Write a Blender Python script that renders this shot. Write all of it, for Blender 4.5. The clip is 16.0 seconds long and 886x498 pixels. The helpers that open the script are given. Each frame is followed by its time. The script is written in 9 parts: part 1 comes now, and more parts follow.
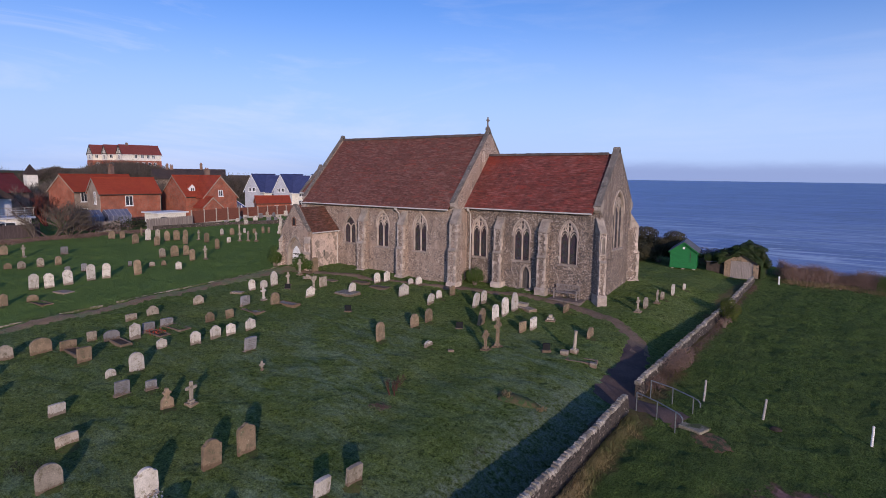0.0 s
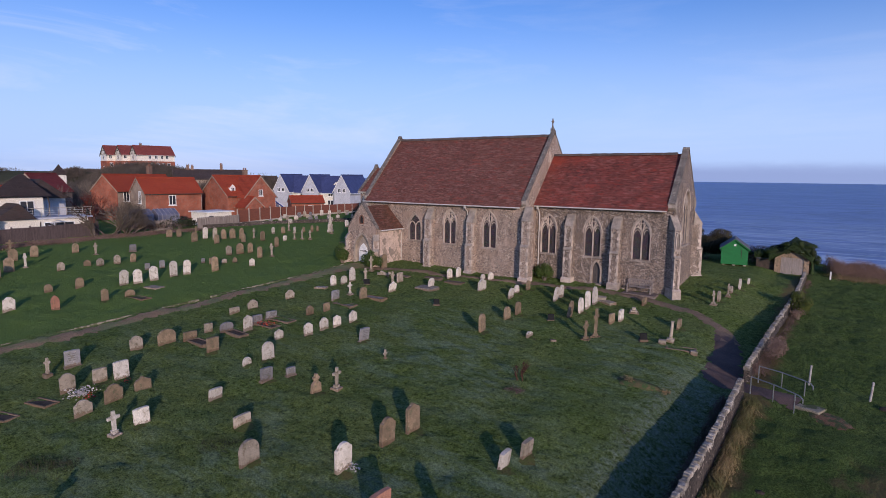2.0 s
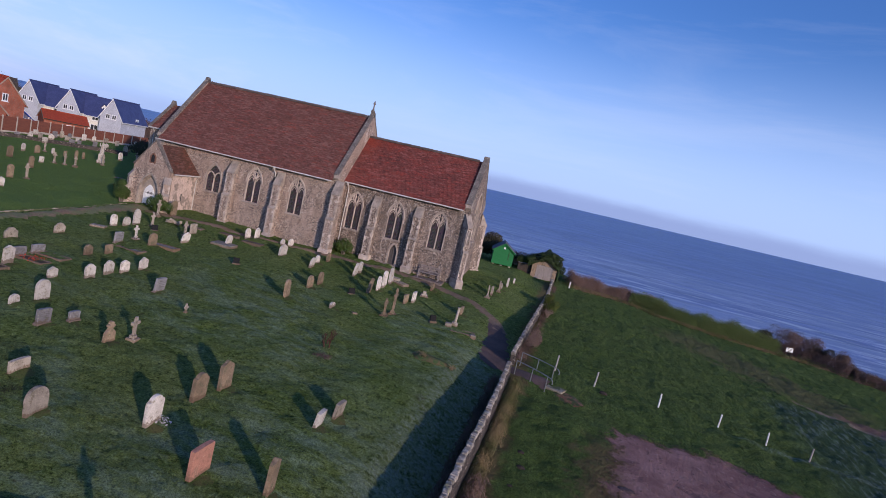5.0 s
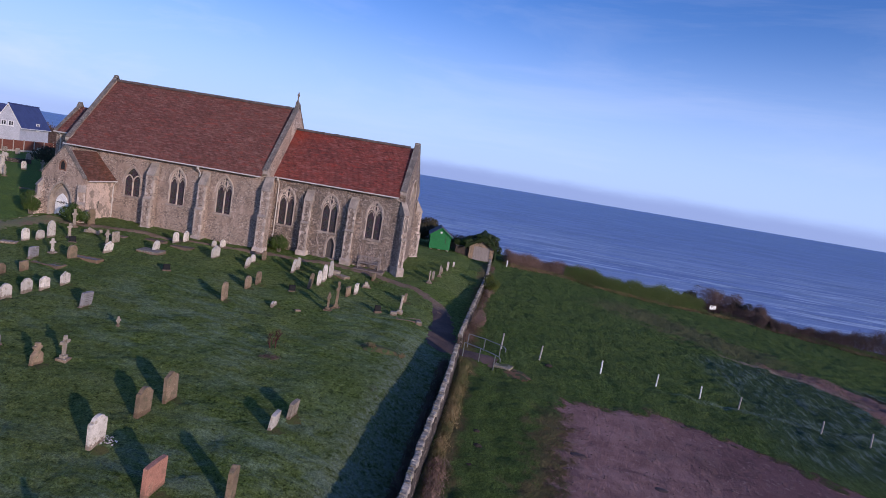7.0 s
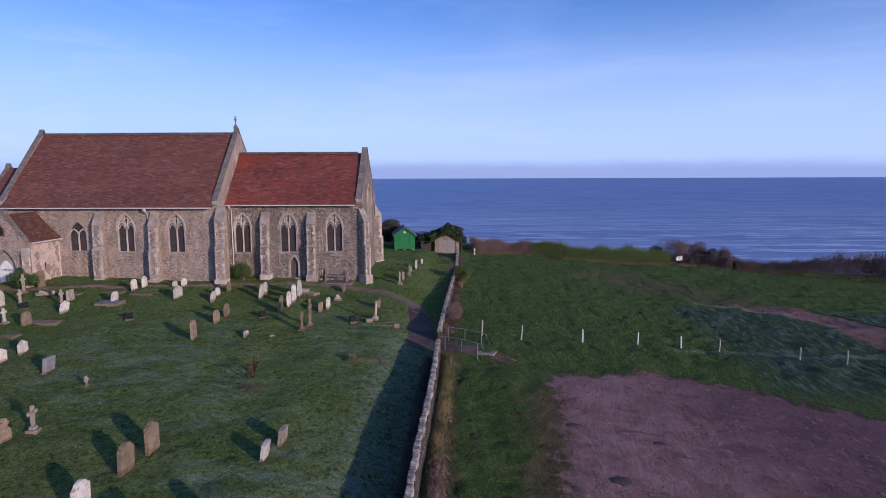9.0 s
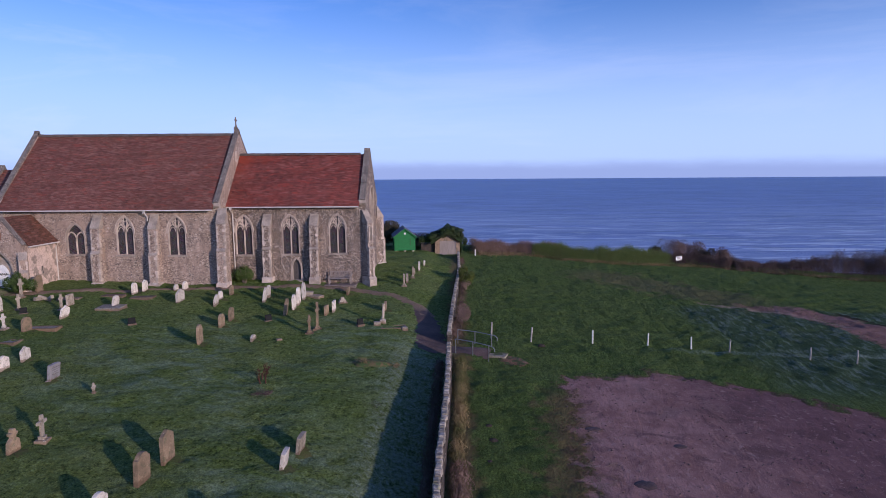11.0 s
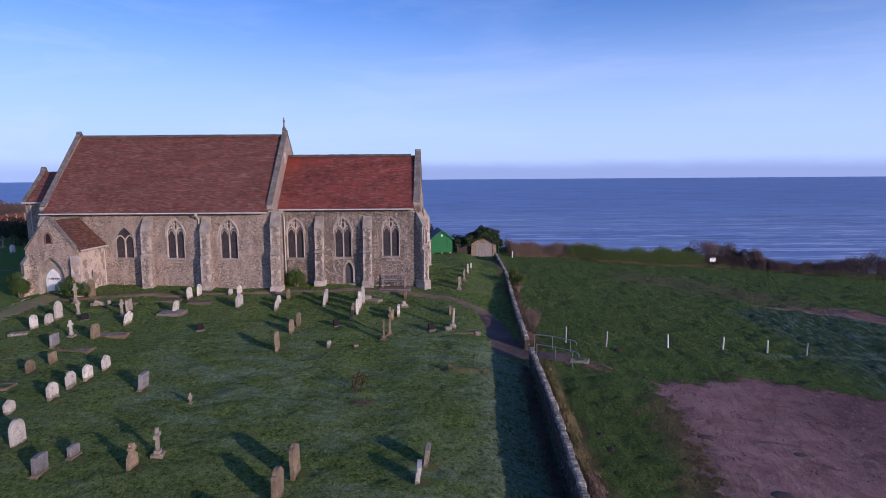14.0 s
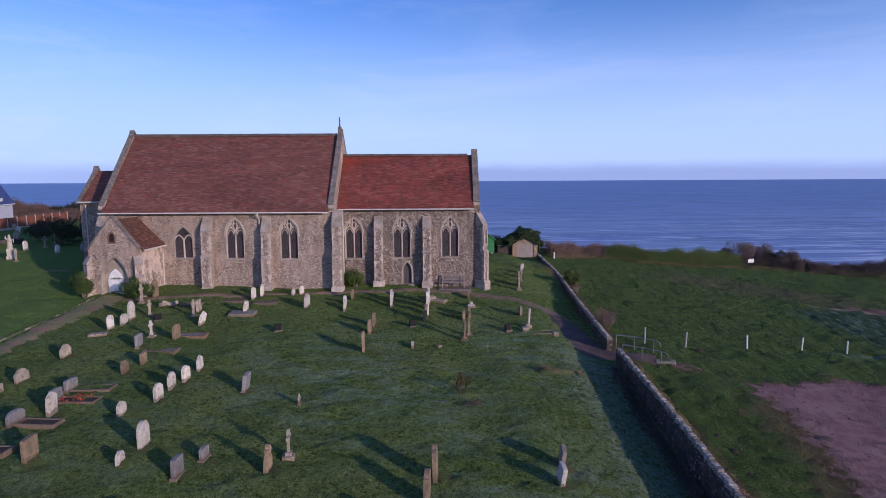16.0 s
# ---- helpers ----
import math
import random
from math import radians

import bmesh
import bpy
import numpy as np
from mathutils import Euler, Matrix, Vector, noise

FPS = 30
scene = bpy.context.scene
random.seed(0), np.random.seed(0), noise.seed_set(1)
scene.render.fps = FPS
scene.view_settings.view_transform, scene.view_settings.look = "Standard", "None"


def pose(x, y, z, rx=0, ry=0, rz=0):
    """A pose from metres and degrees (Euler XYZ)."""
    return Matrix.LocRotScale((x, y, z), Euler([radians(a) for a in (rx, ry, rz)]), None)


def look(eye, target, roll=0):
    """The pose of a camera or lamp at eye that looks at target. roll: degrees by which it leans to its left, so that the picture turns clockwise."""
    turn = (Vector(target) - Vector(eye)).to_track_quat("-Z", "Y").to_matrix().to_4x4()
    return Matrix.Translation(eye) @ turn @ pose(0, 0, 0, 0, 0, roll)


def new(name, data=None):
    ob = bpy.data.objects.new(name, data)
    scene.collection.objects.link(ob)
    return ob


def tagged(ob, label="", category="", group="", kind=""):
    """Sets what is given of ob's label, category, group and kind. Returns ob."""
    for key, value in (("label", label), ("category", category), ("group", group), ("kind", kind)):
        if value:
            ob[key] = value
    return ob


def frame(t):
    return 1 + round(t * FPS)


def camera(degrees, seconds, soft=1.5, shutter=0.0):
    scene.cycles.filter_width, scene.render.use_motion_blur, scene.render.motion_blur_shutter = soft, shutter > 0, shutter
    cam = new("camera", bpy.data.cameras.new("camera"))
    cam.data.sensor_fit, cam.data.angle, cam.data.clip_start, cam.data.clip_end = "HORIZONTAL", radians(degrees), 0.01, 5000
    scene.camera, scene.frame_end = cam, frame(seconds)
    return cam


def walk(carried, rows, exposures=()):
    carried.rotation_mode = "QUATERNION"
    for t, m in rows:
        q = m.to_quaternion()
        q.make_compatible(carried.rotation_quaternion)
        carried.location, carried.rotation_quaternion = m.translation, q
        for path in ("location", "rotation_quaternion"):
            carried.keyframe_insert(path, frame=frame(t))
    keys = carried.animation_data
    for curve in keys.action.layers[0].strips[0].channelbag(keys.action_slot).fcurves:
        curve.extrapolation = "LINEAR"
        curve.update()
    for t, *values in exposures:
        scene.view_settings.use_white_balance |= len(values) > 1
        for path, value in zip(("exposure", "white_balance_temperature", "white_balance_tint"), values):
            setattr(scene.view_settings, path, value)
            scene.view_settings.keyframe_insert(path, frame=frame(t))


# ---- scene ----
cam = camera(75.0, 16.0, soft=0.6)
PATH = [
    (0, (-1.295, -2.105, 9.451), (-2.45, -0.493, 9.195), 0.6),
    (0.5, (-2.205, -3.088, 9.396), (-3.355, -1.471, 9.142), 0.7),
    (1, (-3.242, -4.374, 9.376), (-4.389, -2.755, 9.122), 0.7),
    (1.5, (-4.36, -5.859, 9.39), (-5.505, -4.239, 9.134), 0.6),
    (2, (-5.768, -7.489, 9.242), (-6.907, -5.864, 8.989), 0.6),
    (2.4, (-6.799, -8.755, 9.289), (-7.945, -7.136, 9.035), 0.3),
    (2.5, (-7.057, -9.071, 9.301), (-8.208, -7.456, 9.046), -5.7),
    (2.6, (-7.142, -9.215, 9.308), (-8.291, -7.598, 9.051), -7.2),
    (2.7, (-7.227, -9.359, 9.315), (-8.382, -7.746, 9.059), -9.7),
    (2.8, (-7.312, -9.503, 9.322), (-8.467, -7.890, 9.069), -9.8),
    (2.9, (-7.397, -9.647, 9.329), (-8.535, -8.021, 9.074), -9.3),
    (3, (-7.482, -9.791, 9.335), (-8.602, -8.153, 9.079), -2.9),
    (3.1, (-7.509, -9.877, 9.339), (-8.593, -8.216, 9.084), 1.6),
    (3.2, (-7.536, -9.964, 9.343), (-8.584, -8.280, 9.088), 5.8),
    (3.3, (-7.563, -10.051, 9.347), (-8.592, -8.355, 9.094), 7.4),
    (3.5, (-7.617, -10.225, 9.355), (-8.595, -8.499, 9.1), 11.0),
    (4, (-7.683, -10.234, 9.328), (-8.455, -8.407, 9.076), 14.4),
    (4.5, (-7.747, -10.132, 9.221), (-8.293, -8.224, 8.974), 14.6),
    (7, (-8.184, -10.367, 9.259), (-8.368, -8.391, 9.007), 9.5),
    (7.5, (-8.087, -10.289, 9.294), (-8.206, -8.309, 9.039), 9.4),
    (8, (-8.062, -10.206, 9.226), (-8.138, -8.223, 8.972), 8.8),
    (8.2, (-8.010, -10.196, 9.241), (-8.069, -8.213, 8.988), 7.3),
    (8.3, (-7.984, -10.191, 9.248), (-8.049, -8.208, 8.997), 6.2),
    (8.4, (-7.958, -10.186, 9.255), (-8.039, -8.204, 9.001), -0.2),
    (8.5, (-7.932, -10.181, 9.263), (-8.03, -8.2, 9.004), -0.2),
    (9, (-7.96, -10.151, 9.18), (-8.033, -8.169, 8.926), -0.2),
    (11.5, (-9.872, -9.661, 9.226), (-9.906, -7.677, 8.974), -0.4),
    (12, (-10.651, -9.598, 9.269), (-10.676, -7.614, 9.017), -0.4),
    (12.5, (-11.415, -9.572, 9.247), (-11.435, -7.588, 8.998), -0.3),
    (13, (-12.412, -9.437, 9.329), (-12.429, -7.453, 9.077), -0.4),
    (13.5, (-13.377, -9.307, 9.331), (-13.39, -7.322, 9.08), -0.4),
    (14, (-14.627, -9.12, 9.355), (-14.637, -7.136, 9.104), -0.4),
    (14.5, (-15.848, -8.948, 9.247), (-15.853, -6.963, 9.002), -0.4),
    (15, (-17.227, -8.804, 9.245), (-17.23, -6.82, 8.999), -0.4),
    (15.5, (-18.452, -8.753, 9.206), (-18.453, -6.768, 8.962), -0.3),
    (16, (-19.964, -8.792, 9.209), (-19.962, -6.807, 8.964), -0.3),
]
walk(cam, [(t, look(eye, target, roll)) for t, eye, target, roll in PATH], [(0, -0.07, 6480, 13), (3.5, -0.04, 6420, 13), (7, 0.03, 6200, 16), (16, 0.06, 6150, 18)])

# ---- world and sun ----
SUN_AZ, SUN_EL = 131.0, 11.4
world = bpy.data.worlds.new("sky")
scene.world = world
world.use_nodes = True
wt = world.node_tree
wt.nodes.clear()


def wnode(kind, **values):
    n = wt.nodes.new(kind)
    for k, v in values.items():
        n.inputs[k].default_value = v
    return n


w_out = wnode("ShaderNodeOutputWorld")
w_bg = wnode("ShaderNodeBackground", Strength=0.14)
w_sky = wnode("ShaderNodeTexSky")
w_sky.sky_type, w_sky.sun_disc = "NISHITA", False
w_sky.sun_elevation, w_sky.sun_rotation = radians(SUN_EL), radians(SUN_AZ)
w_sky.altitude, w_sky.air_density, w_sky.dust_density, w_sky.ozone_density = 30, 1.0, 1.2, 3.0
# thin high cirrus, stretched along the wind, and a bank of haze low over the sea
w_co = wnode("ShaderNodeTexCoord")
w_map = wnode("ShaderNodeMapping", Scale=(1.1, 1.6, 7.0), Rotation=(0.05, 0.12, 0.3))
w_noise = wnode("ShaderNodeTexNoise", Scale=1.4, Detail=7.0, Roughness=0.62, Distortion=0.5)
w_ramp = wnode("ShaderNodeMapRange")
w_ramp.inputs["From Min"].default_value, w_ramp.inputs["From Max"].default_value = 0.5, 0.85
w_ramp.inputs["To Max"].default_value = 0.7
w_mix = wt.nodes.new("ShaderNodeMix")
w_mix.data_type = "RGBA"
w_mix.inputs[7].default_value = (6.3, 6.5, 7.6, 1)
w_sep = wnode("ShaderNodeSeparateXYZ")
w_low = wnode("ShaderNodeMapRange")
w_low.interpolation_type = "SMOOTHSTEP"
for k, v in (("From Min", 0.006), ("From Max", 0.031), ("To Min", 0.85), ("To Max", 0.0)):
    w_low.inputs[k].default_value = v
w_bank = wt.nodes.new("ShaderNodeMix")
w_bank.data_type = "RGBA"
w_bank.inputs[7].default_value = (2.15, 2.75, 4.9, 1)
w_pale = wnode("ShaderNodeMapRange")
w_pale.interpolation_type = "SMOOTHERSTEP"
for k, v in (("From Min", 0.0), ("From Max", 0.34), ("To Min", 0.82), ("To Max", 0.0)):
    w_pale.inputs[k].default_value = v
w_veil = wt.nodes.new("ShaderNodeMix")
w_veil.data_type = "RGBA"
w_veil.inputs[7].default_value = (3.85, 5.12, 8.25, 1)
link = wt.links.new
link(w_co.outputs["Generated"], w_map.inputs[0])
link(w_map.outputs[0], w_noise.inputs["Vector"])
link(w_noise.outputs[0], w_ramp.inputs[0])
link(w_co.outputs["Generated"], w_sep.inputs[0])
link(w_sep.outputs[2], w_pale.inputs[0])
link(w_pale.outputs[0], w_veil.inputs[0])
w_tint = wt.nodes.new("ShaderNodeMix")
w_tint.data_type, w_tint.blend_type = "RGBA", "MULTIPLY"
w_tint.inputs[0].default_value, w_tint.inputs[7].default_value = 1.0, (0.60, 0.86, 1.40, 1)
link(w_sky.outputs[0], w_tint.inputs[6])
link(w_tint.outputs[2], w_veil.inputs[6])
w_west = wnode("ShaderNodeMapRange")
w_west.interpolation_type = "SMOOTHSTEP"
for k, v in (("From Min", -0.92), ("From Max", -0.35), ("To Min", 1.0), ("To Max", 0.3)):
    w_west.inputs[k].default_value = v
link(w_sep.outputs[0], w_west.inputs[0])
# fuller veil over the unseen south, added to lift the shadows
w_south = wnode("ShaderNodeMapRange")
w_south.interpolation_type = "SMOOTHSTEP"
for k, v in (("From Min", 0.0), ("From Max", -0.6), ("To Min", 0.0), ("To Max", 1.0)):
    w_south.inputs[k].default_value = v
link(w_sep.outputs[1], w_south.inputs[0])
w_where = wnode("ShaderNodeMath")
w_where.operation = "MAXIMUM"
link(w_west.outputs[0], w_where.inputs[0])
link(w_south.outputs[0], w_where.inputs[1])
w_veiled = wnode("ShaderNodeMath")
w_veiled.operation = "MULTIPLY"
link(w_ramp.outputs[0], w_veiled.inputs[0])
link(w_where.outputs[0], w_veiled.inputs[1])
link(w_veiled.outputs[0], w_mix.inputs[0])
link(w_veil.outputs[2], w_mix.inputs[6])
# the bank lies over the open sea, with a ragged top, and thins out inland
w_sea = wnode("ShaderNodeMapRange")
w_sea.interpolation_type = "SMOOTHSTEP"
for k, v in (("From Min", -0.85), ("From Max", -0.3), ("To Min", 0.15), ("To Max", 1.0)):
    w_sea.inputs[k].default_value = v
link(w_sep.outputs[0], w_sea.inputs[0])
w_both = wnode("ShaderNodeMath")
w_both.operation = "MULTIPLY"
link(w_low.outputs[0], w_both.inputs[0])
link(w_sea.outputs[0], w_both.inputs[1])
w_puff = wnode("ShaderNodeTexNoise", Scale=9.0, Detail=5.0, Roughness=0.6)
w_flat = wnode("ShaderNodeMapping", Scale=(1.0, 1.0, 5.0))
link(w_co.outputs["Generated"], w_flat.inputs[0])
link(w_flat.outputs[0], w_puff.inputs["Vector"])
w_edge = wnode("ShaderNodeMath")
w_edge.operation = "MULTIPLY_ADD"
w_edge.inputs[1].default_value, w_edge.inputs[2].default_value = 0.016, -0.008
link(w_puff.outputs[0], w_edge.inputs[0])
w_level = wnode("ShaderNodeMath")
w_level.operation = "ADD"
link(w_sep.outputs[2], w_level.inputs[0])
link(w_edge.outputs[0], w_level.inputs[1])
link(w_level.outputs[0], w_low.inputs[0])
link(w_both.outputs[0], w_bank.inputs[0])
link(w_mix.outputs[2], w_bank.inputs[6])
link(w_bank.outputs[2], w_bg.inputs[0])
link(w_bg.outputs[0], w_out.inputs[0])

sun = new("sun", bpy.data.lights.new("sun", "SUN"))
sun.data.energy, sun.data.angle, sun.data.color = 3.15, radians(1.0), (1.0, 0.80, 0.66)
SUN_DIR = Vector((math.sin(radians(SUN_AZ)) * math.cos(radians(SUN_EL)), math.cos(radians(SUN_AZ)) * math.cos(radians(SUN_EL)), math.sin(radians(SUN_EL))))
sun.matrix_world = look(SUN_DIR * 200, (0, 0, 0))
scene.view_settings.exposure = 0.0

# ---- materials ----
def tree(name, rough=0.85, metal=0.0, spec=0.3):
    m = bpy.data.materials.new(name)
    m.use_nodes = True
    b = m.node_tree.nodes["Principled BSDF"]
    b.inputs["Roughness"].default_value, b.inputs["Metallic"].default_value = rough, metal
    b.inputs["Specular IOR Level"].default_value = spec
    return m, m.node_tree, b


def node(nt, kind, *ins, **values):
    n = nt.nodes.new(kind)
    for k, v in values.items():
        n.inputs[k].default_value = v
    for slot, src in ins:
        nt.links.new(src, n.inputs[slot])
    return n


def coords(nt, world=True, scale=(1, 1, 1)):
    src = nt.nodes.new("ShaderNodeNewGeometry").outputs["Position"] if world else nt.nodes.new("ShaderNodeTexCoord").outputs["Object"]
    if scale == (1, 1, 1):
        return src
    return node(nt, "ShaderNodeMapping", (0, src), Scale=scale).outputs[0]


def noise_tex(nt, vec, scale, detail=5.0, rough=0.6, dist=0.0):
    return node(nt, "ShaderNodeTexNoise", ("Vector", vec), Scale=scale, Detail=detail, Roughness=rough, Distortion=dist).outputs[0]


def span(nt, value, a, b, lo=0.0, hi=1.0):
    n = node(nt, "ShaderNodeMapRange", (0, value))
    for k, v in zip(("From Min", "From Max", "To Min", "To Max"), (a, b, lo, hi)):
        n.inputs[k].default_value = v
    n.interpolation_type = "SMOOTHSTEP"
    return n.outputs[0]


def math_node(nt, op, a, b=None):
    n = nt.nodes.new("ShaderNodeMath")
    n.operation = op
    for i, v in enumerate((a, b)):
        if v is None:
            continue
        if isinstance(v, (int, float)):
            n.inputs[i].default_value = v
        else:
            nt.links.new(v, n.inputs[i])
    return n.outputs[0]


def mixc(nt, fac, a, b, blend="MIX"):
    n = nt.nodes.new("ShaderNodeMix")
    n.data_type, n.blend_type = "RGBA", blend
    for slot, v in ((0, fac), (6, a), (7, b)):
        if isinstance(v, tuple):
            n.inputs[slot].default_value = (*v[:3], 1)
        elif isinstance(v, (int, float)):
            n.inputs[slot].default_value = v
        else:
            nt.links.new(v, n.inputs[slot])
    return n.outputs[2]


def bump(nt, bsdf, height, strength=0.4, distance=0.02):
    n = node(nt, "ShaderNodeBump", ("Height", height), Strength=strength, Distance=distance)
    nt.links.new(n.outputs[0], bsdf.inputs["Normal"])


def plain(name, c1, c2, scale=2.0, fine=30.0, rough=0.8, bumps=0.3, dist=0.01, metal=0.0, spec=0.3, spots=None, spot_at=(0.58, 0.66), spot_scale=4.0, vary=0.0, world=True, stretch=(1, 1, 1), fine_amount=0.3):
    """Two tones at a broad scale, a fine grain in value and relief, and optional stains of a third colour."""
    m, nt, b = tree(name, rough, metal, spec)
    co = coords(nt, world, stretch)
    col = mixc(nt, span(nt, noise_tex(nt, co, scale), 0.35, 0.65), c1, c2)
    grain = noise_tex(nt, co, fine, 4.0)
    if spots:
        col = mixc(nt, span(nt, noise_tex(nt, co, spot_scale, 7.0, 0.65), *spot_at), col, spots)
    g = span(nt, grain, 0.25, 0.75, 1 - fine_amount, 1 + fine_amount)
    col = mixc(nt, 1.0, col, node(nt, "ShaderNodeCombineColor", (0, g), (1, g), (2, g)).outputs[0], "MULTIPLY")
    if vary:
        r = nt.nodes.new("ShaderNodeObjectInfo").outputs["Random"]
        v = span(nt, r, 0, 1, 1 - vary, 1 + vary)
        col = mixc(nt, 1.0, col, node(nt, "ShaderNodeCombineColor", (0, v), (1, v), (2, v)).outputs[0], "MULTIPLY")
    nt.links.new(col, b.inputs["Base Color"])
    if bumps:
        bump(nt, b, grain, bumps, dist)
    return m


def flint_material(name, mortar, tones, size=8.0, patch=None):
    """Knapped flints set in mortar: cells of dark, grey, brown and white stone with pale joints."""
    m, nt, b = tree(name, 0.75, 0.0, 0.35)
    co = coords(nt)
    co = node(nt, "ShaderNodeMapping", (0, co), Scale=(1.0, 1.0, 1.55)).outputs[0]
    co2 = mixc(nt, 0.05, co, node(nt, "ShaderNodeTexNoise", ("Vector", co), Scale=9.0).outputs[1])
    vor = node(nt, "ShaderNodeTexVoronoi", ("Vector", co2), Scale=size)
    edge = nt.nodes.new("ShaderNodeTexVoronoi")
    edge.feature = "DISTANCE_TO_EDGE"
    edge.inputs["Scale"].default_value = size
    nt.links.new(co2, edge.inputs["Vector"])
    val = node(nt, "ShaderNodeSeparateColor", (0, vor.outputs["Color"])).outputs[0]
    ramp = nt.nodes.new("ShaderNodeValToRGB")
    ramp.color_ramp.interpolation = "CONSTANT"
    els = ramp.color_ramp.elements
    while len(els) < len(tones):
        els.new(0.5)
    for e, (at, c) in zip(els, tones):
        e.position, e.color = at, (*c, 1)
    nt.links.new(val, ramp.inputs[0])
    joint = span(nt, edge.outputs["Distance"], 0.05, 0.16)
    big = span(nt, noise_tex(nt, co, 0.7, 6.0), 0.35, 0.68)
    mort = mixc(nt, big, mortar, tuple(c * 0.72 for c in mortar))
    col = mixc(nt, joint, mort, ramp.outputs[0])
    if patch:
        col = mixc(nt, span(nt, noise_tex(nt, co, 0.55, 8.0, 0.62), *patch[1]), col, patch[0])
    streak = span(nt, noise_tex(nt, node(nt, "ShaderNodeMapping", (0, co), Scale=(2.2, 2.2, 0.35)).outputs[0], 1.0, 6.0), 0.3, 0.7, 0.72, 1.12)
    col = mixc(nt, 1.0, col, node(nt, "ShaderNodeCombineColor", (0, streak), (1, streak), (2, streak)).outputs[0], "MULTIPLY")
    nt.links.new(col, b.inputs["Base Color"])
    bump(nt, b, edge.outputs["Distance"], 0.9, 0.06)
    return m


def tile_material(name, c1, c2, c3, moss=(0.31, 0.145, 0.11), newer=None, k=1.37, along=0, wear=1.0):
    """Plain clay tiles in courses, each tile its own tone, weathered in broad patches."""
    m, nt, b = tree(name, 0.8, 0.0, 0.25)
    co = coords(nt)
    s = node(nt, "ShaderNodeSeparateXYZ", (0, co))
    v = node(nt, "ShaderNodeCombineXYZ", (0, s.outputs[along]), (1, math_node(nt, "MULTIPLY", s.outputs[2], k)))
    br = node(nt, "ShaderNodeTexBrick", ("Vector", v.outputs[0]), Scale=1.0)
    br.inputs["Color1"].default_value, br.inputs["Color2"].default_value = (0, 0, 0, 1), (1, 1, 1, 1)
    br.inputs["Mortar"].default_value = (0.0, 0.0, 0.0, 1)
    for kk, vv in (("Mortar Size", 0.014), ("Brick Width", 0.175), ("Row Height", 0.11), ("Bias", 0.0), ("Mortar Smooth", 0.2)):
        br.inputs[kk].default_value = vv
    each = node(nt, "ShaderNodeSeparateColor", (0, br.outputs[0])).outputs[0]
    broad = span(nt, noise_tex(nt, co, 0.55, 7.0, 0.65), 0.36, 0.64)
    col = mixc(nt, broad, c1, c2)
    col = mixc(nt, math_node(nt, "MULTIPLY", each, 0.5), col, c3)
    rowvec = node(nt, "ShaderNodeMapping", (0, v.outputs[0]), Scale=(1.0, 3.6, 1.0)).outputs[0]
    col = mixc(nt, span(nt, noise_tex(nt, rowvec, 1.7, 6.0, 0.74), 0.48, 0.62, 0.0, 0.5 * wear), col, moss)
    col = mixc(nt, span(nt, noise_tex(nt, rowvec, 2.4, 7.0, 0.76, 0.2), 0.49, 0.60, 0.0, 0.74 * wear), col, tuple(c * 0.40 for c in c1))
    lone = node(nt, "ShaderNodeTexVoronoi", ("Vector", node(nt, "ShaderNodeMapping", (0, v.outputs[0]), Scale=(2.4, 9.1, 1.0)).outputs[0]), Scale=1.0).outputs["Color"]
    pick = node(nt, "ShaderNodeSeparateColor", (0, lone)).outputs[0]
    col = mixc(nt, span(nt, pick, 0.82, 0.88, 0.0, 0.34 * wear), col, tuple(min(1.0, c * 1.35) for c in moss))
    col = mixc(nt, span(nt, pick, 0.18, 0.12, 0.0, 0.4 * wear), col, tuple(c * 0.35 for c in c1))
    col = mixc(nt, span(nt, noise_tex(nt, co, 0.9, 7.0, 0.7, 0.5), 0.50, 0.64, 0.0, 0.6 * wear), col, tuple(c * 0.6 for c in c2))
    # lichen in long streaks, redder tiles in ragged runs
    col = mixc(nt, span(nt, noise_tex(nt, rowvec, 0.8, 8.0, 0.78, 0.6), 0.53, 0.61, 0.0, 0.68 * wear), col, (c1[0] * 1.5, c1[1] * 0.95, c1[2] * 0.85))
    col = mixc(nt, span(nt, noise_tex(nt, rowvec, 3.1, 8.0, 0.78, 0.3), 0.55, 0.63, 0.0, 0.62 * wear), col, (moss[0] * 0.8, moss[1] * 1.15, moss[2] * 0.95))
    if newer:
        gx = span(nt, s.outputs[0], newer[1], newer[1] + 4.5, 1.0, 0.0)
        gz = span(nt, math_node(nt, "ADD", s.outputs[2], span(nt, noise_tex(nt, co, 0.8), 0.2, 0.8, -1.2, 1.2)), newer[2], newer[2] + 1.6)
        col = mixc(nt, math_node(nt, "MULTIPLY", math_node(nt, "MULTIPLY", gx, gz), 0.85), col, newer[0])
    joint = span(nt, br.outputs[1], 0.0, 1.0, 1.0, 0.68)
    col = mixc(nt, 1.0, col, node(nt, "ShaderNodeCombineColor", (0, joint), (1, joint), (2, joint)).outputs[0], "MULTIPLY")
    nt.links.new(col, b.inputs["Base Color"])
    saw = math_node(nt, "FRACT", math_node(nt, "MULTIPLY", math_node(nt, "MULTIPLY", s.outputs[2], k), 1 / 0.11))
    h = math_node(nt, "SUBTRACT", math_node(nt, "ADD", math_node(nt, "MULTIPLY", each, 0.4), math_node(nt, "MULTIPLY", br.outputs[1], -0.8)), saw)
    bump(nt, b, h, 0.9, 0.035)
    return m


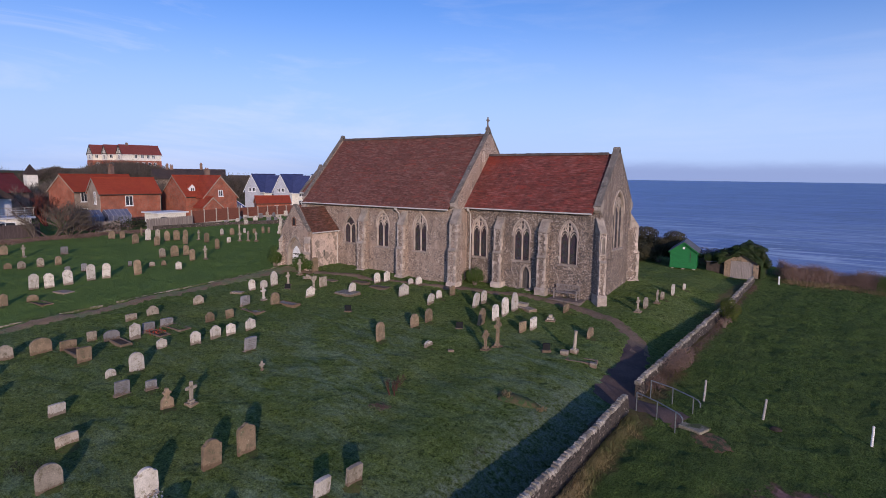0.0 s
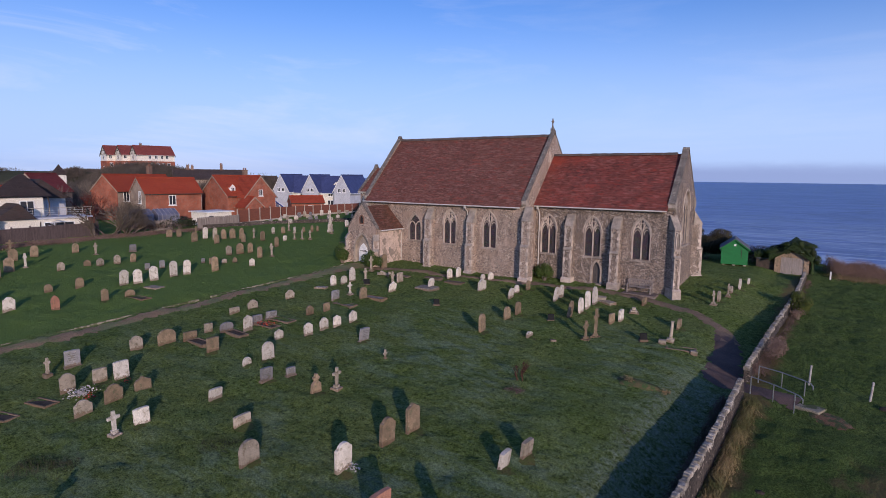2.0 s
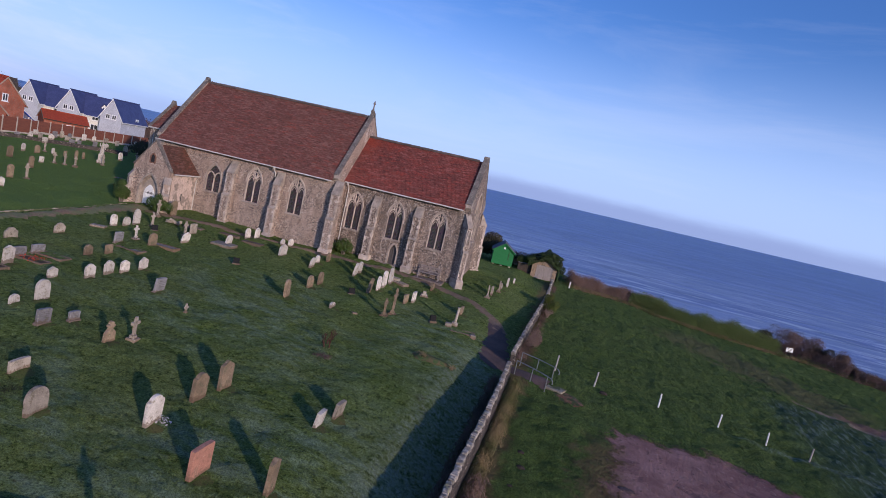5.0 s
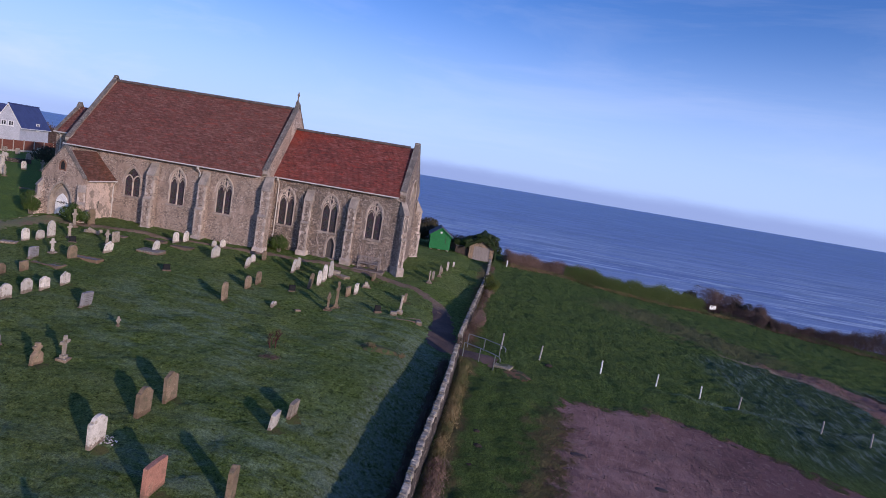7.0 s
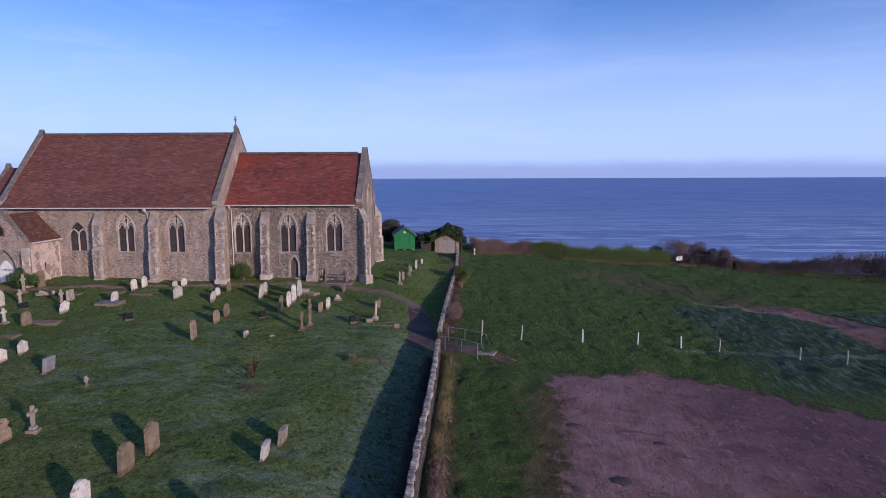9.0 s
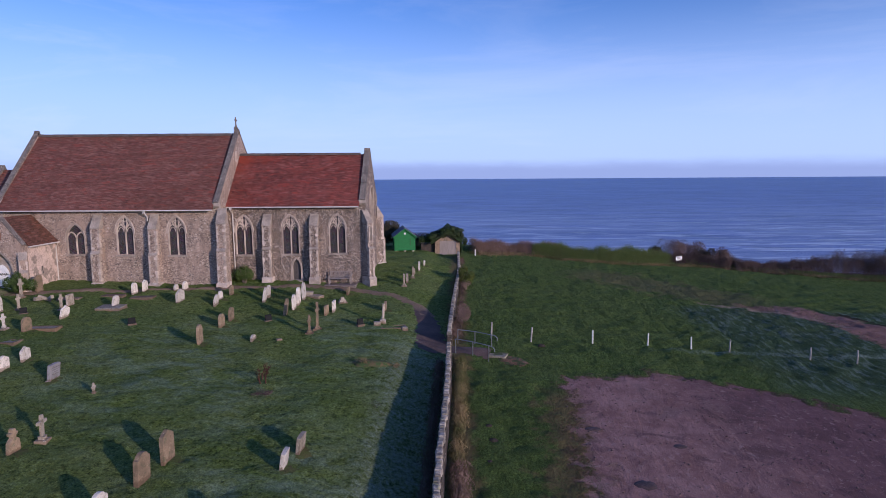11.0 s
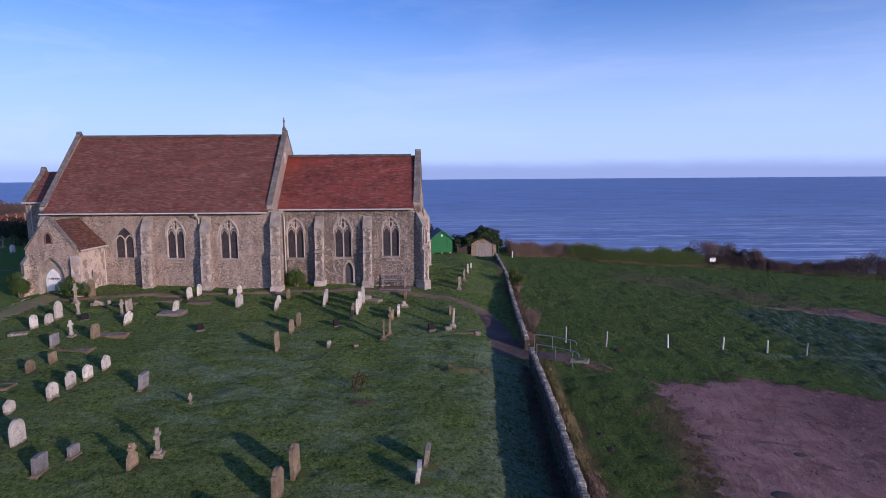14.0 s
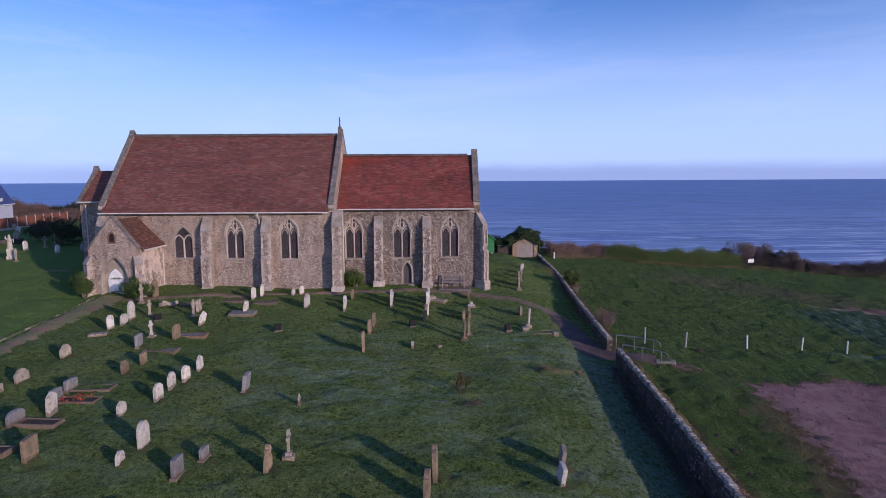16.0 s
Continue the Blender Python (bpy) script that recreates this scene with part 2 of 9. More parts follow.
def brick_material(name, c1, c2, mortar):
    m, nt, b = tree(name, 0.85, 0.0, 0.25)
    co = coords(nt)
    s = node(nt, "ShaderNodeSeparateXYZ", (0, co))
    v = node(nt, "ShaderNodeCombineXYZ", (0, math_node(nt, "ADD", s.outputs[0], s.outputs[1])), (1, s.outputs[2]))
    br = node(nt, "ShaderNodeTexBrick", ("Vector", v.outputs[0]), Scale=1.0)
    br.inputs["Color1"].default_value, br.inputs["Color2"].default_value, br.inputs["Mortar"].default_value = (*c1, 1), (*c2, 1), (*mortar, 1)
    for kk, vv in (("Mortar Size", 0.012), ("Brick Width", 0.225), ("Row Height", 0.075)):
        br.inputs[kk].default_value = vv
    n = span(nt, noise_tex(nt, co, 0.8, 6.0), 0.3, 0.7, 0.75, 1.2)
    col = mixc(nt, 1.0, br.outputs[0], node(nt, "ShaderNodeCombineColor", (0, n), (1, n), (2, n)).outputs[0], "MULTIPLY")
    nt.links.new(col, b.inputs["Base Color"])
    return m


def leaf_material(name, c1, c2, c3, rough=0.6):
    """Leaves and twigs: every leaf its own tone, with larger patches."""
    m, nt, b = tree(name, rough, 0.0, 0.25)
    isl = nt.nodes.new("ShaderNodeNewGeometry").outputs["Random Per Island"]
    col = mixc(nt, isl, c1, c2)
    col = mixc(nt, span(nt, noise_tex(nt, coords(nt), 0.45, 4.0), 0.4, 0.65), col, c3)
    nt.links.new(col, b.inputs["Base Color"])
    return m


FLINT = flint_material("flint_wall", (0.37, 0.275, 0.21), [(0.0, (0.03, 0.028, 0.034)), (0.26, (0.12, 0.108, 0.115)), (0.42, (0.23, 0.165, 0.125)), (0.62, (0.58, 0.505, 0.445)), (0.84, (0.055, 0.053, 0.06))], 11.5)
FLINT_NAVE = flint_material("flint_wall_mortared", (0.46, 0.335, 0.265), [(0.0, (0.075, 0.066, 0.064)), (0.22, (0.19, 0.15, 0.13)), (0.5, (0.37, 0.28, 0.225)), (0.76, (0.60, 0.515, 0.435))], 11.0, ((0.43, 0.315, 0.25), (0.45, 0.72)))
ASHLAR = plain("limestone", (0.40, 0.335, 0.28), (0.25, 0.21, 0.18), 1.6, 26.0, 0.85, 0.35, 0.012, spots=(0.22, 0.20, 0.16), spot_at=(0.6, 0.72))
ASHLAR_PALE = plain("limestone_pale", (0.53, 0.44, 0.375), (0.37, 0.305, 0.26), 2.2, 30.0, 0.85, 0.3, 0.01, spots=(0.33, 0.285, 0.235), spot_at=(0.6, 0.74), vary=0.22)
COPING = plain("weathered_coping", (0.205, 0.175, 0.155), (0.125, 0.11, 0.10), 1.6, 18.0, 0.9, 0.5, 0.02, spots=(0.42, 0.37, 0.29), spot_at=(0.57, 0.64), spot_scale=7.0)
RENDER = plain("patchy_render", (0.60, 0.46, 0.38), (0.48, 0.37, 0.31), 1.0, 14.0, 0.9, 0.4, 0.015, spots=(0.29, 0.23, 0.19), spot_at=(0.50, 0.55), spot_scale=1.3)
TILES = tile_material("old_clay_tiles", (0.262, 0.094, 0.068), (0.31, 0.124, 0.088), (0.145, 0.066, 0.056), moss=(0.36, 0.18, 0.14))
TILES_CH = tile_material("red_clay_tiles", (0.29, 0.074, 0.055), (0.205, 0.068, 0.055), (0.38, 0.082, 0.060), moss=(0.39, 0.155, 0.125), newer=((0.38, 0.062, 0.032), -28.6, 9.7), k=1.30)
TILES_PORCH = tile_material("porch_tiles", (0.17, 0.078, 0.05), (0.20, 0.085, 0.055), (0.13, 0.07, 0.05), k=1.35, along=1)
RIDGE = plain("ridge_tiles", (0.095, 0.072, 0.066), (0.145, 0.11, 0.095), 5.0, 30.0, 0.9, 0.4, 0.01, vary=0.2)
IRON_WHITE = plain("white_painted_iron", (0.62, 0.58, 0.54), (0.50, 0.46, 0.42), 3.0, 40.0, 0.5, 0.1, 0.003)
WHITE_DOOR = plain("white_painted_door", (0.78, 0.77, 0.76), (0.68, 0.68, 0.68), 4.0, 40.0, 0.5, 0.1, 0.003)
BLACK_IRON = plain("black_iron", (0.02, 0.02, 0.022), (0.035, 0.035, 0.035), 8.0, 60.0, 0.45, 0.2, 0.002, metal=0.4)


def leaded_glass():
    """Dark old glass behind a diamond lattice of lead and wire."""
    m, nt, b = tree("leaded_glass", 0.3, 0.0, 0.3)
    s = node(nt, "ShaderNodeSeparateXYZ", (0, coords(nt)))
    h = math_node(nt, "ADD", s.outputs[0], s.outputs[1])
    lines = []
    for sign in (1, -1):
        d = math_node(nt, "ADD", math_node(nt, "MULTIPLY", h, 8.5), math_node(nt, "MULTIPLY", s.outputs[2], 5.6 * sign))
        tri = math_node(nt, "ABSOLUTE", math_node(nt, "SUBTRACT", math_node(nt, "FRACT", d), 0.5))
        lines.append(span(nt, tri, 0.37, 0.45))
    lat = math_node(nt, "MAXIMUM", *lines)
    cell = node(nt, "ShaderNodeTexVoronoi", ("Vector", coords(nt)), Scale=7.0).outputs["Color"]
    glass = mixc(nt, 0.35, (0.026, 0.018, 0.018), mixc(nt, 1.0, cell, (0.09, 0.08, 0.10), "MULTIPLY"))
    nt.links.new(mixc(nt, math_node(nt, "MULTIPLY", lat, 0.6), glass, (0.14, 0.13, 0.135)), b.inputs["Base Color"])
    nt.links.new(span(nt, lat, 0, 1, 0.18, 0.6), b.inputs["Roughness"])
    bump(nt, b, node(nt, "ShaderNodeSeparateColor", (0, cell)).outputs[0], 0.15, 0.02)
    return m


GLASS = leaded_glass()


# ---- mesh tools ----
def origin(ob):
    p = Vector()
    while ob:
        p += ob.matrix_basis.translation
        ob = ob.parent
    return p


def thing(name, at, label, category, group="", kind=""):
    ob = new(name)
    ob.matrix_basis = Matrix.Translation(at)
    ob.empty_display_size = 0.2
    return tagged(ob, label, category, group, kind)


def part(name, bm, material, parent=None, label="", smooth=False):
    me = bpy.data.meshes.new(name)
    if parent:
        bmesh.ops.transform(bm, matrix=Matrix.Translation(-origin(parent)), verts=bm.verts)
    bmesh.ops.recalc_face_normals(bm, faces=bm.faces)
    if smooth:
        for f in bm.faces:
            f.smooth = True
    bm.to_mesh(me)
    bm.free()
    me.materials.append(material)
    ob = new(name, me)
    if parent:
        ob.parent = parent
    if label:
        ob["label"] = label
    return ob


def poly(bm, points, m=None):
    vs = [bm.verts.new(m @ Vector(p) if m else p) for p in points]
    return bm.faces.new(vs)


def box(bm, x0, x1, y0, y1, z0, z1, m=None):
    prism(bm, [(x0, y0), (x1, y0), (x1, y1), (x0, y1)], "z", z0, z1, m)
    return bm


def prism(bm, outline, axis, a, b, m=None):
    """Push a flat outline along an axis from a to b. The outline's two numbers are the other two axes, in order."""
    def place(u, v, w):
        p = {"x": (w, u, v), "y": (u, w, v), "z": (u, v, w)}[axis]
        return m @ Vector(p) if m else Vector(p)
    lo = [bm.verts.new(place(u, v, a)) for u, v in outline]
    hi = [bm.verts.new(place(u, v, b)) for u, v in outline]
    n = len(outline)
    bm.faces.new(lo)
    bm.faces.new(hi[::-1])
    for i in range(n):
        bm.faces.new((lo[i], lo[(i + 1) % n], hi[(i + 1) % n], hi[i]))
    return bm


def tube(bm, points, radii, sides=8, caps=True):
    """A round bar through points; radii: one number or one for each point."""
    if isinstance(radii, (int, float)):
        radii = [radii] * len(points)
    pts = [Vector(p) for p in points]
    rings = []
    for i, p in enumerate(pts):
        d = (pts[min(i + 1, len(pts) - 1)] - pts[max(i - 1, 0)]).normalized()
        ref = Vector((0, 0, 1)) if abs(d.z) < 0.9 else Vector((1, 0, 0))
        u = d.cross(ref).normalized()
        v = d.cross(u)
        rings.append([bm.verts.new(p + radii[i] * (math.cos(a) * u + math.sin(a) * v)) for a in [2 * math.pi * k / sides for k in range(sides)]])
    for a, b in zip(rings, rings[1:]):
        for k in range(sides):
            bm.faces.new((a[k], a[(k + 1) % sides], b[(k + 1) % sides], b[k]))
    if caps:
        bm.faces.new(rings[0])
        bm.faces.new(rings[-1][::-1])
    return bm


def ribbon(bm, pts, width, y0, y1, m=None):
    """A flat bar of stone that follows a line in the plane of a window, from depth y0 to y1."""
    n = len(pts)
    left, right = [], []
    for i, (x, z) in enumerate(pts):
        a, b = pts[max(i - 1, 0)], pts[min(i + 1, n - 1)]
        d = Vector((b[0] - a[0], b[1] - a[1])).normalized()
        left.append((x - d.y * width / 2, z + d.x * width / 2))
        right.append((x + d.y * width / 2, z - d.x * width / 2))
    def v(p, y):
        q = Vector((p[0], y, p[1]))
        return bm.verts.new(m @ q if m else q)
    rows = [[v(l, y0), v(r, y0), v(r, y1), v(l, y1)] for l, r in zip(left, right)]
    for a, b in zip(rows, rows[1:]):
        for k in range(4):
            bm.faces.new((a[k], a[(k + 1) % 4], b[(k + 1) % 4], b[k]))
    bm.faces.new(rows[0][::-1])
    bm.faces.new(rows[-1])


def soft_edges(bm, width=0.02, segments=1):
    bmesh.ops.bevel(bm, geom=list(bm.edges), offset=width, segments=segments, affect="EDGES", profile=0.6)
    return bm


def arch(xc, w, spring, apex, n=9):
    """The line of a pointed arch from its left springing over the apex to the right."""
    rise, half = apex - spring, w / 2
    r = (half * half + rise * rise) / w
    top = math.atan2(rise, r - half) if r != half else math.pi / 2
    left = [(xc - half + r - r * math.cos(top * i / n), spring + r * math.sin(top * i / n)) for i in range(n + 1)]
    return left + [(2 * xc - x, z) for x, z in left[-2::-1]]


def pierced_wall(bm, x0, x1, z0, z1, y0, y1, openings, m=None, top=None):
    """A wall along x with pointed openings (centre, width, sill, springing, apex) cut right through. top: an outline (x, z) above z1, as of a gable."""
    at = x0
    for xc, w, sill, spring, apex in sorted(openings):
        a, b = xc - w / 2, xc + w / 2
        prism(bm, [(at, z0), (a, z0), (a, z1), (at, z1)], "y", y0, y1, m)
        if sill > z0:
            prism(bm, [(a, z0), (b, z0), (b, sill), (a, sill)], "y", y0, y1, m)
        prism(bm, arch(xc, w, spring, apex) + [(b, z1), (a, z1)], "y", y0, y1, m)
        at = b
    prism(bm, [(at, z0), (x1, z0), (x1, z1), (at, z1)], "y", y0, y1, m)
    if top:
        prism(bm, top, "y", y0, y1, m)
    bmesh.ops.remove_doubles(bm, verts=bm.verts, dist=0.0005)
    return bm

# ---- ground, sea ----
def ease(a, b, x):
    t = np.clip((np.asarray(x, float) - a) / (b - a), 0, 1)
    return t * t * (3 - 2 * t)


WALL_Y = (-30.0, 5.0, 12.0, 16.0, 20.0, 27.0, 36.0, 47.0, 60.0)
WALL_X = (-10.1, -9.95, -9.8, -9.64, -9.57, -9.56, -9.25, -8.75, -8.75)
WALL_TOP = (-3.2, -1.95, -1.45, -1.25, -1.1, -0.75, -0.45, 0.0, 0.3)


def wall_x(y):
    return np.interp(y, WALL_Y, WALL_X)


def edge_y(x):
    """The cliff's edge."""
    return np.interp(x, (-400, -160, -60, -12, 14, 24, 45, 80, 300), (190, 150, 92, 70, 73, 71, 64, 52, -60)) + 1.5 * np.sin(np.asarray(x) * 0.31)


def yard_z(x, y):
    u, v = (np.clip(x, -78, -12) + 35) / 20, (np.clip(y, -3, 48) - 22) / 15
    z = -0.4511 - 0.9059 * u + 0.714 * v + 0.0684 * u * u + 0.0731 * u * v - 0.0044 * v * v
    z = z + 0.013 * u**3 - 0.0479 * u * u * v + 0.0855 * u * v * v + 0.0944 * v**3
    z = z - 0.3 * ease(24, 8, y) * ease(-16.0, -11.5, x)
    return z - (0.5 + 0.35 * ease(26, 16, y)) * ease(-13.4, -10.2, x) - 0.045 * np.maximum(0, np.clip(y, 0, 70) - 48) * ease(-30, -18, x)


def field_z(x, y):
    xx, yy = np.clip(x, -14, 45), np.clip(y, -20, 75)
    return -3.98 - 0.0259 * xx + 0.08639 * yy - 0.00103 * xx * yy + 0.00065 * xx * xx - 0.00063 * yy * yy


def ground_z(x, y):
    x, y = np.asarray(x, float), np.asarray(y, float)
    w = ease(-0.3, 0.3, x - wall_x(y))
    z = yard_z(x, y) * (1 - w) + field_z(x, y) * w
    z = z + 7.0 * ease(-118, -185, x) * ease(42, 74, y) * ease(150, 110, y)
    c = ease(0, 13, y - edge_y(x))
    return z * (1 - c) - 23.0 * c


def gz(x, y):
    return float(ground_z(x, y))


def fan(lo, hi, step, far, grow=1.22):
    """Even steps between lo and hi, then longer and longer ones out to far on both sides."""
    mid = list(np.arange(lo, hi + 1e-6, step))
    out, s = [], step
    p = mid[-1]
    while p < far[1]:
        s *= grow
        p += s
        out.append(p)
    inn, s, p = [], step, mid[0]
    while p > far[0]:
        s *= grow
        p -= s
        inn.append(p)
    return np.array(inn[::-1] + mid + out)


def grass_material():
    m, nt, b = tree("grass", 0.95, 0.0, 0.05)
    co = coords(nt)
    s = node(nt, "ShaderNodeSeparateXYZ", (0, co))
    x, y = s.outputs[0], s.outputs[1]
    n1, n2 = noise_tex(nt, co, 0.22, 6.0, 0.62), noise_tex(nt, co, 1.6, 6.0, 0.7)
    col = mixc(nt, span(nt, n1, 0.38, 0.62), (0.094, 0.134, 0.031), (0.128, 0.160, 0.046))
    col = mixc(nt, span(nt, n2, 0.45, 0.75, 0, 0.8), col, (0.118, 0.160, 0.044))
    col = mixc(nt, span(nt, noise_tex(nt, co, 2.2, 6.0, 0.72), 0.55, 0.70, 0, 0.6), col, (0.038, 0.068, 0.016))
    # moss and bare earth in the yard
    col = mixc(nt, span(nt, noise_tex(nt, co, 0.5, 8.0, 0.7, 0.4), 0.62, 0.7, 0, 0.55), col, (0.075, 0.055, 0.030))
    # clumps: paler tips, and the shade of gaps and holes put into the colour
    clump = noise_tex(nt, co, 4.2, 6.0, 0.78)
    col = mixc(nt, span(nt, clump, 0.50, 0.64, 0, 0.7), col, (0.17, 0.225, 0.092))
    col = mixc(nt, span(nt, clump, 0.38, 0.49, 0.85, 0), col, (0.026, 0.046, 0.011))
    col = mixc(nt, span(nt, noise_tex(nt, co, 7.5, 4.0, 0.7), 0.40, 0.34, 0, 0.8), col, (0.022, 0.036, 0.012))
    frost_n = noise_tex(nt, node(nt, "ShaderNodeMapping", (0, co), Rotation=(0, 0, 0.6), Scale=(0.55, 1.3, 1)).outputs[0], 0.8, 8.0, 0.72, 0.3)
    f1 = span(nt, noise_tex(nt, co, 0.09, 3.0, 0.5), 0.32, 0.58)
    col = mixc(nt, math_node(nt, "MULTIPLY", math_node(nt, "MULTIPLY", math_node(nt, "MULTIPLY", span(nt, frost_n, 0.40, 0.68), math_node(nt, "MULTIPLY", span(nt, x, -9.8, -9.2, 1, 0.2), span(nt, y, 24, 33, 1, 0.15))), f1), span(nt, math_node(nt, "ADD", x, math_node(nt, "MULTIPLY", n1, 6.0)), -33, -16, 0.24, 0.58)), col, (0.205, 0.275, 0.215))
    # frost the low sun left under the wall; its pale colour lightens the shadow
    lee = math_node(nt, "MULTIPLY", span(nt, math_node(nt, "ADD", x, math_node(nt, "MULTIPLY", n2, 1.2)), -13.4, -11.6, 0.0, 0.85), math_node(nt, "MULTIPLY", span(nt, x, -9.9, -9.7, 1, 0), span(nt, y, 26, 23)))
    # mask of the shade cast over part of the field, where frost lingers
    field_shade = math_node(nt, "MULTIPLY", span(nt, math_node(nt, "ADD", x, math_node(nt, "MULTIPLY", n2, 2.0)), 9.0, 12.5), math_node(nt, "MULTIPLY", span(nt, y, 40.5, 39.0), span(nt, math_node(nt, "ADD", y, math_node(nt, "MULTIPLY", n2, 2.0)), 20.0, 24.0)))
    shadow_rime = math_node(nt, "MULTIPLY", lee, span(nt, clump, 0.40, 0.62, 0.04, 0.75))
    ridge = math_node(nt, "MULTIPLY", span(nt, math_node(nt, "ABSOLUTE", math_node(nt, "SUBTRACT", math_node(nt, "ADD", y, math_node(nt, "MULTIPLY", n2, 0.9)), 28.0)), 0.1, 0.45, 1, 0), span(nt, x, 2.0, 9.0))
    # mown, sunnier turf west of the path, and dull turf in the yard's south-west corner
    col = mixc(nt, span(nt, math_node(nt, "ADD", x, n2), -44.6, -45.6, 0.0, 0.8), col, (0.108, 0.172, 0.044))
    col = mixc(nt, math_node(nt, "MULTIPLY", span(nt, math_node(nt, "ADD", x, math_node(nt, "MULTIPLY", y, 0.6)), -12, -22, 0.0, 0.08), span(nt, x, -45.6, -44.6)), col, (0.034, 0.066, 0.013))
    # the field beyond the wall is a darker, shorter sward
    col = mixc(nt, span(nt, x, -9.6, -8.6, 0.0, 0.55), col, (0.058, 0.098, 0.028))
    col = mixc(nt, math_node(nt, "MULTIPLY", span(nt, x, -9.2, -8.0), span(nt, math_node(nt, "ADD", y, math_node(nt, "MULTIPLY", n2, 5.0)), 29, 20, 0, 0.5)), col, (0.058, 0.094, 0.026))
    col = mixc(nt, span(nt, x, -98, -106, 0, 0.85), col, (0.062, 0.052, 0.038))
    col = mixc(nt, shadow_rime, col, (0.165, 0.205, 0.195))
    # that shade put into the colour as a darker, bluer green
    col = mixc(nt, math_node(nt, "MULTIPLY", field_shade, 0.7), col, (0.034, 0.066, 0.048))
    streaks = noise_tex(nt, node(nt, "ShaderNodeMapping", (0, co), Rotation=(0, 0, -0.2), Scale=(2.6, 0.75, 1)).outputs[0], 1.0, 6.0, 0.7)
    col = mixc(nt, math_node(nt, "MULTIPLY", field_shade, span(nt, streaks, 0.50, 0.62, 0.0, 0.5)), col, (0.16, 0.21, 0.19))
    # troughs of the field's ripples shaded in the colour as well
    col = mixc(nt, math_node(nt, "MULTIPLY", span(nt, x, -8.6, -7.0), span(nt, streaks, 0.40, 0.50, 0.42, 0.0)), col, (0.028, 0.050, 0.016))
    col = mixc(nt, math_node(nt, "MULTIPLY", ridge, span(nt, clump, 0.38, 0.6, 0.05, 0.5)), col, (0.20, 0.26, 0.23))
    fine = span(nt, noise_tex(nt, co, 15.0, 4.0, 0.8), 0.34, 0.66, 0.66, 1.62)
    col = mixc(nt, 1.0, col, node(nt, "ShaderNodeCombineColor", (0, fine), (1, fine), (2, fine)).outputs[0], "MULTIPLY")
    # tarmac strip and trodden track through the field, bare car park
    pn = span(nt, noise_tex(nt, co, 0.9, 8.0, 0.68), 0.2, 0.8, -1.0, 1.0)
    def line_mask(ax, ay, bx, by, half, soft):
        dx, dy = bx - ax, by - ay
        ln = math.hypot(dx, dy)
        u = math_node(nt, "ADD", math_node(nt, "MULTIPLY", math_node(nt, "SUBTRACT", x, ax), dx / ln), math_node(nt, "MULTIPLY", math_node(nt, "SUBTRACT", y, ay), dy / ln))
        v = math_node(nt, "ADD", math_node(nt, "MULTIPLY", math_node(nt, "SUBTRACT", x, ax), -dy / ln), math_node(nt, "MULTIPLY", math_node(nt, "SUBTRACT", y, ay), dx / ln))
        d = math_node(nt, "ADD", math_node(nt, "ABSOLUTE", v), math_node(nt, "MULTIPLY", pn, soft))
        ends = math_node(nt, "MULTIPLY", span(nt, u, -soft, soft), span(nt, u, ln - soft, ln + soft, 1, 0))
        return math_node(nt, "MULTIPLY", span(nt, d, half - soft * 0.6, half + soft * 0.4, 1, 0), ends)
    def half_plane(ax, ay, bx, by, soft):
        dx, dy = bx - ax, by - ay
        ln = math.hypot(dx, dy)
        v = math_node(nt, "ADD", math_node(nt, "MULTIPLY", math_node(nt, "SUBTRACT", x, ax), -dy / ln), math_node(nt, "MULTIPLY", math_node(nt, "SUBTRACT", y, ay), dx / ln))
        return span(nt, math_node(nt, "ADD", v, math_node(nt, "MULTIPLY", pn, soft)), -soft * 0.5, soft * 0.5)
    earth_n = noise_tex(nt, co, 0.7, 9.0, 0.7)
    earth = mixc(nt, span(nt, earth_n, 0.35, 0.65), (0.205, 0.112, 0.100), (0.31, 0.182, 0.168))
    earth = mixc(nt, span(nt, noise_tex(nt, co, 0.35, 5.0, 0.6), 0.54, 0.66, 0, 0.4), earth, (0.095, 0.07, 0.06))
    earth = mixc(nt, span(nt, noise_tex(nt, co, 14.0, 4.0, 0.7), 0.55, 0.8, 0, 0.6), earth, (0.30, 0.235, 0.20))
    track_earth = earth
    # the shade over the park's eastern part put into the earth's colour
    earth = mixc(nt, span(nt, math_node(nt, "ADD", x, math_node(nt, "MULTIPLY", pn, 2.5)), 0.5, 8.5, 0, 0.8), earth, (0.135, 0.072, 0.075))
    earth = mixc(nt, span(nt, noise_tex(nt, co, 0.45, 7.0, 0.7, 0.9), 0.53, 0.60, 0, 0.45), earth, (0.085, 0.052, 0.054))
    earth = mixc(nt, span(nt, noise_tex(nt, co, 3.2, 7.0, 0.75, 0.5), 0.56, 0.64, 0, 0.55), earth, (0.34, 0.235, 0.215))
    park = half_plane(3.5, 23.4, -3.3, 21.9, 0.9)
    park = math_node(nt, "MULTIPLY", park, half_plane(14.0, 17.8, 3.5, 23.4, 0.9))
    park = math_node(nt, "MULTIPLY", park, half_plane(-3.0, 22.5, -4.3, 9.0, 1.1))
    col = mixc(nt, park, col, earth)
    worn = line_mask(-5.0, 7.0, -3.6, 20.0, 1.1, 1.3)
    col = mixc(nt, math_node(nt, "MULTIPLY", worn, 0.7), col, (0.15, 0.105, 0.062))
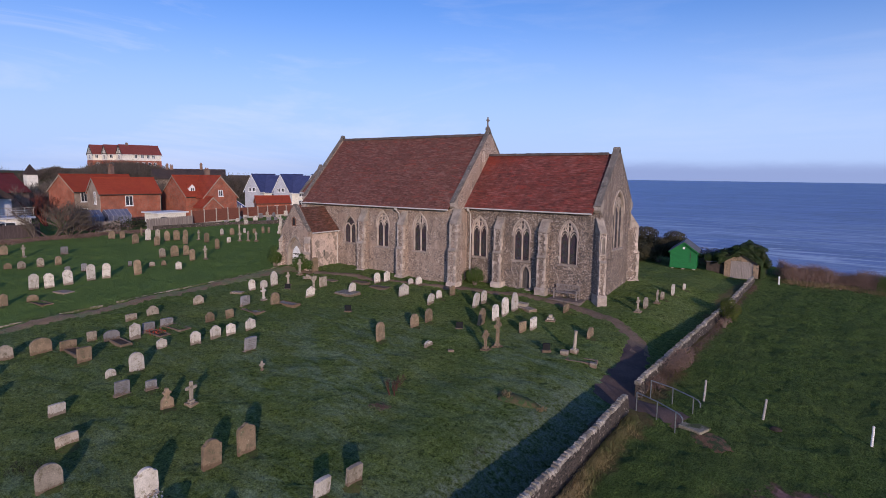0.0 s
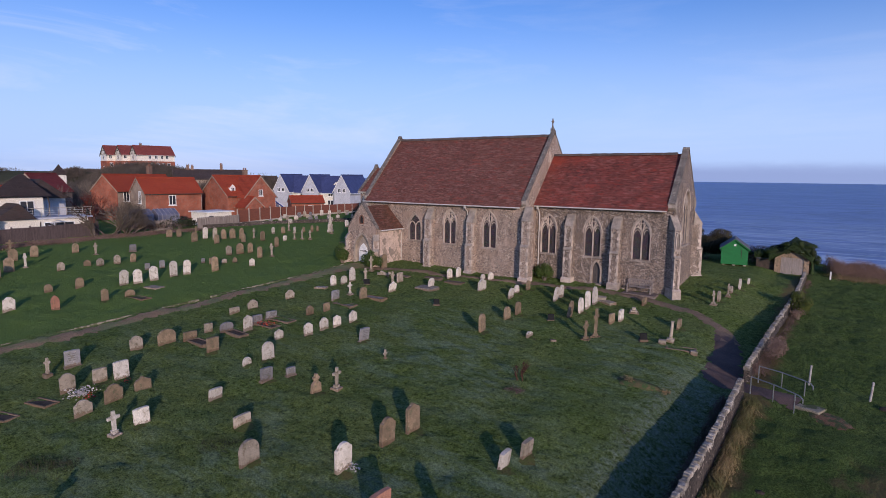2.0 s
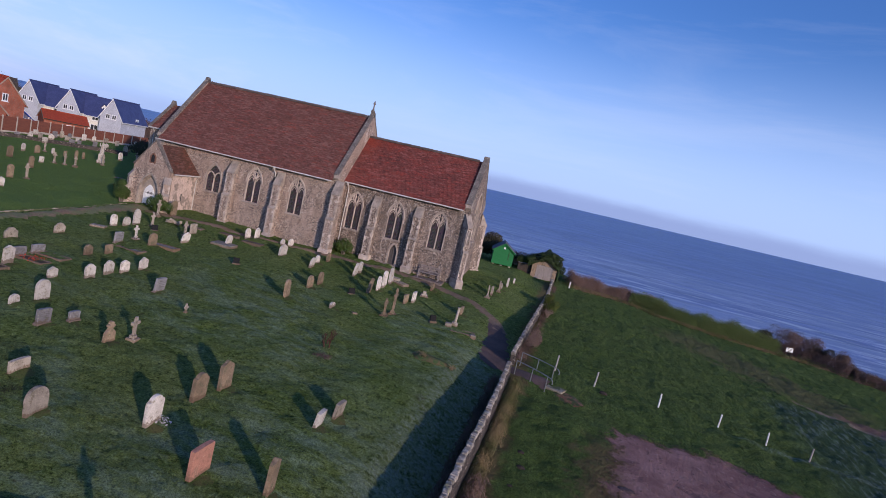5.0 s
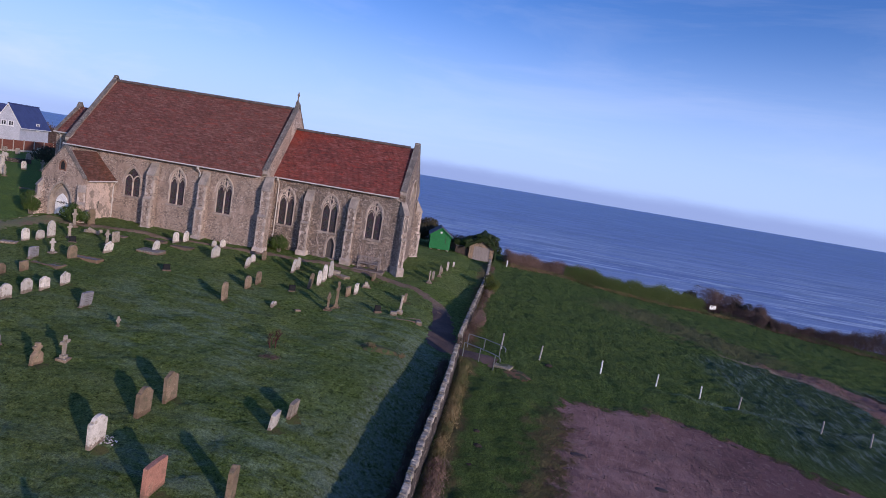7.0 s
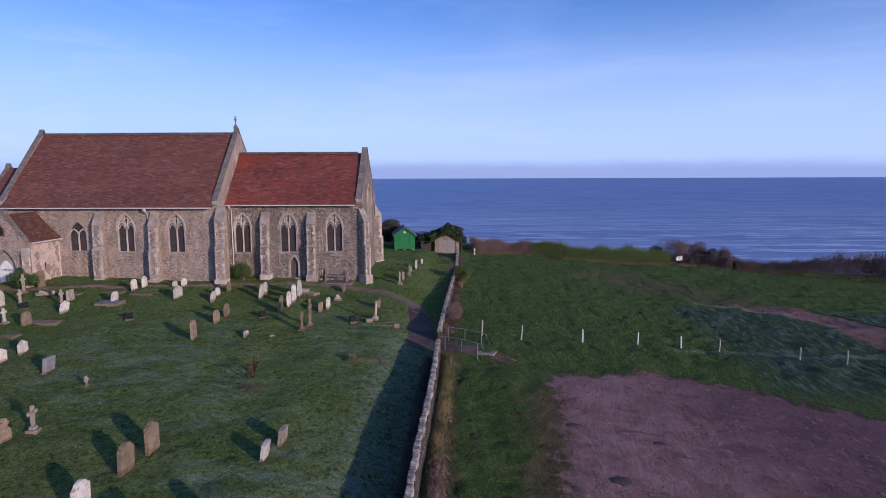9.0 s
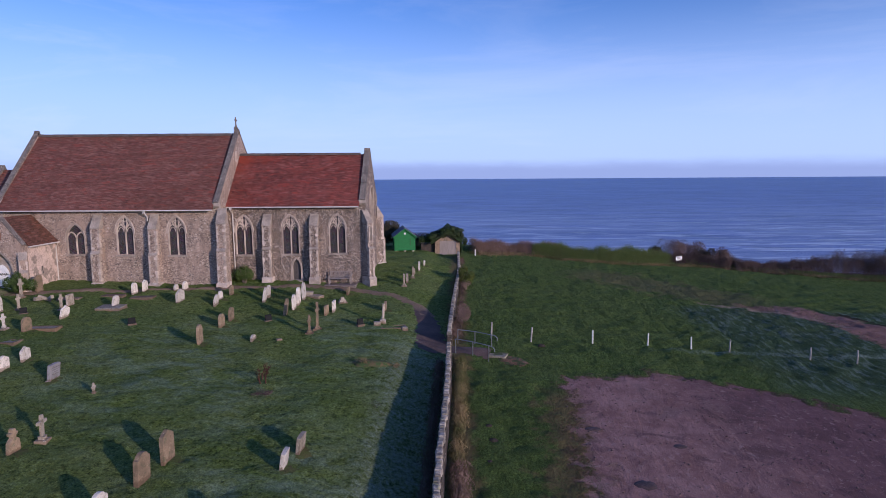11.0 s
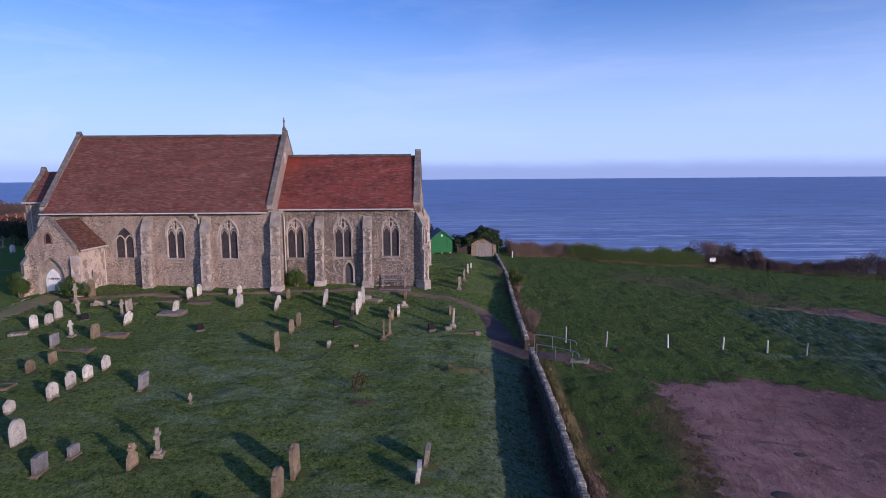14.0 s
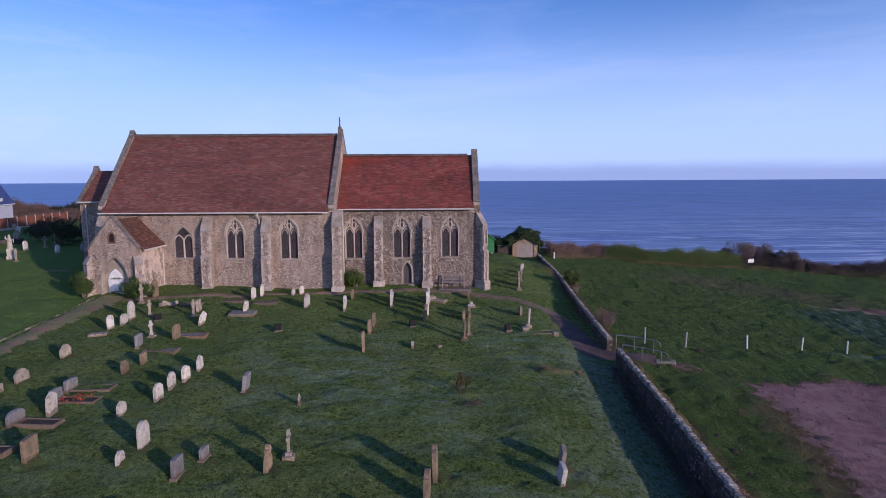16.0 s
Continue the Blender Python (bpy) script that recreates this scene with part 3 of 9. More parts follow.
    track = math_node(nt, "MAXIMUM", math_node(nt, "MAXIMUM", line_mask(15.5, 41.0, 20.5, 39.6, 1.1, 0.8), line_mask(19.5, 40.2, 22.6, 35.6, 1.9, 0.9)), line_mask(22.2, 36.6, 25.5, 10.0, 2.1, 0.8))
    col = mixc(nt, math_node(nt, "MULTIPLY", track, 0.92), col, track_earth)
    trod = line_mask(5.0, 54.0, 18.0, 42.0, 3.8, 3.2)
    col = mixc(nt, math_node(nt, "MULTIPLY", trod, 0.68), col, (0.135, 0.118, 0.066))
    rim = math_node(nt, "MAXIMUM", line_mask(12.5, 40.9, 19.5, 38.6, 0.35, 0.45), line_mask(18.8, 39.0, 21.6, 34.6, 0.3, 0.4))
    col = mixc(nt, math_node(nt, "MULTIPLY", rim, 0.7), col, (0.33, 0.25, 0.20))
    lip = line_mask(23.4, 39.0, 28.0, 30.0, 0.35, 0.35)
    col = mixc(nt, math_node(nt, "MULTIPLY", lip, 0.8), col, (0.035, 0.028, 0.02))
    # straw thrown out along the foot of the wall
    foot = math_node(nt, "MULTIPLY", span(nt, math_node(nt, "ABSOLUTE", math_node(nt, "ADD", math_node(nt, "SUBTRACT", x, -8.95), math_node(nt, "MULTIPLY", pn, 0.5))), 0.3, 0.9, 1, 0), span(nt, y, 62, 55, 0.0, 0.8))
    col = mixc(nt, foot, col, (0.15, 0.11, 0.06))
    # the face of the cliff
    col = mixc(nt, span(nt, s.outputs[2], -8.0, -5.5, 1, 0), col, (0.24, 0.17, 0.11))
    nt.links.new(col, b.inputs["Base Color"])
    h = math_node(nt, "MULTIPLY", math_node(nt, "ADD", math_node(nt, "MULTIPLY", n2, 0.45), math_node(nt, "ADD", math_node(nt, "MULTIPLY", clump, 1.3), math_node(nt, "MULTIPLY", streaks, span(nt, x, -9.4, -8.4, 0.0, 1.6)))), math_node(nt, "MULTIPLY", span(nt, x, -9.4, -8.4, 1.0, 1.3), span(nt, park, 0, 1, 1, 0.3)))
    bump(nt, b, h, 1.0, 0.14)
    return m


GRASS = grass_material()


def sheet(name, xs, ys, zfun, material):
    X, Y = np.meshgrid(xs, ys)
    Z = zfun(X, Y)
    nx, ny = len(xs), len(ys)
    idx = np.arange(nx * ny).reshape(ny, nx)
    quads = np.stack([idx[:-1, :-1], idx[:-1, 1:], idx[1:, 1:], idx[1:, :-1]], -1).reshape(-1, 4)
    me = bpy.data.meshes.new(name)
    me.from_pydata(np.stack([X, Y, Z], -1).reshape(-1, 3).tolist(), [], quads.tolist())
    for f in me.polygons:
        f.use_smooth = True
    me.materials.append(material)
    return new(name, me)


def lumps(X, Y, size, seed):
    """Smooth random lumps about that far apart, between -1 and 1."""
    u, v = np.asarray(X, float) / size, np.asarray(Y, float) / size
    i, j = np.floor(u), np.floor(v)
    a, b = u - i, v - j
    a, b = a * a * (3 - 2 * a), b * b * (3 - 2 * b)
    def corner(p, q):
        h = np.sin(p * 127.1 + q * 311.7 + seed * 74.7) * 43758.5453
        return 2 * (h - np.floor(h)) - 1
    return (corner(i, j) * (1 - a) + corner(i + 1, j) * a) * (1 - b) + (corner(i, j + 1) * (1 - a) + corner(i + 1, j + 1) * a) * b


def rough_ground(X, Y):
    Z = ground_z(X, Y)
    bare = ease(-4.5, -3.0, X) * ease(23.5, 21.5, Y)
    rng = np.random.default_rng(3)
    # low tussocks, finer where the camera passes
    for k, a in ((0.35, 0.045), (0.9, 0.016), (2.1, 0.012), (3.4, 0.016)):
        p = rng.uniform(0, 6.28, 6)
        t = rng.uniform(0, 6.28, 6)
        for i in range(6):
            Z = Z + (1 - 0.75 * bare) * a * 0.5 * np.sin(k * 2.2 * (1 + 0.23 * i) * (X * np.cos(t[i]) + Y * np.sin(t[i])) + p[i])
    turf = ((0.8 + 0.15 * ease(-9.6, -8.6, X)) * ease(-46.5, -43.0, X) + 0.3) * (1 - 0.85 * bare)
    field = ease(-9.4, -8.4, X) * (1 - bare)
    # the field is ripped into low ridges by the mower and the wind
    ripple = 0.055 * lumps(X + 0.2 * Y, Y * 0.42, 0.52, 5) + 0.02 * lumps(X, Y, 1.6, 6)
    return Z + field * ripple + turf * ((0.024 + 0.006 * field) * lumps(X, Y * 1.5, 0.7, 1) + (0.028 + 0.012 * field) * lumps(X, Y * 1.2, 0.42, 2))


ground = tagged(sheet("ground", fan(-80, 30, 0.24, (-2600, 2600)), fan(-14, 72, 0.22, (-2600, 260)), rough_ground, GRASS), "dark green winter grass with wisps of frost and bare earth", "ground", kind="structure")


def sea_material():
    m, nt, b = tree("sea", 0.36, 0.0, 0.28)
    co = coords(nt)
    s = node(nt, "ShaderNodeSeparateXYZ", (0, co))
    sw = node(nt, "ShaderNodeMapping", (0, co), Rotation=(0, 0, 0.22), Scale=(0.008, 0.034, 1)).outputs[0]
    swell = noise_tex(nt, sw, 1.0, 6.0, 0.6, 0.6)
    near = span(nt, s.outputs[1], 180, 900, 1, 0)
    # the far water's colour is lifted to stand for haze out at sea
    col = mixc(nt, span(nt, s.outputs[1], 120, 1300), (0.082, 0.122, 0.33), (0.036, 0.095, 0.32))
    # light on the crests and dark in the troughs put into the colour
    col = mixc(nt, span(nt, swell, 0.46, 0.58, 0, 0.75), col, (0.125, 0.175, 0.43))
    fine_v = node(nt, "ShaderNodeMapping", (0, co), Rotation=(0, 0, 0.15), Scale=(0.028, 0.11, 1)).outputs[0]
    col = mixc(nt, span(nt, noise_tex(nt, fine_v, 1.0, 6.0, 0.65, 0.5), 0.50, 0.60, 0, 0.72), col, (0.03, 0.062, 0.175))
    band_v = node(nt, "ShaderNodeMapping", (0, co), Rotation=(0, 0, 0.10), Scale=(0.004, 0.022, 1)).outputs[0]
    bands = math_node(nt, "MULTIPLY", span(nt, noise_tex(nt, band_v, 1.0, 5.0, 0.6, 0.8), 0.44, 0.60), span(nt, s.outputs[1], 130, 700, 0.75, 0.0))
    col = mixc(nt, bands, col, (0.25, 0.29, 0.46))
    foam_v = node(nt, "ShaderNodeMapping", (0, co), Rotation=(0, 0, 0.12), Scale=(0.028, 0.14, 1)).outputs[0]
    foam = math_node(nt, "MULTIPLY", span(nt, noise_tex(nt, foam_v, 1.0, 9.0, 0.66, 0.8), 0.50, 0.62), span(nt, s.outputs[1], 110, 620, 0.9, 0.0))
    col = mixc(nt, foam, col, (0.62, 0.65, 0.72))
    nt.links.new(col, b.inputs["Base Color"])
    ripple = noise_tex(nt, node(nt, "ShaderNodeMapping", (0, co), Rotation=(0, 0, 0.2), Scale=(0.12, 0.4, 1)).outputs[0], 1.0, 7.0, 0.65)
    bump(nt, b, math_node(nt, "ADD", swell, math_node(nt, "MULTIPLY", ripple, 0.4)), 0.6, 2.2)
    return m


sea_bm = bmesh.new()
poly(sea_bm, [(-4900, 40, -20.5), (4900, 40, -20.5), (4900, 4940, -20.5), (-4900, 4940, -20.5)])
poly(sea_bm, [(120, -2600, -20.5), (4900, -2600, -20.5), (4900, 40, -20.5), (120, 40, -20.5)])
bmesh.ops.remove_doubles(sea_bm, verts=sea_bm.verts, dist=0.001)
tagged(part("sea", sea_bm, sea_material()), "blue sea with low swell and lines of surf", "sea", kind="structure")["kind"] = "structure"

# ---- church ----
church = thing("church", (-32, 43.3, 0), "medieval flint church with clay-tiled nave, chancel and south porch", "church")

RIDGE_Y = 43.3
NX0, NX1, NY0, NY1, NE, NR = -47.55, -28.75, 37.85, 48.75, 6.5, 13.0
CX0, CX1, CY0, CY1, CE, CR = -28.75, -16.85, 39.75, 46.85, 6.6, 11.2
BASE = -1.0

NAVE_WINDOWS = [(-41.0, 1.6, 2.85, 4.1, 5.4), (-36.78, 1.5, 2.8, 4.7, 6.0), (-32.4, 1.5, 2.75, 4.7, 6.0)]
CHANCEL_WINDOWS = [(-27.43, 1.5, 2.5, 4.6, 5.9), (-23.38, 1.5, 2.55, 4.6, 5.9), (-19.3, 1.5, 2.6, 4.65, 5.95)]
PRIEST = (-22.95, 0.86, 0.0, 1.35, 2.2)

bm = bmesh.new()
pierced_wall(bm, NX0 + 0.36, NX1 - 0.38, BASE, NE + 0.05, NY0, NY0 + 0.85, NAVE_WINDOWS)
part("nave_south_wall", bm, FLINT_NAVE, church, "flint rubble wall with broad pinkish mortar")
bm = bmesh.new()
box(bm, NX0 + 0.36, NX1 - 0.38, NY1 - 0.85, NY1, BASE, NE + 0.05)
part("nave_north_wall", bm, FLINT_NAVE, church)
bm = bmesh.new()
# the middle bay holds the priest's door under its window, so its wall is built round both
a, b = -24.6, -21.6
pierced_wall(bm, CX0, a, BASE, CE + 0.05, CY0, CY0 + 0.8, [CHANCEL_WINDOWS[0]])
pierced_wall(bm, b, CX1 - 0.46, BASE, CE + 0.05, CY0, CY0 + 0.8, [CHANCEL_WINDOWS[2]])
pierced_wall(bm, a, b, BASE, 2.5, CY0, CY0 + 0.8, [PRIEST])
pierced_wall(bm, a, b, 2.5, CE + 0.05, CY0, CY0 + 0.8, [CHANCEL_WINDOWS[1]])
bmesh.ops.remove_doubles(bm, verts=bm.verts, dist=0.0005)
part("chancel_south_wall", bm, FLINT, church, "dark knapped flint wall with pale mortar")
bm = bmesh.new()
box(bm, CX0, CX1 - 0.46, CY1 - 0.8, CY1, BASE, CE + 0.05)
part("chancel_north_wall", bm, FLINT, church)
bm = bmesh.new()
box(bm, NX0 + 0.85, NX1 - 0.38, NY0 + 0.85, NY1 - 0.85, 0.3, 0.4)
box(bm, CX0, CX1 - 0.46, CY0 + 0.8, CY1 - 0.8, 0.3, 0.4)
part("church_floor", bm, ASHLAR, church)


PARAPET = 0.42  # how far a gable stands above the roof at the eaves


def gable(x0, x1, y0, y1, eave, ridge, rise, name, material):
    """A gable wall across the church, standing proud of the roof."""
    g = bmesh.new()
    mid = RIDGE_Y
    low = eave + rise + PARAPET
    prism(g, [(y0, BASE), (y1, BASE), (y1, low), (mid, ridge + rise), (y0, low)], "x", x0, x1)
    return part(name, g, material, church)


def coping(x0, x1, y_eave, eave, ridge):
    """Sloping coping stones on both sides of a gable, each stone its own piece, with kneelers and an apex stone."""
    for side in (-1, 1):
        ye = RIDGE_Y + side * (RIDGE_Y - y_eave)
        d = Vector((0, RIDGE_Y - ye, ridge - eave))
        n = max(4, int(d.length / 0.85))
        nrm = Vector((0, -d.z * (1 if d.y > 0 else -1), abs(d.y))).normalized()
        for i in range(n):
            c = bmesh.new()
            p = Vector((0, ye, eave)) + d * (i / n)
            q = Vector((0, ye, eave)) + d * ((i + 1) / n - 0.012 / d.length)
            lift = random.uniform(0.10, 0.125)
            prism(c, [(p.y, p.z), (q.y, q.z), (q.y + nrm.y * lift, q.z + nrm.z * lift), (p.y + nrm.y * lift, p.z + nrm.z * lift)], "x", x0 - 0.03, x1 + 0.03)
            part("coping_stone", c, COPING, church)
        k = bmesh.new()
        s = -side
        prism(k, [(ye + s * 0.45, eave - 0.75), (ye + s * 0.5, eave + 0.52), (ye - s * 0.02, eave + 0.08), (ye - s * 0.08, eave - 0.25), (ye + s * 0.12, eave - 0.45)], "x", x0 - 0.07, x1 + 0.07)
        part("kneeler", k, ASHLAR, church)
    k = bmesh.new()
    prism(k, [(RIDGE_Y - 0.28, ridge - 0.2), (RIDGE_Y + 0.28, ridge - 0.2), (RIDGE_Y + 0.11, ridge + 0.22), (RIDGE_Y, ridge + 0.3), (RIDGE_Y - 0.11, ridge + 0.22)], "x", x0 - 0.03, x1 + 0.03)
    part("apex_stone", soft_edges(k, 0.03), COPING, church)


gable(NX0, NX0 + 0.36, NY0, NY1, NE, NR, 0.25, "nave_west_gable", FLINT_NAVE)
gable(NX1 - 0.38, NX1, NY0, NY1, NE, NR, 0.25, "nave_east_gable", FLINT_NAVE)
EAST_WINDOW = (43.7, 2.5, 3.7, 6.6, 8.25)


def pierced_gable(x0, x1, y0, y1, eave, ridge, rise, opening, name, material):
    """A gable wall with one pointed opening that reaches above the eaves."""
    g = bmesh.new()
    yc, w, sill, spring, apex = opening
    a, b = yc - w / 2, yc + w / 2
    top = lambda y: eave + PARAPET + rise + (ridge - eave - PARAPET) * (1 - abs(y - RIDGE_Y) / (RIDGE_Y - y0))
    prism(g, [(y0, BASE), (a, BASE), (a, top(a)), (y0, top(y0))], "x", x0, x1)
    prism(g, [(b, BASE), (y1, BASE), (y1, top(y1)), (b, top(b))], "x", x0, x1)
    prism(g, [(a, BASE), (b, BASE), (b, sill), (a, sill)], "x", x0, x1)
    prism(g, arch(yc, w, spring, apex) + [(b, top(b)), (RIDGE_Y, top(RIDGE_Y)), (a, top(a))], "x", x0, x1)
    bmesh.ops.remove_doubles(g, verts=g.verts, dist=0.0005)
    return part(name, g, material, church)


pierced_gable(CX1 - 0.46, CX1, CY0, CY1, CE, CR, 0.25, EAST_WINDOW, "chancel_east_gable", FLINT)
coping(NX0, NX0 + 0.36, NY0 - 0.1, NE + 0.56, NR + 0.24)
coping(NX1 - 0.38, NX1, NY0 - 0.1, NE + 0.56, NR + 0.26)
coping(CX1 - 0.46, CX1, CY0 - 0.1, CE + 0.56, CR + 0.26)

# stone cross over the nave's east gable
cb = bmesh.new()
xc = NX1 - 0.25
prism(cb, [(xc - 0.15, RIDGE_Y - 0.15), (xc + 0.15, RIDGE_Y - 0.15), (xc + 0.15, RIDGE_Y + 0.15), (xc - 0.15, RIDGE_Y + 0.15)], "z", NR + 0.45, NR + 0.7)
tube(cb, [(xc, RIDGE_Y, NR + 0.7), (xc, RIDGE_Y, NR + 0.95), (xc, RIDGE_Y, NR + 1.6)], [0.12, 0.06, 0.055], 6)
tube(cb, [(xc, RIDGE_Y - 0.25, NR + 1.32), (xc, RIDGE_Y + 0.25, NR + 1.32)], 0.055, 6)
ring = [(xc, RIDGE_Y + 0.17 * math.cos(a * math.pi / 6), NR + 1.32 + 0.17 * math.sin(a * math.pi / 6)) for a in range(13)]
tube(cb, ring, 0.03, 5, False)
part("gable_cross", cb, COPING, church, "ringed stone cross on the gable", smooth=False)


def roof_slab(x0, x1, y_eave, eave, ridge, material, name, thick=0.16):
    for side in (-1, 1):
        r = bmesh.new()
        ye = RIDGE_Y + side * (RIDGE_Y - y_eave)
        prism(r, [(ye, eave), (RIDGE_Y, ridge), (RIDGE_Y, ridge - thick * 1.4), (ye, eave - thick)], "x", x0, x1)
        # courses that sag a little with age
        bmesh.ops.bisect_plane(r, geom=r.verts[:] + r.edges[:] + r.faces[:], plane_co=((x0 + x1) / 2, 0, 0), plane_no=(1, 0, 0))
        part(name, r, material, church)


roof_slab(NX0 + 0.36, NX1 - 0.38, 37.35, 6.62, NR, TILES, "nave_roof")
roof_slab(CX0, CX1 - 0.46, 39.3, 6.75, CR, TILES_CH, "chancel_roof")


def crest(x0, x1, z, step, crested):
    """Half-round ridge tiles laid end to end; the nave's carry a small crest."""
    base = bmesh.new()
    prof = [(-0.17, -0.13), (-0.12, 0.02), (0, 0.08), (0.12, 0.02), (0.17, -0.13)]
    prism(base, [(RIDGE_Y + u, v) for u, v in prof], "x", 0, step - 0.02)
    if crested:
        for c in (0.25, 0.75):
            prism(base, [(step * c - 0.10, 0.05), (step * c + 0.10, 0.05), (step * c + 0.05, 0.12), (step * c - 0.05, 0.12)], "y", RIDGE_Y - 0.03, RIDGE_Y + 0.03)
    o = origin(church)
    bmesh.ops.translate(base, vec=-o, verts=base.verts)
    me = bpy.data.meshes.new("ridge_tile")
    bmesh.ops.recalc_face_normals(base, faces=base.faces)
    base.to_mesh(me)
    base.free()
    me.materials.append(RIDGE)
    for i in range(int((x1 - x0) / step)):
        ob = new("ridge_tile", me)
        ob.parent = church
        ob.location = (x0 + i * step, random.uniform(-0.01, 0.01), z + random.uniform(-0.012, 0.012))


crest(NX0 + 0.38, NX1 - 0.40, NR + 0.06, 0.46, True)
crest(CX0 + 0.02, CX1 - 0.48, CR + 0.06, 0.46, False)


# gutters and downpipes
def gutter(x0, x1, y, z):
    g = bmesh.new()
    tube(g, [(x0, y, z), (x1, y, z)], 0.058, 8)
    return part("gutter", g, IRON_WHITE, church, "pale painted gutter")


def downpipe(x, y_top, y, z0, z1):
    g = bmesh.new()
    box(g, x - 0.075, x + 0.075, y_top - 0.09, y_top + 0.09, z1 - 0.22, z1 - 0.04)
    tube(g, [(x, y_top, z1 - 0.2), (x, y, z1 - 0.55), (x, y, z0)], 0.05, 8)
    part("downpipe", g, IRON_WHITE, church, "pale painted downpipe")


gutter(NX0 + 0.1, NX1 - 0.35, 37.28, 6.50)
gutter(CX0 + 0.1, CX1 - 0.5, 39.24, 6.62)
downpipe(CX0 + 0.42, 39.24, 39.66, 0.2, 6.62)
downpipe(-34.75, 37.28, 37.74, 5.6, 6.50)


# windows
def church_window(xc, w, sill, spring, apex, y, kind, m=None, name="church_window", lights=2):
    """A pointed window: stone jambs, hood and sill, mullions, tracery, and leaded glass in each light."""
    rim = bmesh.new()
    lx, rx = xc - w / 2, xc + w / 2
    line = [(lx, sill), (lx, spring)] + arch(xc, w, spring, apex)[1:-1] + [(rx, spring), (rx, sill)]
    ribbon(rim, [(x + (0.03 if x < xc else -0.03 if x > xc else 0), z) for x, z in line], 0.08, y - 0.015, y + 0.32, m)
    win = part(name, rim, ASHLAR_PALE, church, "pale limestone window surround")
    hood = bmesh.new()
    ribbon(hood, [(xc - w / 2 - 0.07, spring - 0.15)] + arch(xc, w + 0.14, spring, apex + 0.1) + [(xc + w / 2 + 0.07, spring - 0.15)], 0.06, y - 0.07, y + 0.1, m)
    part("hood_mould", hood, ASHLAR_PALE, win)
    s = bmesh.new()
    outline = [(y - 0.13, sill - 0.16), (y + 0.4, sill - 0.16), (y + 0.4, sill + 0.06), (y - 0.1, sill - 0.06)]
    prism(s, outline, "x", lx - 0.1, rx + 0.1, m)
    part("window_sill", s, ASHLAR, win)
    tr = bmesh.new()
    d0, d1 = y + 0.10, y + 0.25
    half = w / lights
    for i in range(1, lights):
        ribbon(tr, [(lx + half * i, sill), (lx + half * i, spring)], 0.095, d0 - 0.02, d1 + 0.02, m)
    rise = (apex - spring)
    for i in range(lights):
        c = lx + half * (i + 0.5)
        ribbon(tr, arch(c, half, spring, spring + rise * 0.46, 6), 0.085, d0, d1, m)
        if kind == "flowing":
            ribbon(tr, arch(c, half * 0.62, spring + 0.02, spring + rise * 0.30, 5), 0.05, d0 + 0.03, d1 - 0.03, m)
    if kind == "flowing":
        # mullions branch into crossing curves that follow the main arch
        r = (w * w / 4 + rise * rise) / w
        for i in range(1, lights):
            for sgn in (1, -1):
                x0 = lx + half * i
                pts = []
                for k in range(9):
                    a = k / 8 * math.atan2(rise, r - w / 2) * 0.62
                    px, pz = x0 + sgn * (r - r * math.cos(a)), spring + r * math.sin(a)
                    pts.append((px, pz))
                ribbon(tr, pts, 0.075, d0, d1, m)
        cz = spring + rise * 0.60
        for dx, dz, rr in ((-w * 0.16, 0.0, 0.14), (w * 0.16, 0.0, 0.14), (0, rise * 0.2, 0.13)):
            ribbon(tr, [(xc + dx + rr * math.cos(t * math.pi / 5), cz + dz + rr * 1.25 * math.sin(t * math.pi / 5)) for t in range(11)], 0.055, d0 + 0.02, d1 - 0.02, m)
    part("tracery", tr, ASHLAR_PALE, win, "limestone mullion and tracery")
    for i in range(lights):
        g = bmesh.new()
        a, b = lx + half * i, lx + half * (i + 1)
        full = arch(xc, w, spring, apex)
        inside = [(x, z) for x, z in full if a - 1e-6 <= x <= b + 1e-6]
        top_at = lambda px: float(np.interp(px, [p[0] for p in full], [p[1] for p in full]))
        outline = [(a, sill), (b, sill), (b, top_at(b))] + inside[::-1][(1 if inside and abs(inside[-1][0] - b) < 1e-6 else 0):] + ([(a, top_at(a))] if not inside or abs(inside[0][0] - a) > 1e-6 else [])
        prism(g, outline, "y", y + 0.17, y + 0.19, m)
        part("pane", g, GLASS, win, "dark leaded diamond glass")
    return win


for i, (xc, w, sill, spring, apex) in enumerate(NAVE_WINDOWS):
    church_window(xc, w, sill, spring, apex, NY0, "plain" if i == 0 else "flowing")
for xc, w, sill, spring, apex in CHANCEL_WINDOWS:
    church_window(xc, w, sill, spring, apex, CY0, "flowing")

# east window: three tall lancets under one arch, on the chancel's end wall
EAST = Matrix(((0, -1, 0, 0), (1, 0, 0, 0), (0, 0, 1, 0), (0, 0, 0, 1)))
church_window(*EAST_WINDOW, -CX1, "flowing", EAST, "east_window", 3)

# priest's door
DARK_OAK = plain("dark_weathered_oak", (0.10, 0.088, 0.085), (0.07, 0.062, 0.06), 2.0, 30.0, 0.8, 0.5, 0.01, stretch=(6, 6, 0.6))
pd = bmesh.new()
xc, w, z0, spring, apex = PRIEST
ribbon(pd, [(xc - w / 2, 0.2), (xc - w / 2, spring)] + arch(xc, w, spring, apex)[1:-1] + [(xc + w / 2, spring), (xc + w / 2, 0.2)], 0.15, CY0 - 0.04, CY0 + 0.3)
priest_door = part("priest_door_surround", pd, ASHLAR_PALE, church, "pale limestone door surround")
dl = bmesh.new()
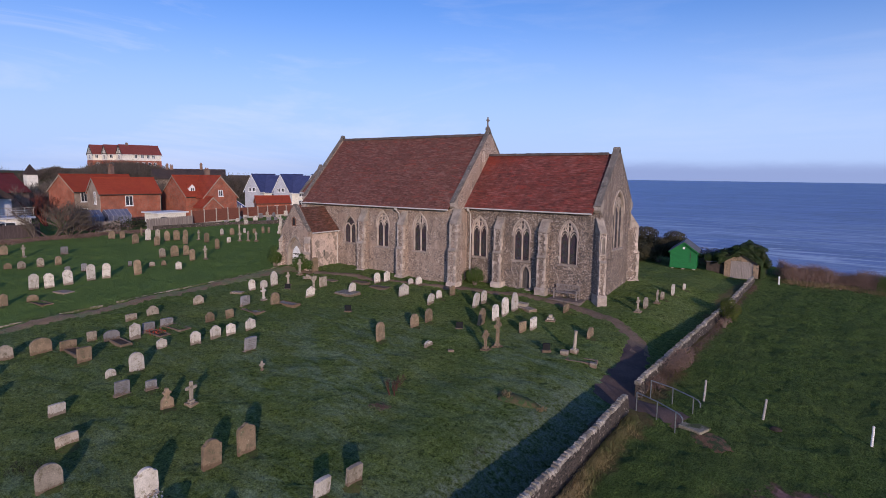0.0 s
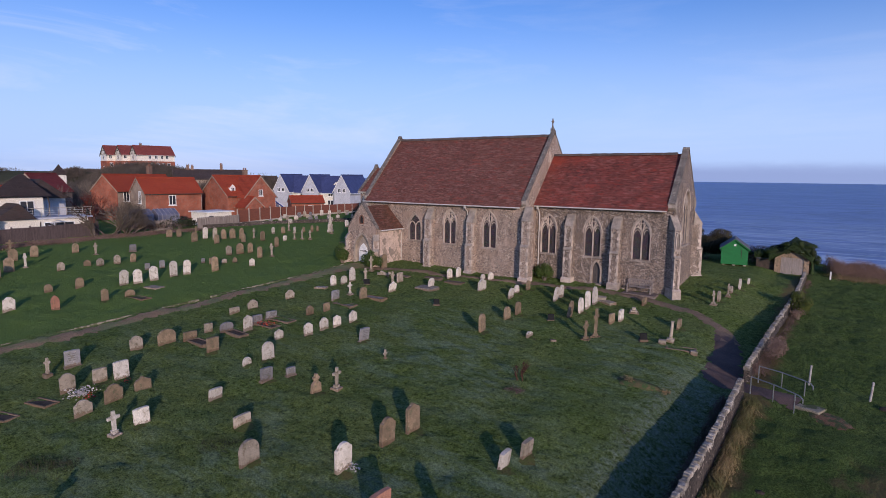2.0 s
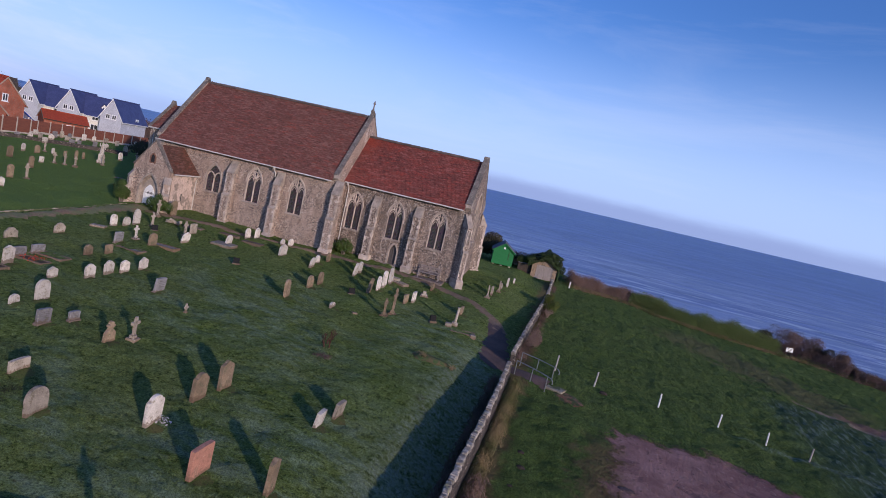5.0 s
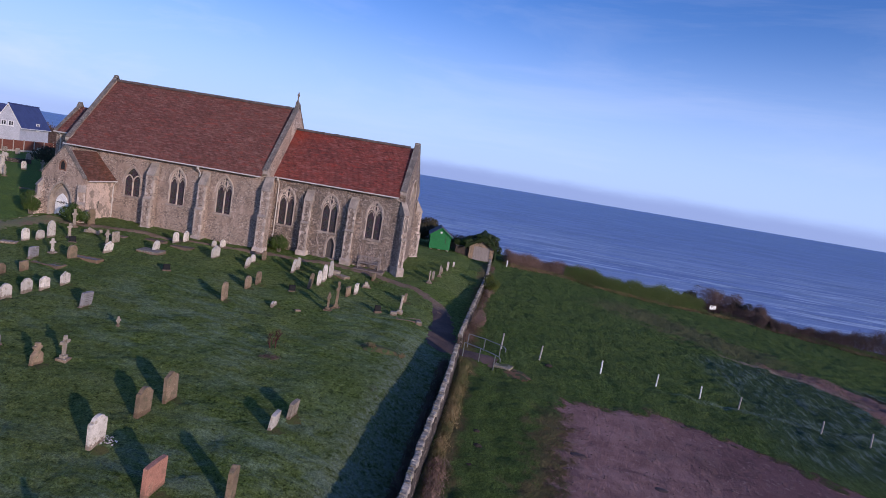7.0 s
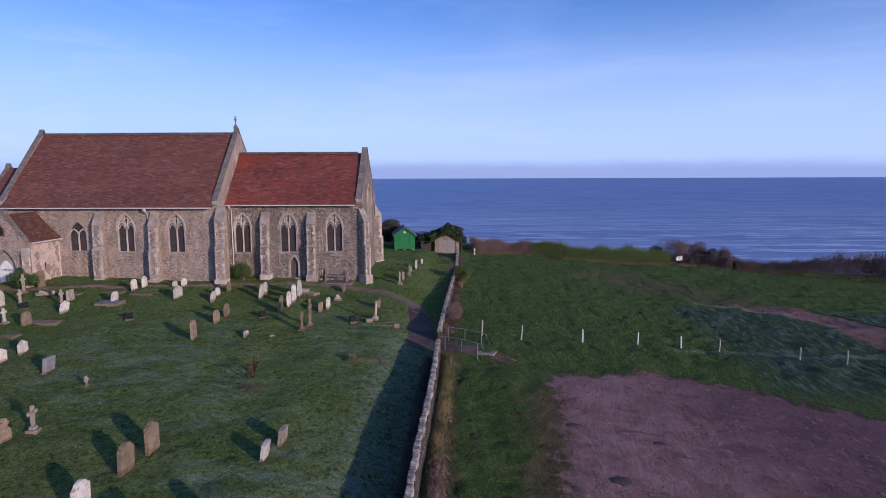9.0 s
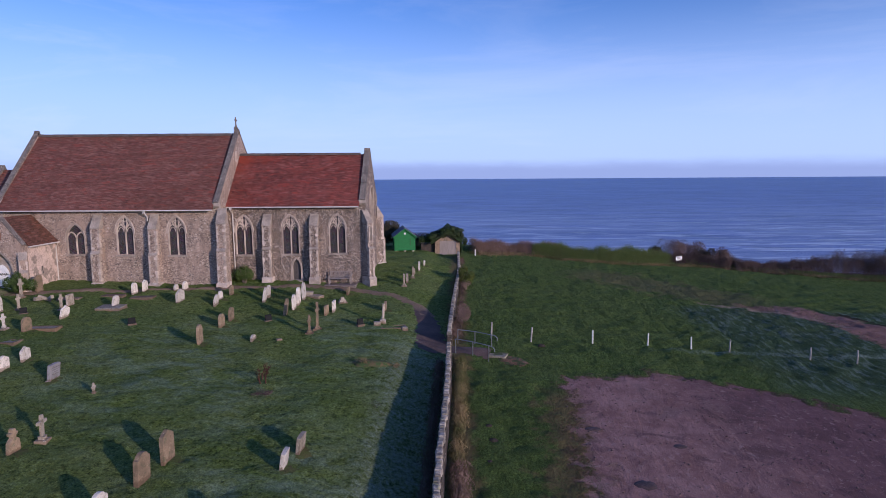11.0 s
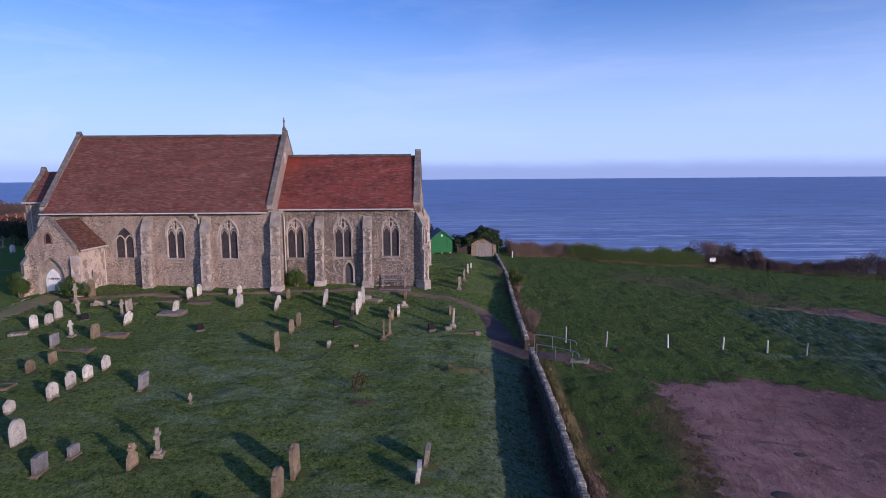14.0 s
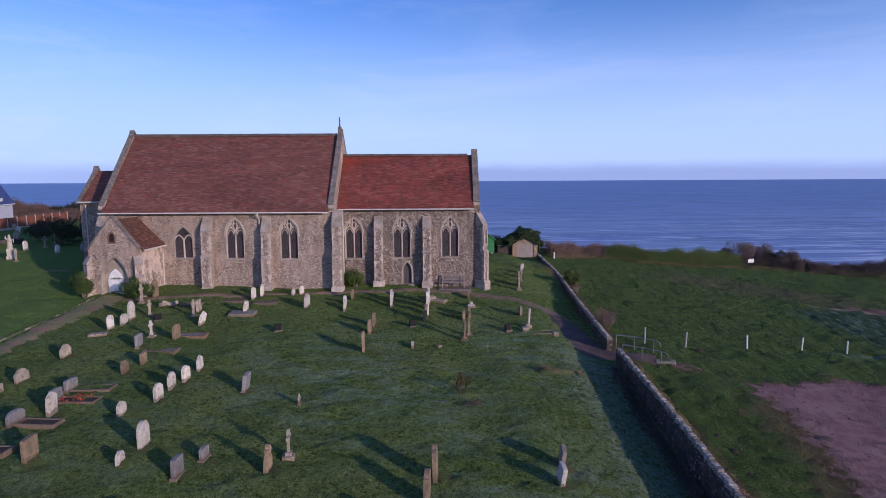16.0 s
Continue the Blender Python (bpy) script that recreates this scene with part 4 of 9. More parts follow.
prism(dl, [(xc - w / 2, 0.1), (xc + w / 2, 0.1)] + arch(xc, w, spring, apex)[::-1], "y", CY0 + 0.2, CY0 + 0.26)
for k in range(1, 5):
    box(dl, xc - w / 2 + w * k / 5 - 0.008, xc - w / 2 + w * k / 5 + 0.008, CY0 + 0.188, CY0 + 0.2, 0.2, spring + 0.3)
part("door_leaf", dl, DARK_OAK, priest_door, "grey weathered oak door")
st = bmesh.new()
box(st, xc - 0.6, xc + 0.6, CY0 - 0.35, CY0 + 0.4, 0.0, 0.24)
part("door_step", st, ASHLAR, priest_door)

# small vent window in the nave's east gable
v = bmesh.new()
m = EAST
ribbon(v, [(RIDGE_Y - 1.2, 10.6), (RIDGE_Y - 1.2, 11.2)] + arch(RIDGE_Y - 1.05, 0.3, 11.2, 11.5, 4)[1:-1] + [(RIDGE_Y - 0.9, 11.2), (RIDGE_Y - 0.9, 10.6), (RIDGE_Y - 1.2, 10.6)], 0.1, -NX1 - 0.05, -NX1 + 0.05, m)
part("gable_vent", v, ASHLAR_PALE, church)


# buttresses
def buttress(at, turn, w, stages, name="buttress", material=FLINT, quoins=True, steep=1.7):
    """Stages from the ground up: (projection, bottom, top). Each is closed by a sloping weathering; ashlar quoins run up the front corners."""
    m = Matrix.Translation(at) @ Matrix.Rotation(radians(turn), 4, "Z")
    body = bmesh.new()
    for i, (p, z0, z1) in enumerate(stages):
        box(body, -w / 2, w / 2, -p, 0.3, z0, z1, m)
    bt = part(name, body, material, church)
    for i, (p, z0, z1) in enumerate(stages):
        nxt = stages[i + 1][0] if i + 1 < len(stages) else -0.02
        rise = (p - nxt) * (1.25 if i + 1 < len(stages) else steep)
        c = bmesh.new()
        prism(c, [(-p - 0.05, z1), (-nxt, z1), (-nxt, z1 + rise), (-nxt - 0.04, z1 + rise), (-p - 0.05, z1 + 0.07)], "x", -w / 2 - 0.02, w / 2 + 0.02, m)
        part("weathering", c, ASHLAR, bt)
        if quoins:
            z, k = z0, 0
            while z < z1 - 0.12:
                h = min(random.uniform(0.24, 0.34), z1 - z)
                for sgn in (-1, 1):
                    ln = (random.uniform(0.15, 0.24) if (k + (sgn > 0)) % 2 else random.uniform(0.08, 0.13)) * w / 0.7
                    q = bmesh.new()
                    x1 = sgn * (w / 2 + 0.006)
                    box(q, min(x1, x1 - sgn * ln), max(x1, x1 - sgn * ln), -p - 0.008, -p + (0.2 if k % 2 else 0.3), z + 0.008, z + h - 0.004, m)
                    part("quoin", q, ASHLAR_PALE, bt)
                z += h
                k += 1
    base = bmesh.new()
    p = stages[0][0]
    prism(base, [(-p - 0.14, BASE), (0.0, BASE), (0.0, stages[0][1] + 0.5), (-p - 0.02, stages[0][1] + 0.5), (-p - 0.14, stages[0][1] + 0.36)], "x", -w / 2 - 0.1, w / 2 + 0.1, m)
    part("plinth", base, ASHLAR_PALE, bt)
    return bt


buttress((-25.32, CY0, 0), 0, 0.70, [(0.74, 0.1, 3.0), (0.58, 3.0, 5.0)])
buttress((-21.25, CY0, 0), 0, 0.70, [(0.74, 0.1, 3.0), (0.58, 3.0, 5.0)])
buttress((CX1 - 0.1, CY0 + 0.1, 0), 45, 0.54, [(0.95, 0.1, 3.0), (0.78, 3.0, 5.2)], steep=1.45)
buttress((CX1 - 0.1, CY1 - 0.1, 0), 135, 0.54, [(0.95, 0.2, 3.0), (0.78, 3.0, 5.2)], steep=1.45)
buttress((-28.45, NY0, 0), 0, 0.72, [(0.85, 0.0, 3.1), (0.64, 3.1, 5.35)], material=FLINT_NAVE, steep=1.95)
buttress((-34.15, NY0, 0), 0, 0.68, [(0.85, 0.0, 2.8), (0.66, 2.8, 4.95)], material=FLINT_NAVE, steep=1.8)
buttress((-38.95, NY0, 0), 0, 0.72, [(0.85, 0.0, 2.9), (0.64, 2.9, 5.0)], material=FLINT_NAVE, steep=1.8)
buttress((NX0 + 0.3, NY0, 0), 0, 0.8, [(1.0, 0.0, 3.2), (0.6, 3.2, 5.4)], material=FLINT_NAVE)
buttress((NX0, NY0 + 0.5, 0), -90, 0.8, [(1.0, 0.0, 3.2), (0.6, 3.2, 5.4)], material=FLINT_NAVE)

# empty statue niche in the upper face of the chancel's corner buttress
nm = Matrix.Translation((CX1 - 0.1, CY0 + 0.1, 0)) @ Matrix.Rotation(radians(45), 4, "Z")
# a dark panel on the face stands for the shade inside the niche
nb = bmesh.new()
prism(nb, [(-0.14, 3.75), (0.14, 3.75)] + arch(0, 0.28, 4.65, 4.95, 4)[::-1], "y", -0.80, -0.76, nm)
part("niche_back", nb, COPING, church, "dark panel for the shade inside a small niche")
nb = bmesh.new()
ribbon(nb, [(-0.17, 3.72), (-0.17, 4.65)] + arch(0, 0.34, 4.65, 5.02, 4)[1:-1] + [(0.17, 4.65), (0.17, 3.72)], 0.09, -0.89, -0.76, nm)
box(nb, -0.26, 0.26, -0.92, -0.76, 3.58, 3.7, nm)
part("niche", nb, ASHLAR_PALE, church, "small empty limestone niche")


# west annexe, lower than the nave
AX0, AX1 = -50.8, NX0
ann = bmesh.new()
prism(ann, [(40.5, BASE), (45.5, BASE), (45.5, 7.6), (43.0, 9.85), (40.5, 7.6)], "x", AX0, AX1)
part("annexe_wall", ann, FLINT_NAVE, church)
for side in (-1, 1):
    r = bmesh.new()
    ye, yr = 43.0 + side * 2.85, 43.0
    prism(r, [(ye, 7.42), (yr, 9.98), (yr, 9.8), (ye, 7.27)], "x", AX0 + 0.3, AX1)
    part("annexe_roof", r, TILES, church, "dark clay tile roof")
    c = bmesh.new()
    prism(c, [(ye, 7.5), (yr, 10.2), (yr, 9.9), (ye, 7.2)], "x", AX0 - 0.02, AX0 + 0.3)
    part("annexe_coping", c, COPING, church)
k = bmesh.new()
prism(k, [(42.75, 9.95), (43.25, 9.95), (43.12, 10.2), (43.0, 10.42), (42.88, 10.2)], "x", AX0 - 0.06, AX0 + 0.38)
part("apex_stone", k, COPING, church)
gutter_a = bmesh.new()
tube(gutter_a, [(AX0, 40.1, 7.3), (AX1, 40.1, 7.3)], 0.07, 8)
tube(gutter_a, [(AX0 + 0.5, 40.1, 7.3), (AX0 + 0.5, 40.42, 7.0), (AX0 + 0.5, 40.42, 0)], 0.045, 8)
part("gutter", gutter_a, IRON_WHITE, church)

# ---- south porch ----
PX0, PX1, PY0, PE, PR, PM = -46.45, -42.75, 34.05, 3.95, 6.15, -44.6
pf = bmesh.new()
pierced_wall(pf, PX0, PX1, BASE, PE, PY0, PY0 + 0.55, [(PM, 1.95, 0.0, 1.85, 3.4)], top=[(PX0, PE), (PX1, PE), (PM + 0.05, PR + 0.32), (PM - 0.05, PR + 0.32)])
porch = part("porch_front", pf, FLINT_NAVE, church, "flint porch gable with a pointed arch")
sd = bmesh.new()
box(sd, PX1 - 0.5, PX1, PY0 + 0.55, NY0, BASE, PE)
part("porch_wall", sd, RENDER, church, "patchy cream render over flint")
sl = bmesh.new()
ribbon(sl, [(PY0 + 2.0, 1.5), (PY0 + 2.0, 2.15)], 0.26, -PX1 - 0.03, -PX1 + 0.03, EAST)
part("slit_surround", sl, ASHLAR_PALE, church)
sl = bmesh.new()
box(sl, PX1 - 0.02, PX1 + 0.036, PY0 + 1.95, PY0 + 2.05, 1.52, 2.13)
part("slit_window", sl, BLACK_IRON, church)
sd = bmesh.new()
box(sd, PX0, PX0 + 0.5, PY0 + 0.55, NY0, BASE, PE)
part("porch_wall", sd, RENDER, church)
pd = bmesh.new()
for dy, grow, depth in ((-0.04, 0.12, 0.2), (0.14, 0.0, 0.3)):
    ribbon(pd, [(PM - 0.97 - grow / 2, 0.1)] + arch(PM, 1.95 + grow, 1.85, 3.4 + grow) + [(PM + 0.97 + grow / 2, 0.1)], 0.15, PY0 + dy, PY0 + dy + depth)
part("porch_arch", pd, ASHLAR, church, "moulded limestone arch")
for sgn in (-1, 1):
    r = bmesh.new()
    xe = PM + sgn * (2.15 if sgn > 0 else 1.93)
    prism(r, [(xe, PE + 0.02), (PM, PR + 0.05), (PM, PR - 0.15), (xe, PE - 0.12)], "y", PY0 + 0.45, NY0 + (0.0 if sgn > 0 else 0.0))
    part("porch_roof", r, TILES_PORCH, church, "clay tiled porch roof")
    c = bmesh.new()
    xc = PM + sgn * 1.9
    prism(c, [(xc, PE + 0.08), (xc, PE + 0.2), (PM, PR + 0.40), (PM, PR + 0.28)], "y", PY0 - 0.02, PY0 + 0.42)
    part("porch_coping", c, COPING, church)
pg = bmesh.new()
tube(pg, [(PM + 2.2, PY0 + 0.3, PE - 0.06), (PM + 2.2, NY0, PE - 0.06)], 0.06, 8)
tube(pg, [(PM + 2.2, NY0 - 0.12, PE - 0.06), (PX1 + 0.08, NY0 - 0.1, PE - 0.5), (PX1 + 0.08, NY0 - 0.1, 0.4)], 0.045, 8)
part("gutter", pg, IRON_WHITE, church)
dr = bmesh.new()
box(dr, PM - 0.97, PM + 0.97, PY0 + 0.36, PY0 + 0.54, BASE, PE - 0.3)
part("porch_inner_wall", dr, ASHLAR, church)
dr = bmesh.new()
prism(dr, [(PM - 0.66, 0.2), (PM + 0.46, 0.2)] + arch(PM - 0.1, 1.12, 1.55, 2.5)[::-1], "y", PY0 + 0.27, PY0 + 0.35)
leaf = part("porch_door", dr, WHITE_DOOR, church, "white painted pointed door")
for z in (0.75, 1.75):
    hg = bmesh.new()
    tube(hg, [(PM - 0.5, PY0 + 0.25, z), (PM + 0.44, PY0 + 0.25, z)], 0.03, 6)
    for x in (PM - 0.15, PM + 0.15):
        tube(hg, [(x + 0.1 * math.cos(t * math.pi / 4), PY0 + 0.25, z + 0.1 * math.sin(t * math.pi / 4)) for t in range(9)], 0.018, 5, False)
    part("strap_hinge", hg, BLACK_IRON, leaf, "black iron strap hinge")
NICHE = plain("old_brick", (0.26, 0.13, 0.09), (0.19, 0.10, 0.07), 5.0, 30.0, 0.9, 0.4, 0.01)
nc = bmesh.new()
ribbon(nc, [(PM - 0.25, 4.5), (PM - 0.25, 4.95)] + arch(PM, 0.5, 4.95, 5.3, 4)[1:-1] + [(PM + 0.25, 4.95), (PM + 0.25, 4.5), (PM - 0.25, 4.5)], 0.12, PY0 - 0.05, PY0 + 0.03)
part("niche", nc, NICHE, church, "small empty stone niche")
# black sheet on the uncut wall, in place of the niche's inner shade
nb = bmesh.new()
prism(nb, [(PM - 0.2, 4.54), (PM + 0.2, 4.54)] + arch(PM, 0.4, 4.95, 5.25, 4)[::-1], "y", PY0 - 0.02, PY0 + 0.01)
part("niche_back", nb, BLACK_IRON, church)
buttress((PX1 - 0.05, PY0 + 0.05, 0), 35, 0.55, [(0.55, 0.0, 1.9), (0.35, 1.9, 2.9)], material=FLINT_NAVE)
buttress((PX0 + 0.05, PY0 + 0.05, 0), -35, 0.55, [(0.55, 0.0, 1.9), (0.35, 1.9, 2.9)], material=FLINT_NAVE)

# ---- boundary wall (body; its capping stones follow at the end) ----
WALL_FLINT = flint_material("boundary_flint", (0.105, 0.083, 0.068), [(0.0, (0.022, 0.02, 0.019)), (0.34, (0.046, 0.038, 0.033)), (0.66, (0.095, 0.077, 0.064)), (0.90, (0.30, 0.25, 0.21))], 8.0)
GAP = (24.6, 26.4)


def boundary_wall(y0, y1):
    b = bmesh.new()
    ys = np.arange(y0, y1 + 0.01, 0.5)
    rows = []
    for i, y in enumerate(ys):
        x, zt = float(wall_x(y)), float(np.interp(y, WALL_Y, WALL_TOP)) - 0.1
        k = 0.02 * math.sin(y * 3.1) + 0.015 * math.sin(y * 7.7)
        zb = min(gz(x - 0.5, y), gz(x + 0.5, y)) - 0.3
        rows.append([b.verts.new(p) for p in ((x - 0.15 + k, y, zb), (x - 0.12 + k, y, zt), (x + 0.15 + k, y, zt), (x + 0.23 + k, y, zb))])
    for a, c in zip(rows, rows[1:]):
        for j in range(4):
            b.faces.new((a[j], a[(j + 1) % 4], c[(j + 1) % 4], c[j]))
    b.faces.new(rows[0])
    b.faces.new(rows[-1][::-1])
    return tagged(part("boundary_wall", b, WALL_FLINT), "old flint boundary wall with rough stone capping", "wall")


walls = [boundary_wall(-18, GAP[0]), boundary_wall(GAP[1], 58.6)]

# ---- gravestones ----
def stone_tone(name, c1, c2, spots, rough=0.85):
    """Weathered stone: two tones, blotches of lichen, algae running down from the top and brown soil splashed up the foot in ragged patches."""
    m, nt, b = tree(name, rough, 0.0, 0.3)
    co = coords(nt, False)
    shift = node(nt, "ShaderNodeVectorMath", (0, co), (1, node(nt, "ShaderNodeCombineXYZ", (0, math_node(nt, "MULTIPLY", nt.nodes.new("ShaderNodeObjectInfo").outputs["Random"], 40.0))).outputs[0])).outputs[0]
    col = mixc(nt, span(nt, noise_tex(nt, shift, 2.5), 0.35, 0.65), c1, c2)
    col = mixc(nt, span(nt, noise_tex(nt, shift, 5.0, 7.0, 0.65), 0.53, 0.66), col, spots)
    col = mixc(nt, span(nt, noise_tex(nt, shift, 11.0, 5.0, 0.7), 0.62, 0.68, 0, 0.7), col, (0.50, 0.45, 0.33))
    run = noise_tex(nt, node(nt, "ShaderNodeMapping", (0, shift), Scale=(6.0, 6.0, 0.9)).outputs[0], 1.0, 6.0, 0.7)
    col = mixc(nt, span(nt, run, 0.55, 0.68, 0, 0.42), col, (0.16, 0.14, 0.095))
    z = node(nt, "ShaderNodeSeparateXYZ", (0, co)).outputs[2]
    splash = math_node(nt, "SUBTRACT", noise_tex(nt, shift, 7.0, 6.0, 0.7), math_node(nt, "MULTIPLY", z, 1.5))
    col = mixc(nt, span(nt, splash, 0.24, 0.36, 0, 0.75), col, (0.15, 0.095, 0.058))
    grain = noise_tex(nt, shift, 22.0, 4.0)
    r = nt.nodes.new("ShaderNodeObjectInfo").outputs["Random"]
    v = math_node(nt, "MULTIPLY", span(nt, r, 0, 1, 0.8, 1.2), span(nt, grain, 0.25, 0.75, 0.84, 1.16))
    nt.links.new(mixc(nt, 1.0, col, node(nt, "ShaderNodeCombineColor", (0, v), (1, v), (2, v)).outputs[0], "MULTIPLY"), b.inputs["Base Color"])
    bump(nt, b, grain, 0.4, 0.012)
    return m


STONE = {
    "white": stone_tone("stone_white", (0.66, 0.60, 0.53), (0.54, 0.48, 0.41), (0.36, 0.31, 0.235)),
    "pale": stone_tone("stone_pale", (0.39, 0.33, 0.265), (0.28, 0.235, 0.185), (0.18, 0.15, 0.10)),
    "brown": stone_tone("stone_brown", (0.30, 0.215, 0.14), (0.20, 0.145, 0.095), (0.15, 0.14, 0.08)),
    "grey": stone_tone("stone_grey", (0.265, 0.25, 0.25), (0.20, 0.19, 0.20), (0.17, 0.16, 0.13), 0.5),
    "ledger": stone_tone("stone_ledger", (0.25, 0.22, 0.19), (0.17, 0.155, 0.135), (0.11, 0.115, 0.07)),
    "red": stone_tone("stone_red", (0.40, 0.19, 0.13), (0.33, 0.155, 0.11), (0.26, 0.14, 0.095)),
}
CUT = plain("cut_letters", (0.10, 0.095, 0.09), (0.14, 0.13, 0.12), 5, 30)
WORDS = {"ledger": "dark lichened stone", "white": "white limestone", "pale": "weathered buff stone", "brown": "lichened brown sandstone", "grey": "grey granite", "red": "red sandstone"}
TOPS = {"round": "a rounded top", "gothic": "a pointed top", "shoulder": "a shouldered top", "flat": "a flat top", "ogee": "a curved ogee top", "cross": "a cross-shaped top"}


def top_outline(shape, w, h):
    """The face of a headstone, from its foot on one side over the top to the other."""
    a, n = w / 2, 8
    if shape == "round":
        k = min(a, 0.42 * h)
        arc = [(a * math.cos(math.pi * i / (2 * n)), h - k + k * math.sin(math.pi * i / (2 * n))) for i in range(n + 1)]
    elif shape == "gothic":
        s, c = max(0.35 * h, h - 0.80 * w), 0.9 * a
        end = math.acos(c / (a + c))
        arc = [(max(0.0, (a + c) * math.cos(end * i / 6) - c), s + (h - s) * math.sin(end * i / 6) / math.sin(end)) for i in range(7)]
    elif shape == "shoulder":
        s = h - 0.34 * w
        arc = [(a, s - 0.02), (a * 0.97, s + 0.05), (a * 0.72, s + 0.06)] + [(a * 0.70 * math.cos(math.pi * i / 12), s + 0.06 + (h - s - 0.06) * math.sin(math.pi * i / 12)) for i in range(1, 7)]
    elif shape == "ogee":
        s = h - 0.36 * w
        arc = [(a, s), (a * 0.93, s + 0.10 * w), (a * 0.70, s + 0.17 * w), (a * 0.42, s + 0.2 * w), (a * 0.24, s + 0.27 * w), (a * 0.1, s + 0.345 * w), (0, h)]
    elif shape == "cross":
        q = 0.2 * a
        arc = [(a * 0.8, 0.44 * h), (a * 0.62, 0.52 * h), (q, 0.6 * h), (q, 0.72 * h), (a * 0.55, 0.72 * h), (a * 0.58, 0.83 * h), (q, 0.84 * h), (q * 1.1, h - 0.02), (0, h)]
    else:
        arc = [(a, h - 0.05), (a * 0.97, h - 0.02), (a * 0.5, h - 0.004), (0, h)]
    left = [(-u, z) for u, z in arc[::-1]]
    if abs(arc[-1][0]) < 1e-4:
        left = left[1:]
    return [(-a * 1.0, -0.3), (a * 1.0, -0.3)] + arc + left


def set_down(ob, x, y, turn, lean=0.0, sideways=0.0, dz=0.0):
    ob.matrix_basis = pose(x, y, gz(x, y) + dz, sideways, lean, turn)
    return ob


FEET = []


def headstone(x, y, h, w, shape="round", tone="pale", turn=0, lean=0):
    b = bmesh.new()
    t = 0.045 + 0.02 * random.random() + 0.03 * min(h, 1.2)
    prism(b, top_outline(shape, w, h), "x", -t, t)
    soft_edges(b, 0.012)
    state = "leaning " if abs(lean) >= 7 else "small " if h < 0.56 else "tall " if h > 1.2 else ""
    ob = part("headstone", b, STONE[tone])
    tagged(ob, state + WORDS[tone] + " headstone with " + TOPS[shape], "headstone", "churchyard headstones")
    FEET.append((x, y, w))
    if tone == "grey" and shape == "flat" and w > 0.5:
        k = bmesh.new()
        for i in range(4):
            ww = w * random.uniform(0.26, 0.36)
            box(k, t - 0.004, t + 0.003, -ww, ww, h * (0.78 - 0.13 * i), h * (0.805 - 0.13 * i))
        part("inscription", k, CUT, ob, "lines of worn lettering as bars")
        k = bmesh.new()
        box(k, -t - 0.05, t + 0.06, -w / 2 - 0.04, w / 2 + 0.04, -0.3, 0.05)
        part("plinth", soft_edges(k, 0.015), STONE[tone], ob)
    set_down(ob, x, y, turn, lean, random.uniform(-2.5, 2.5))
    return ob


def cross_stone(x, y, h, w, kind="plain", tone="pale", turn=0):
    """A stone cross on its stepped base."""
    ob = thing("grave_cross", (0, 0, 0), ("ringed " if kind == "ringed" else "") + WORDS[tone] + " grave cross on a stepped base", "grave cross", "churchyard crosses")
    w = min(w, h * 0.62)
    s = 0.03 + 0.035 * h
    z0 = 0.08 if h < 0.8 else 0.24
    zc = h - max(0.22, 0.27 * h)
    b = bmesh.new()
    prism(b, [(-s * 1.25, z0 - 0.05), (s * 1.25, z0 - 0.05), (s, zc - s), (w / 2, zc - s * 0.95), (w / 2, zc + s * 0.95), (s, zc + s), (s * 1.05, h), (-s * 1.05, h), (-s, zc + s), (-w / 2, zc + s * 0.95), (-w / 2, zc - s * 0.95), (-s, zc - s)], "x", -s * 0.75, s * 0.75)
    if kind == "ringed":
        tube(b, [(0, 0.36 * w * math.cos(i * math.pi / 8), zc + 0.36 * w * math.sin(i * math.pi / 8)) for i in range(17)], 0.045, 6, False)
    part("cross", soft_edges(b, 0.012) if kind == "plain" else b, STONE[tone], ob)
    b = bmesh.new()
    q = max(0.09, 0.2 * w + 0.02)
    prism(b, [(-q, -q), (q, -q), (q, q), (-q, q)], "z", -0.2, z0)
    bmesh.ops.scale(b, vec=(0.86, 0.86, 1), verts=[v for v in b.verts if v.co.z > 0])
    part("base", soft_edges(b, 0.015), STONE[tone], ob)
    if h > 0.9:
        b = bmesh.new()
        box(b, -q - 0.09, q + 0.09, -q - 0.09, q + 0.09, -0.3, 0.1)
        part("step", soft_edges(b, 0.02), STONE[tone], ob)
    set_down(ob, x, y, turn, random.uniform(-1.5, 1.5), random.uniform(-1.5, 1.5))
    return ob


headstone(-69.92, 15.09, 1.09, 0.68, "round", "brown", 4, 0)
headstone(-69.20, 18.45, 0.97, 0.61, "round", "brown", 6, 0)
headstone(-62.24, 14.33, 0.75, 0.58, "shoulder", "pale", -1, 2)
headstone(-62.36, 16.57, 0.57, 0.58, "shoulder", "brown", -1, 2)
headstone(-61.78, 17.42, 0.68, 0.62, "shoulder", "pale", 6, 1)
headstone(-61.63, 18.86, 0.80, 0.55, "round", "pale", -6, 3)
headstone(-61.31, 20.18, 0.81, 0.51, "round", "brown", 2, 3)
headstone(-65.98, 22.54, 0.76, 0.64, "flat", "grey", -3, 2)
headstone(-57.09, 19.31, 0.61, 0.42, "flat", "grey", -6, -1)
headstone(-56.77, 20.51, 0.73, 0.44, "flat", "grey", -6, 0)
headstone(-53.50, 15.45, 1.24, 0.66, "shoulder", "white", 2, 3)
headstone(-53.17, 16.43, 1.17, 0.66, "shoulder", "white", -3, 0)
headstone(-53.24, 17.83, 1.19, 0.69, "shoulder", "white", 4, -2)
headstone(-53.32, 19.60, 1.33, 0.64, "round", "white", 4, -1)
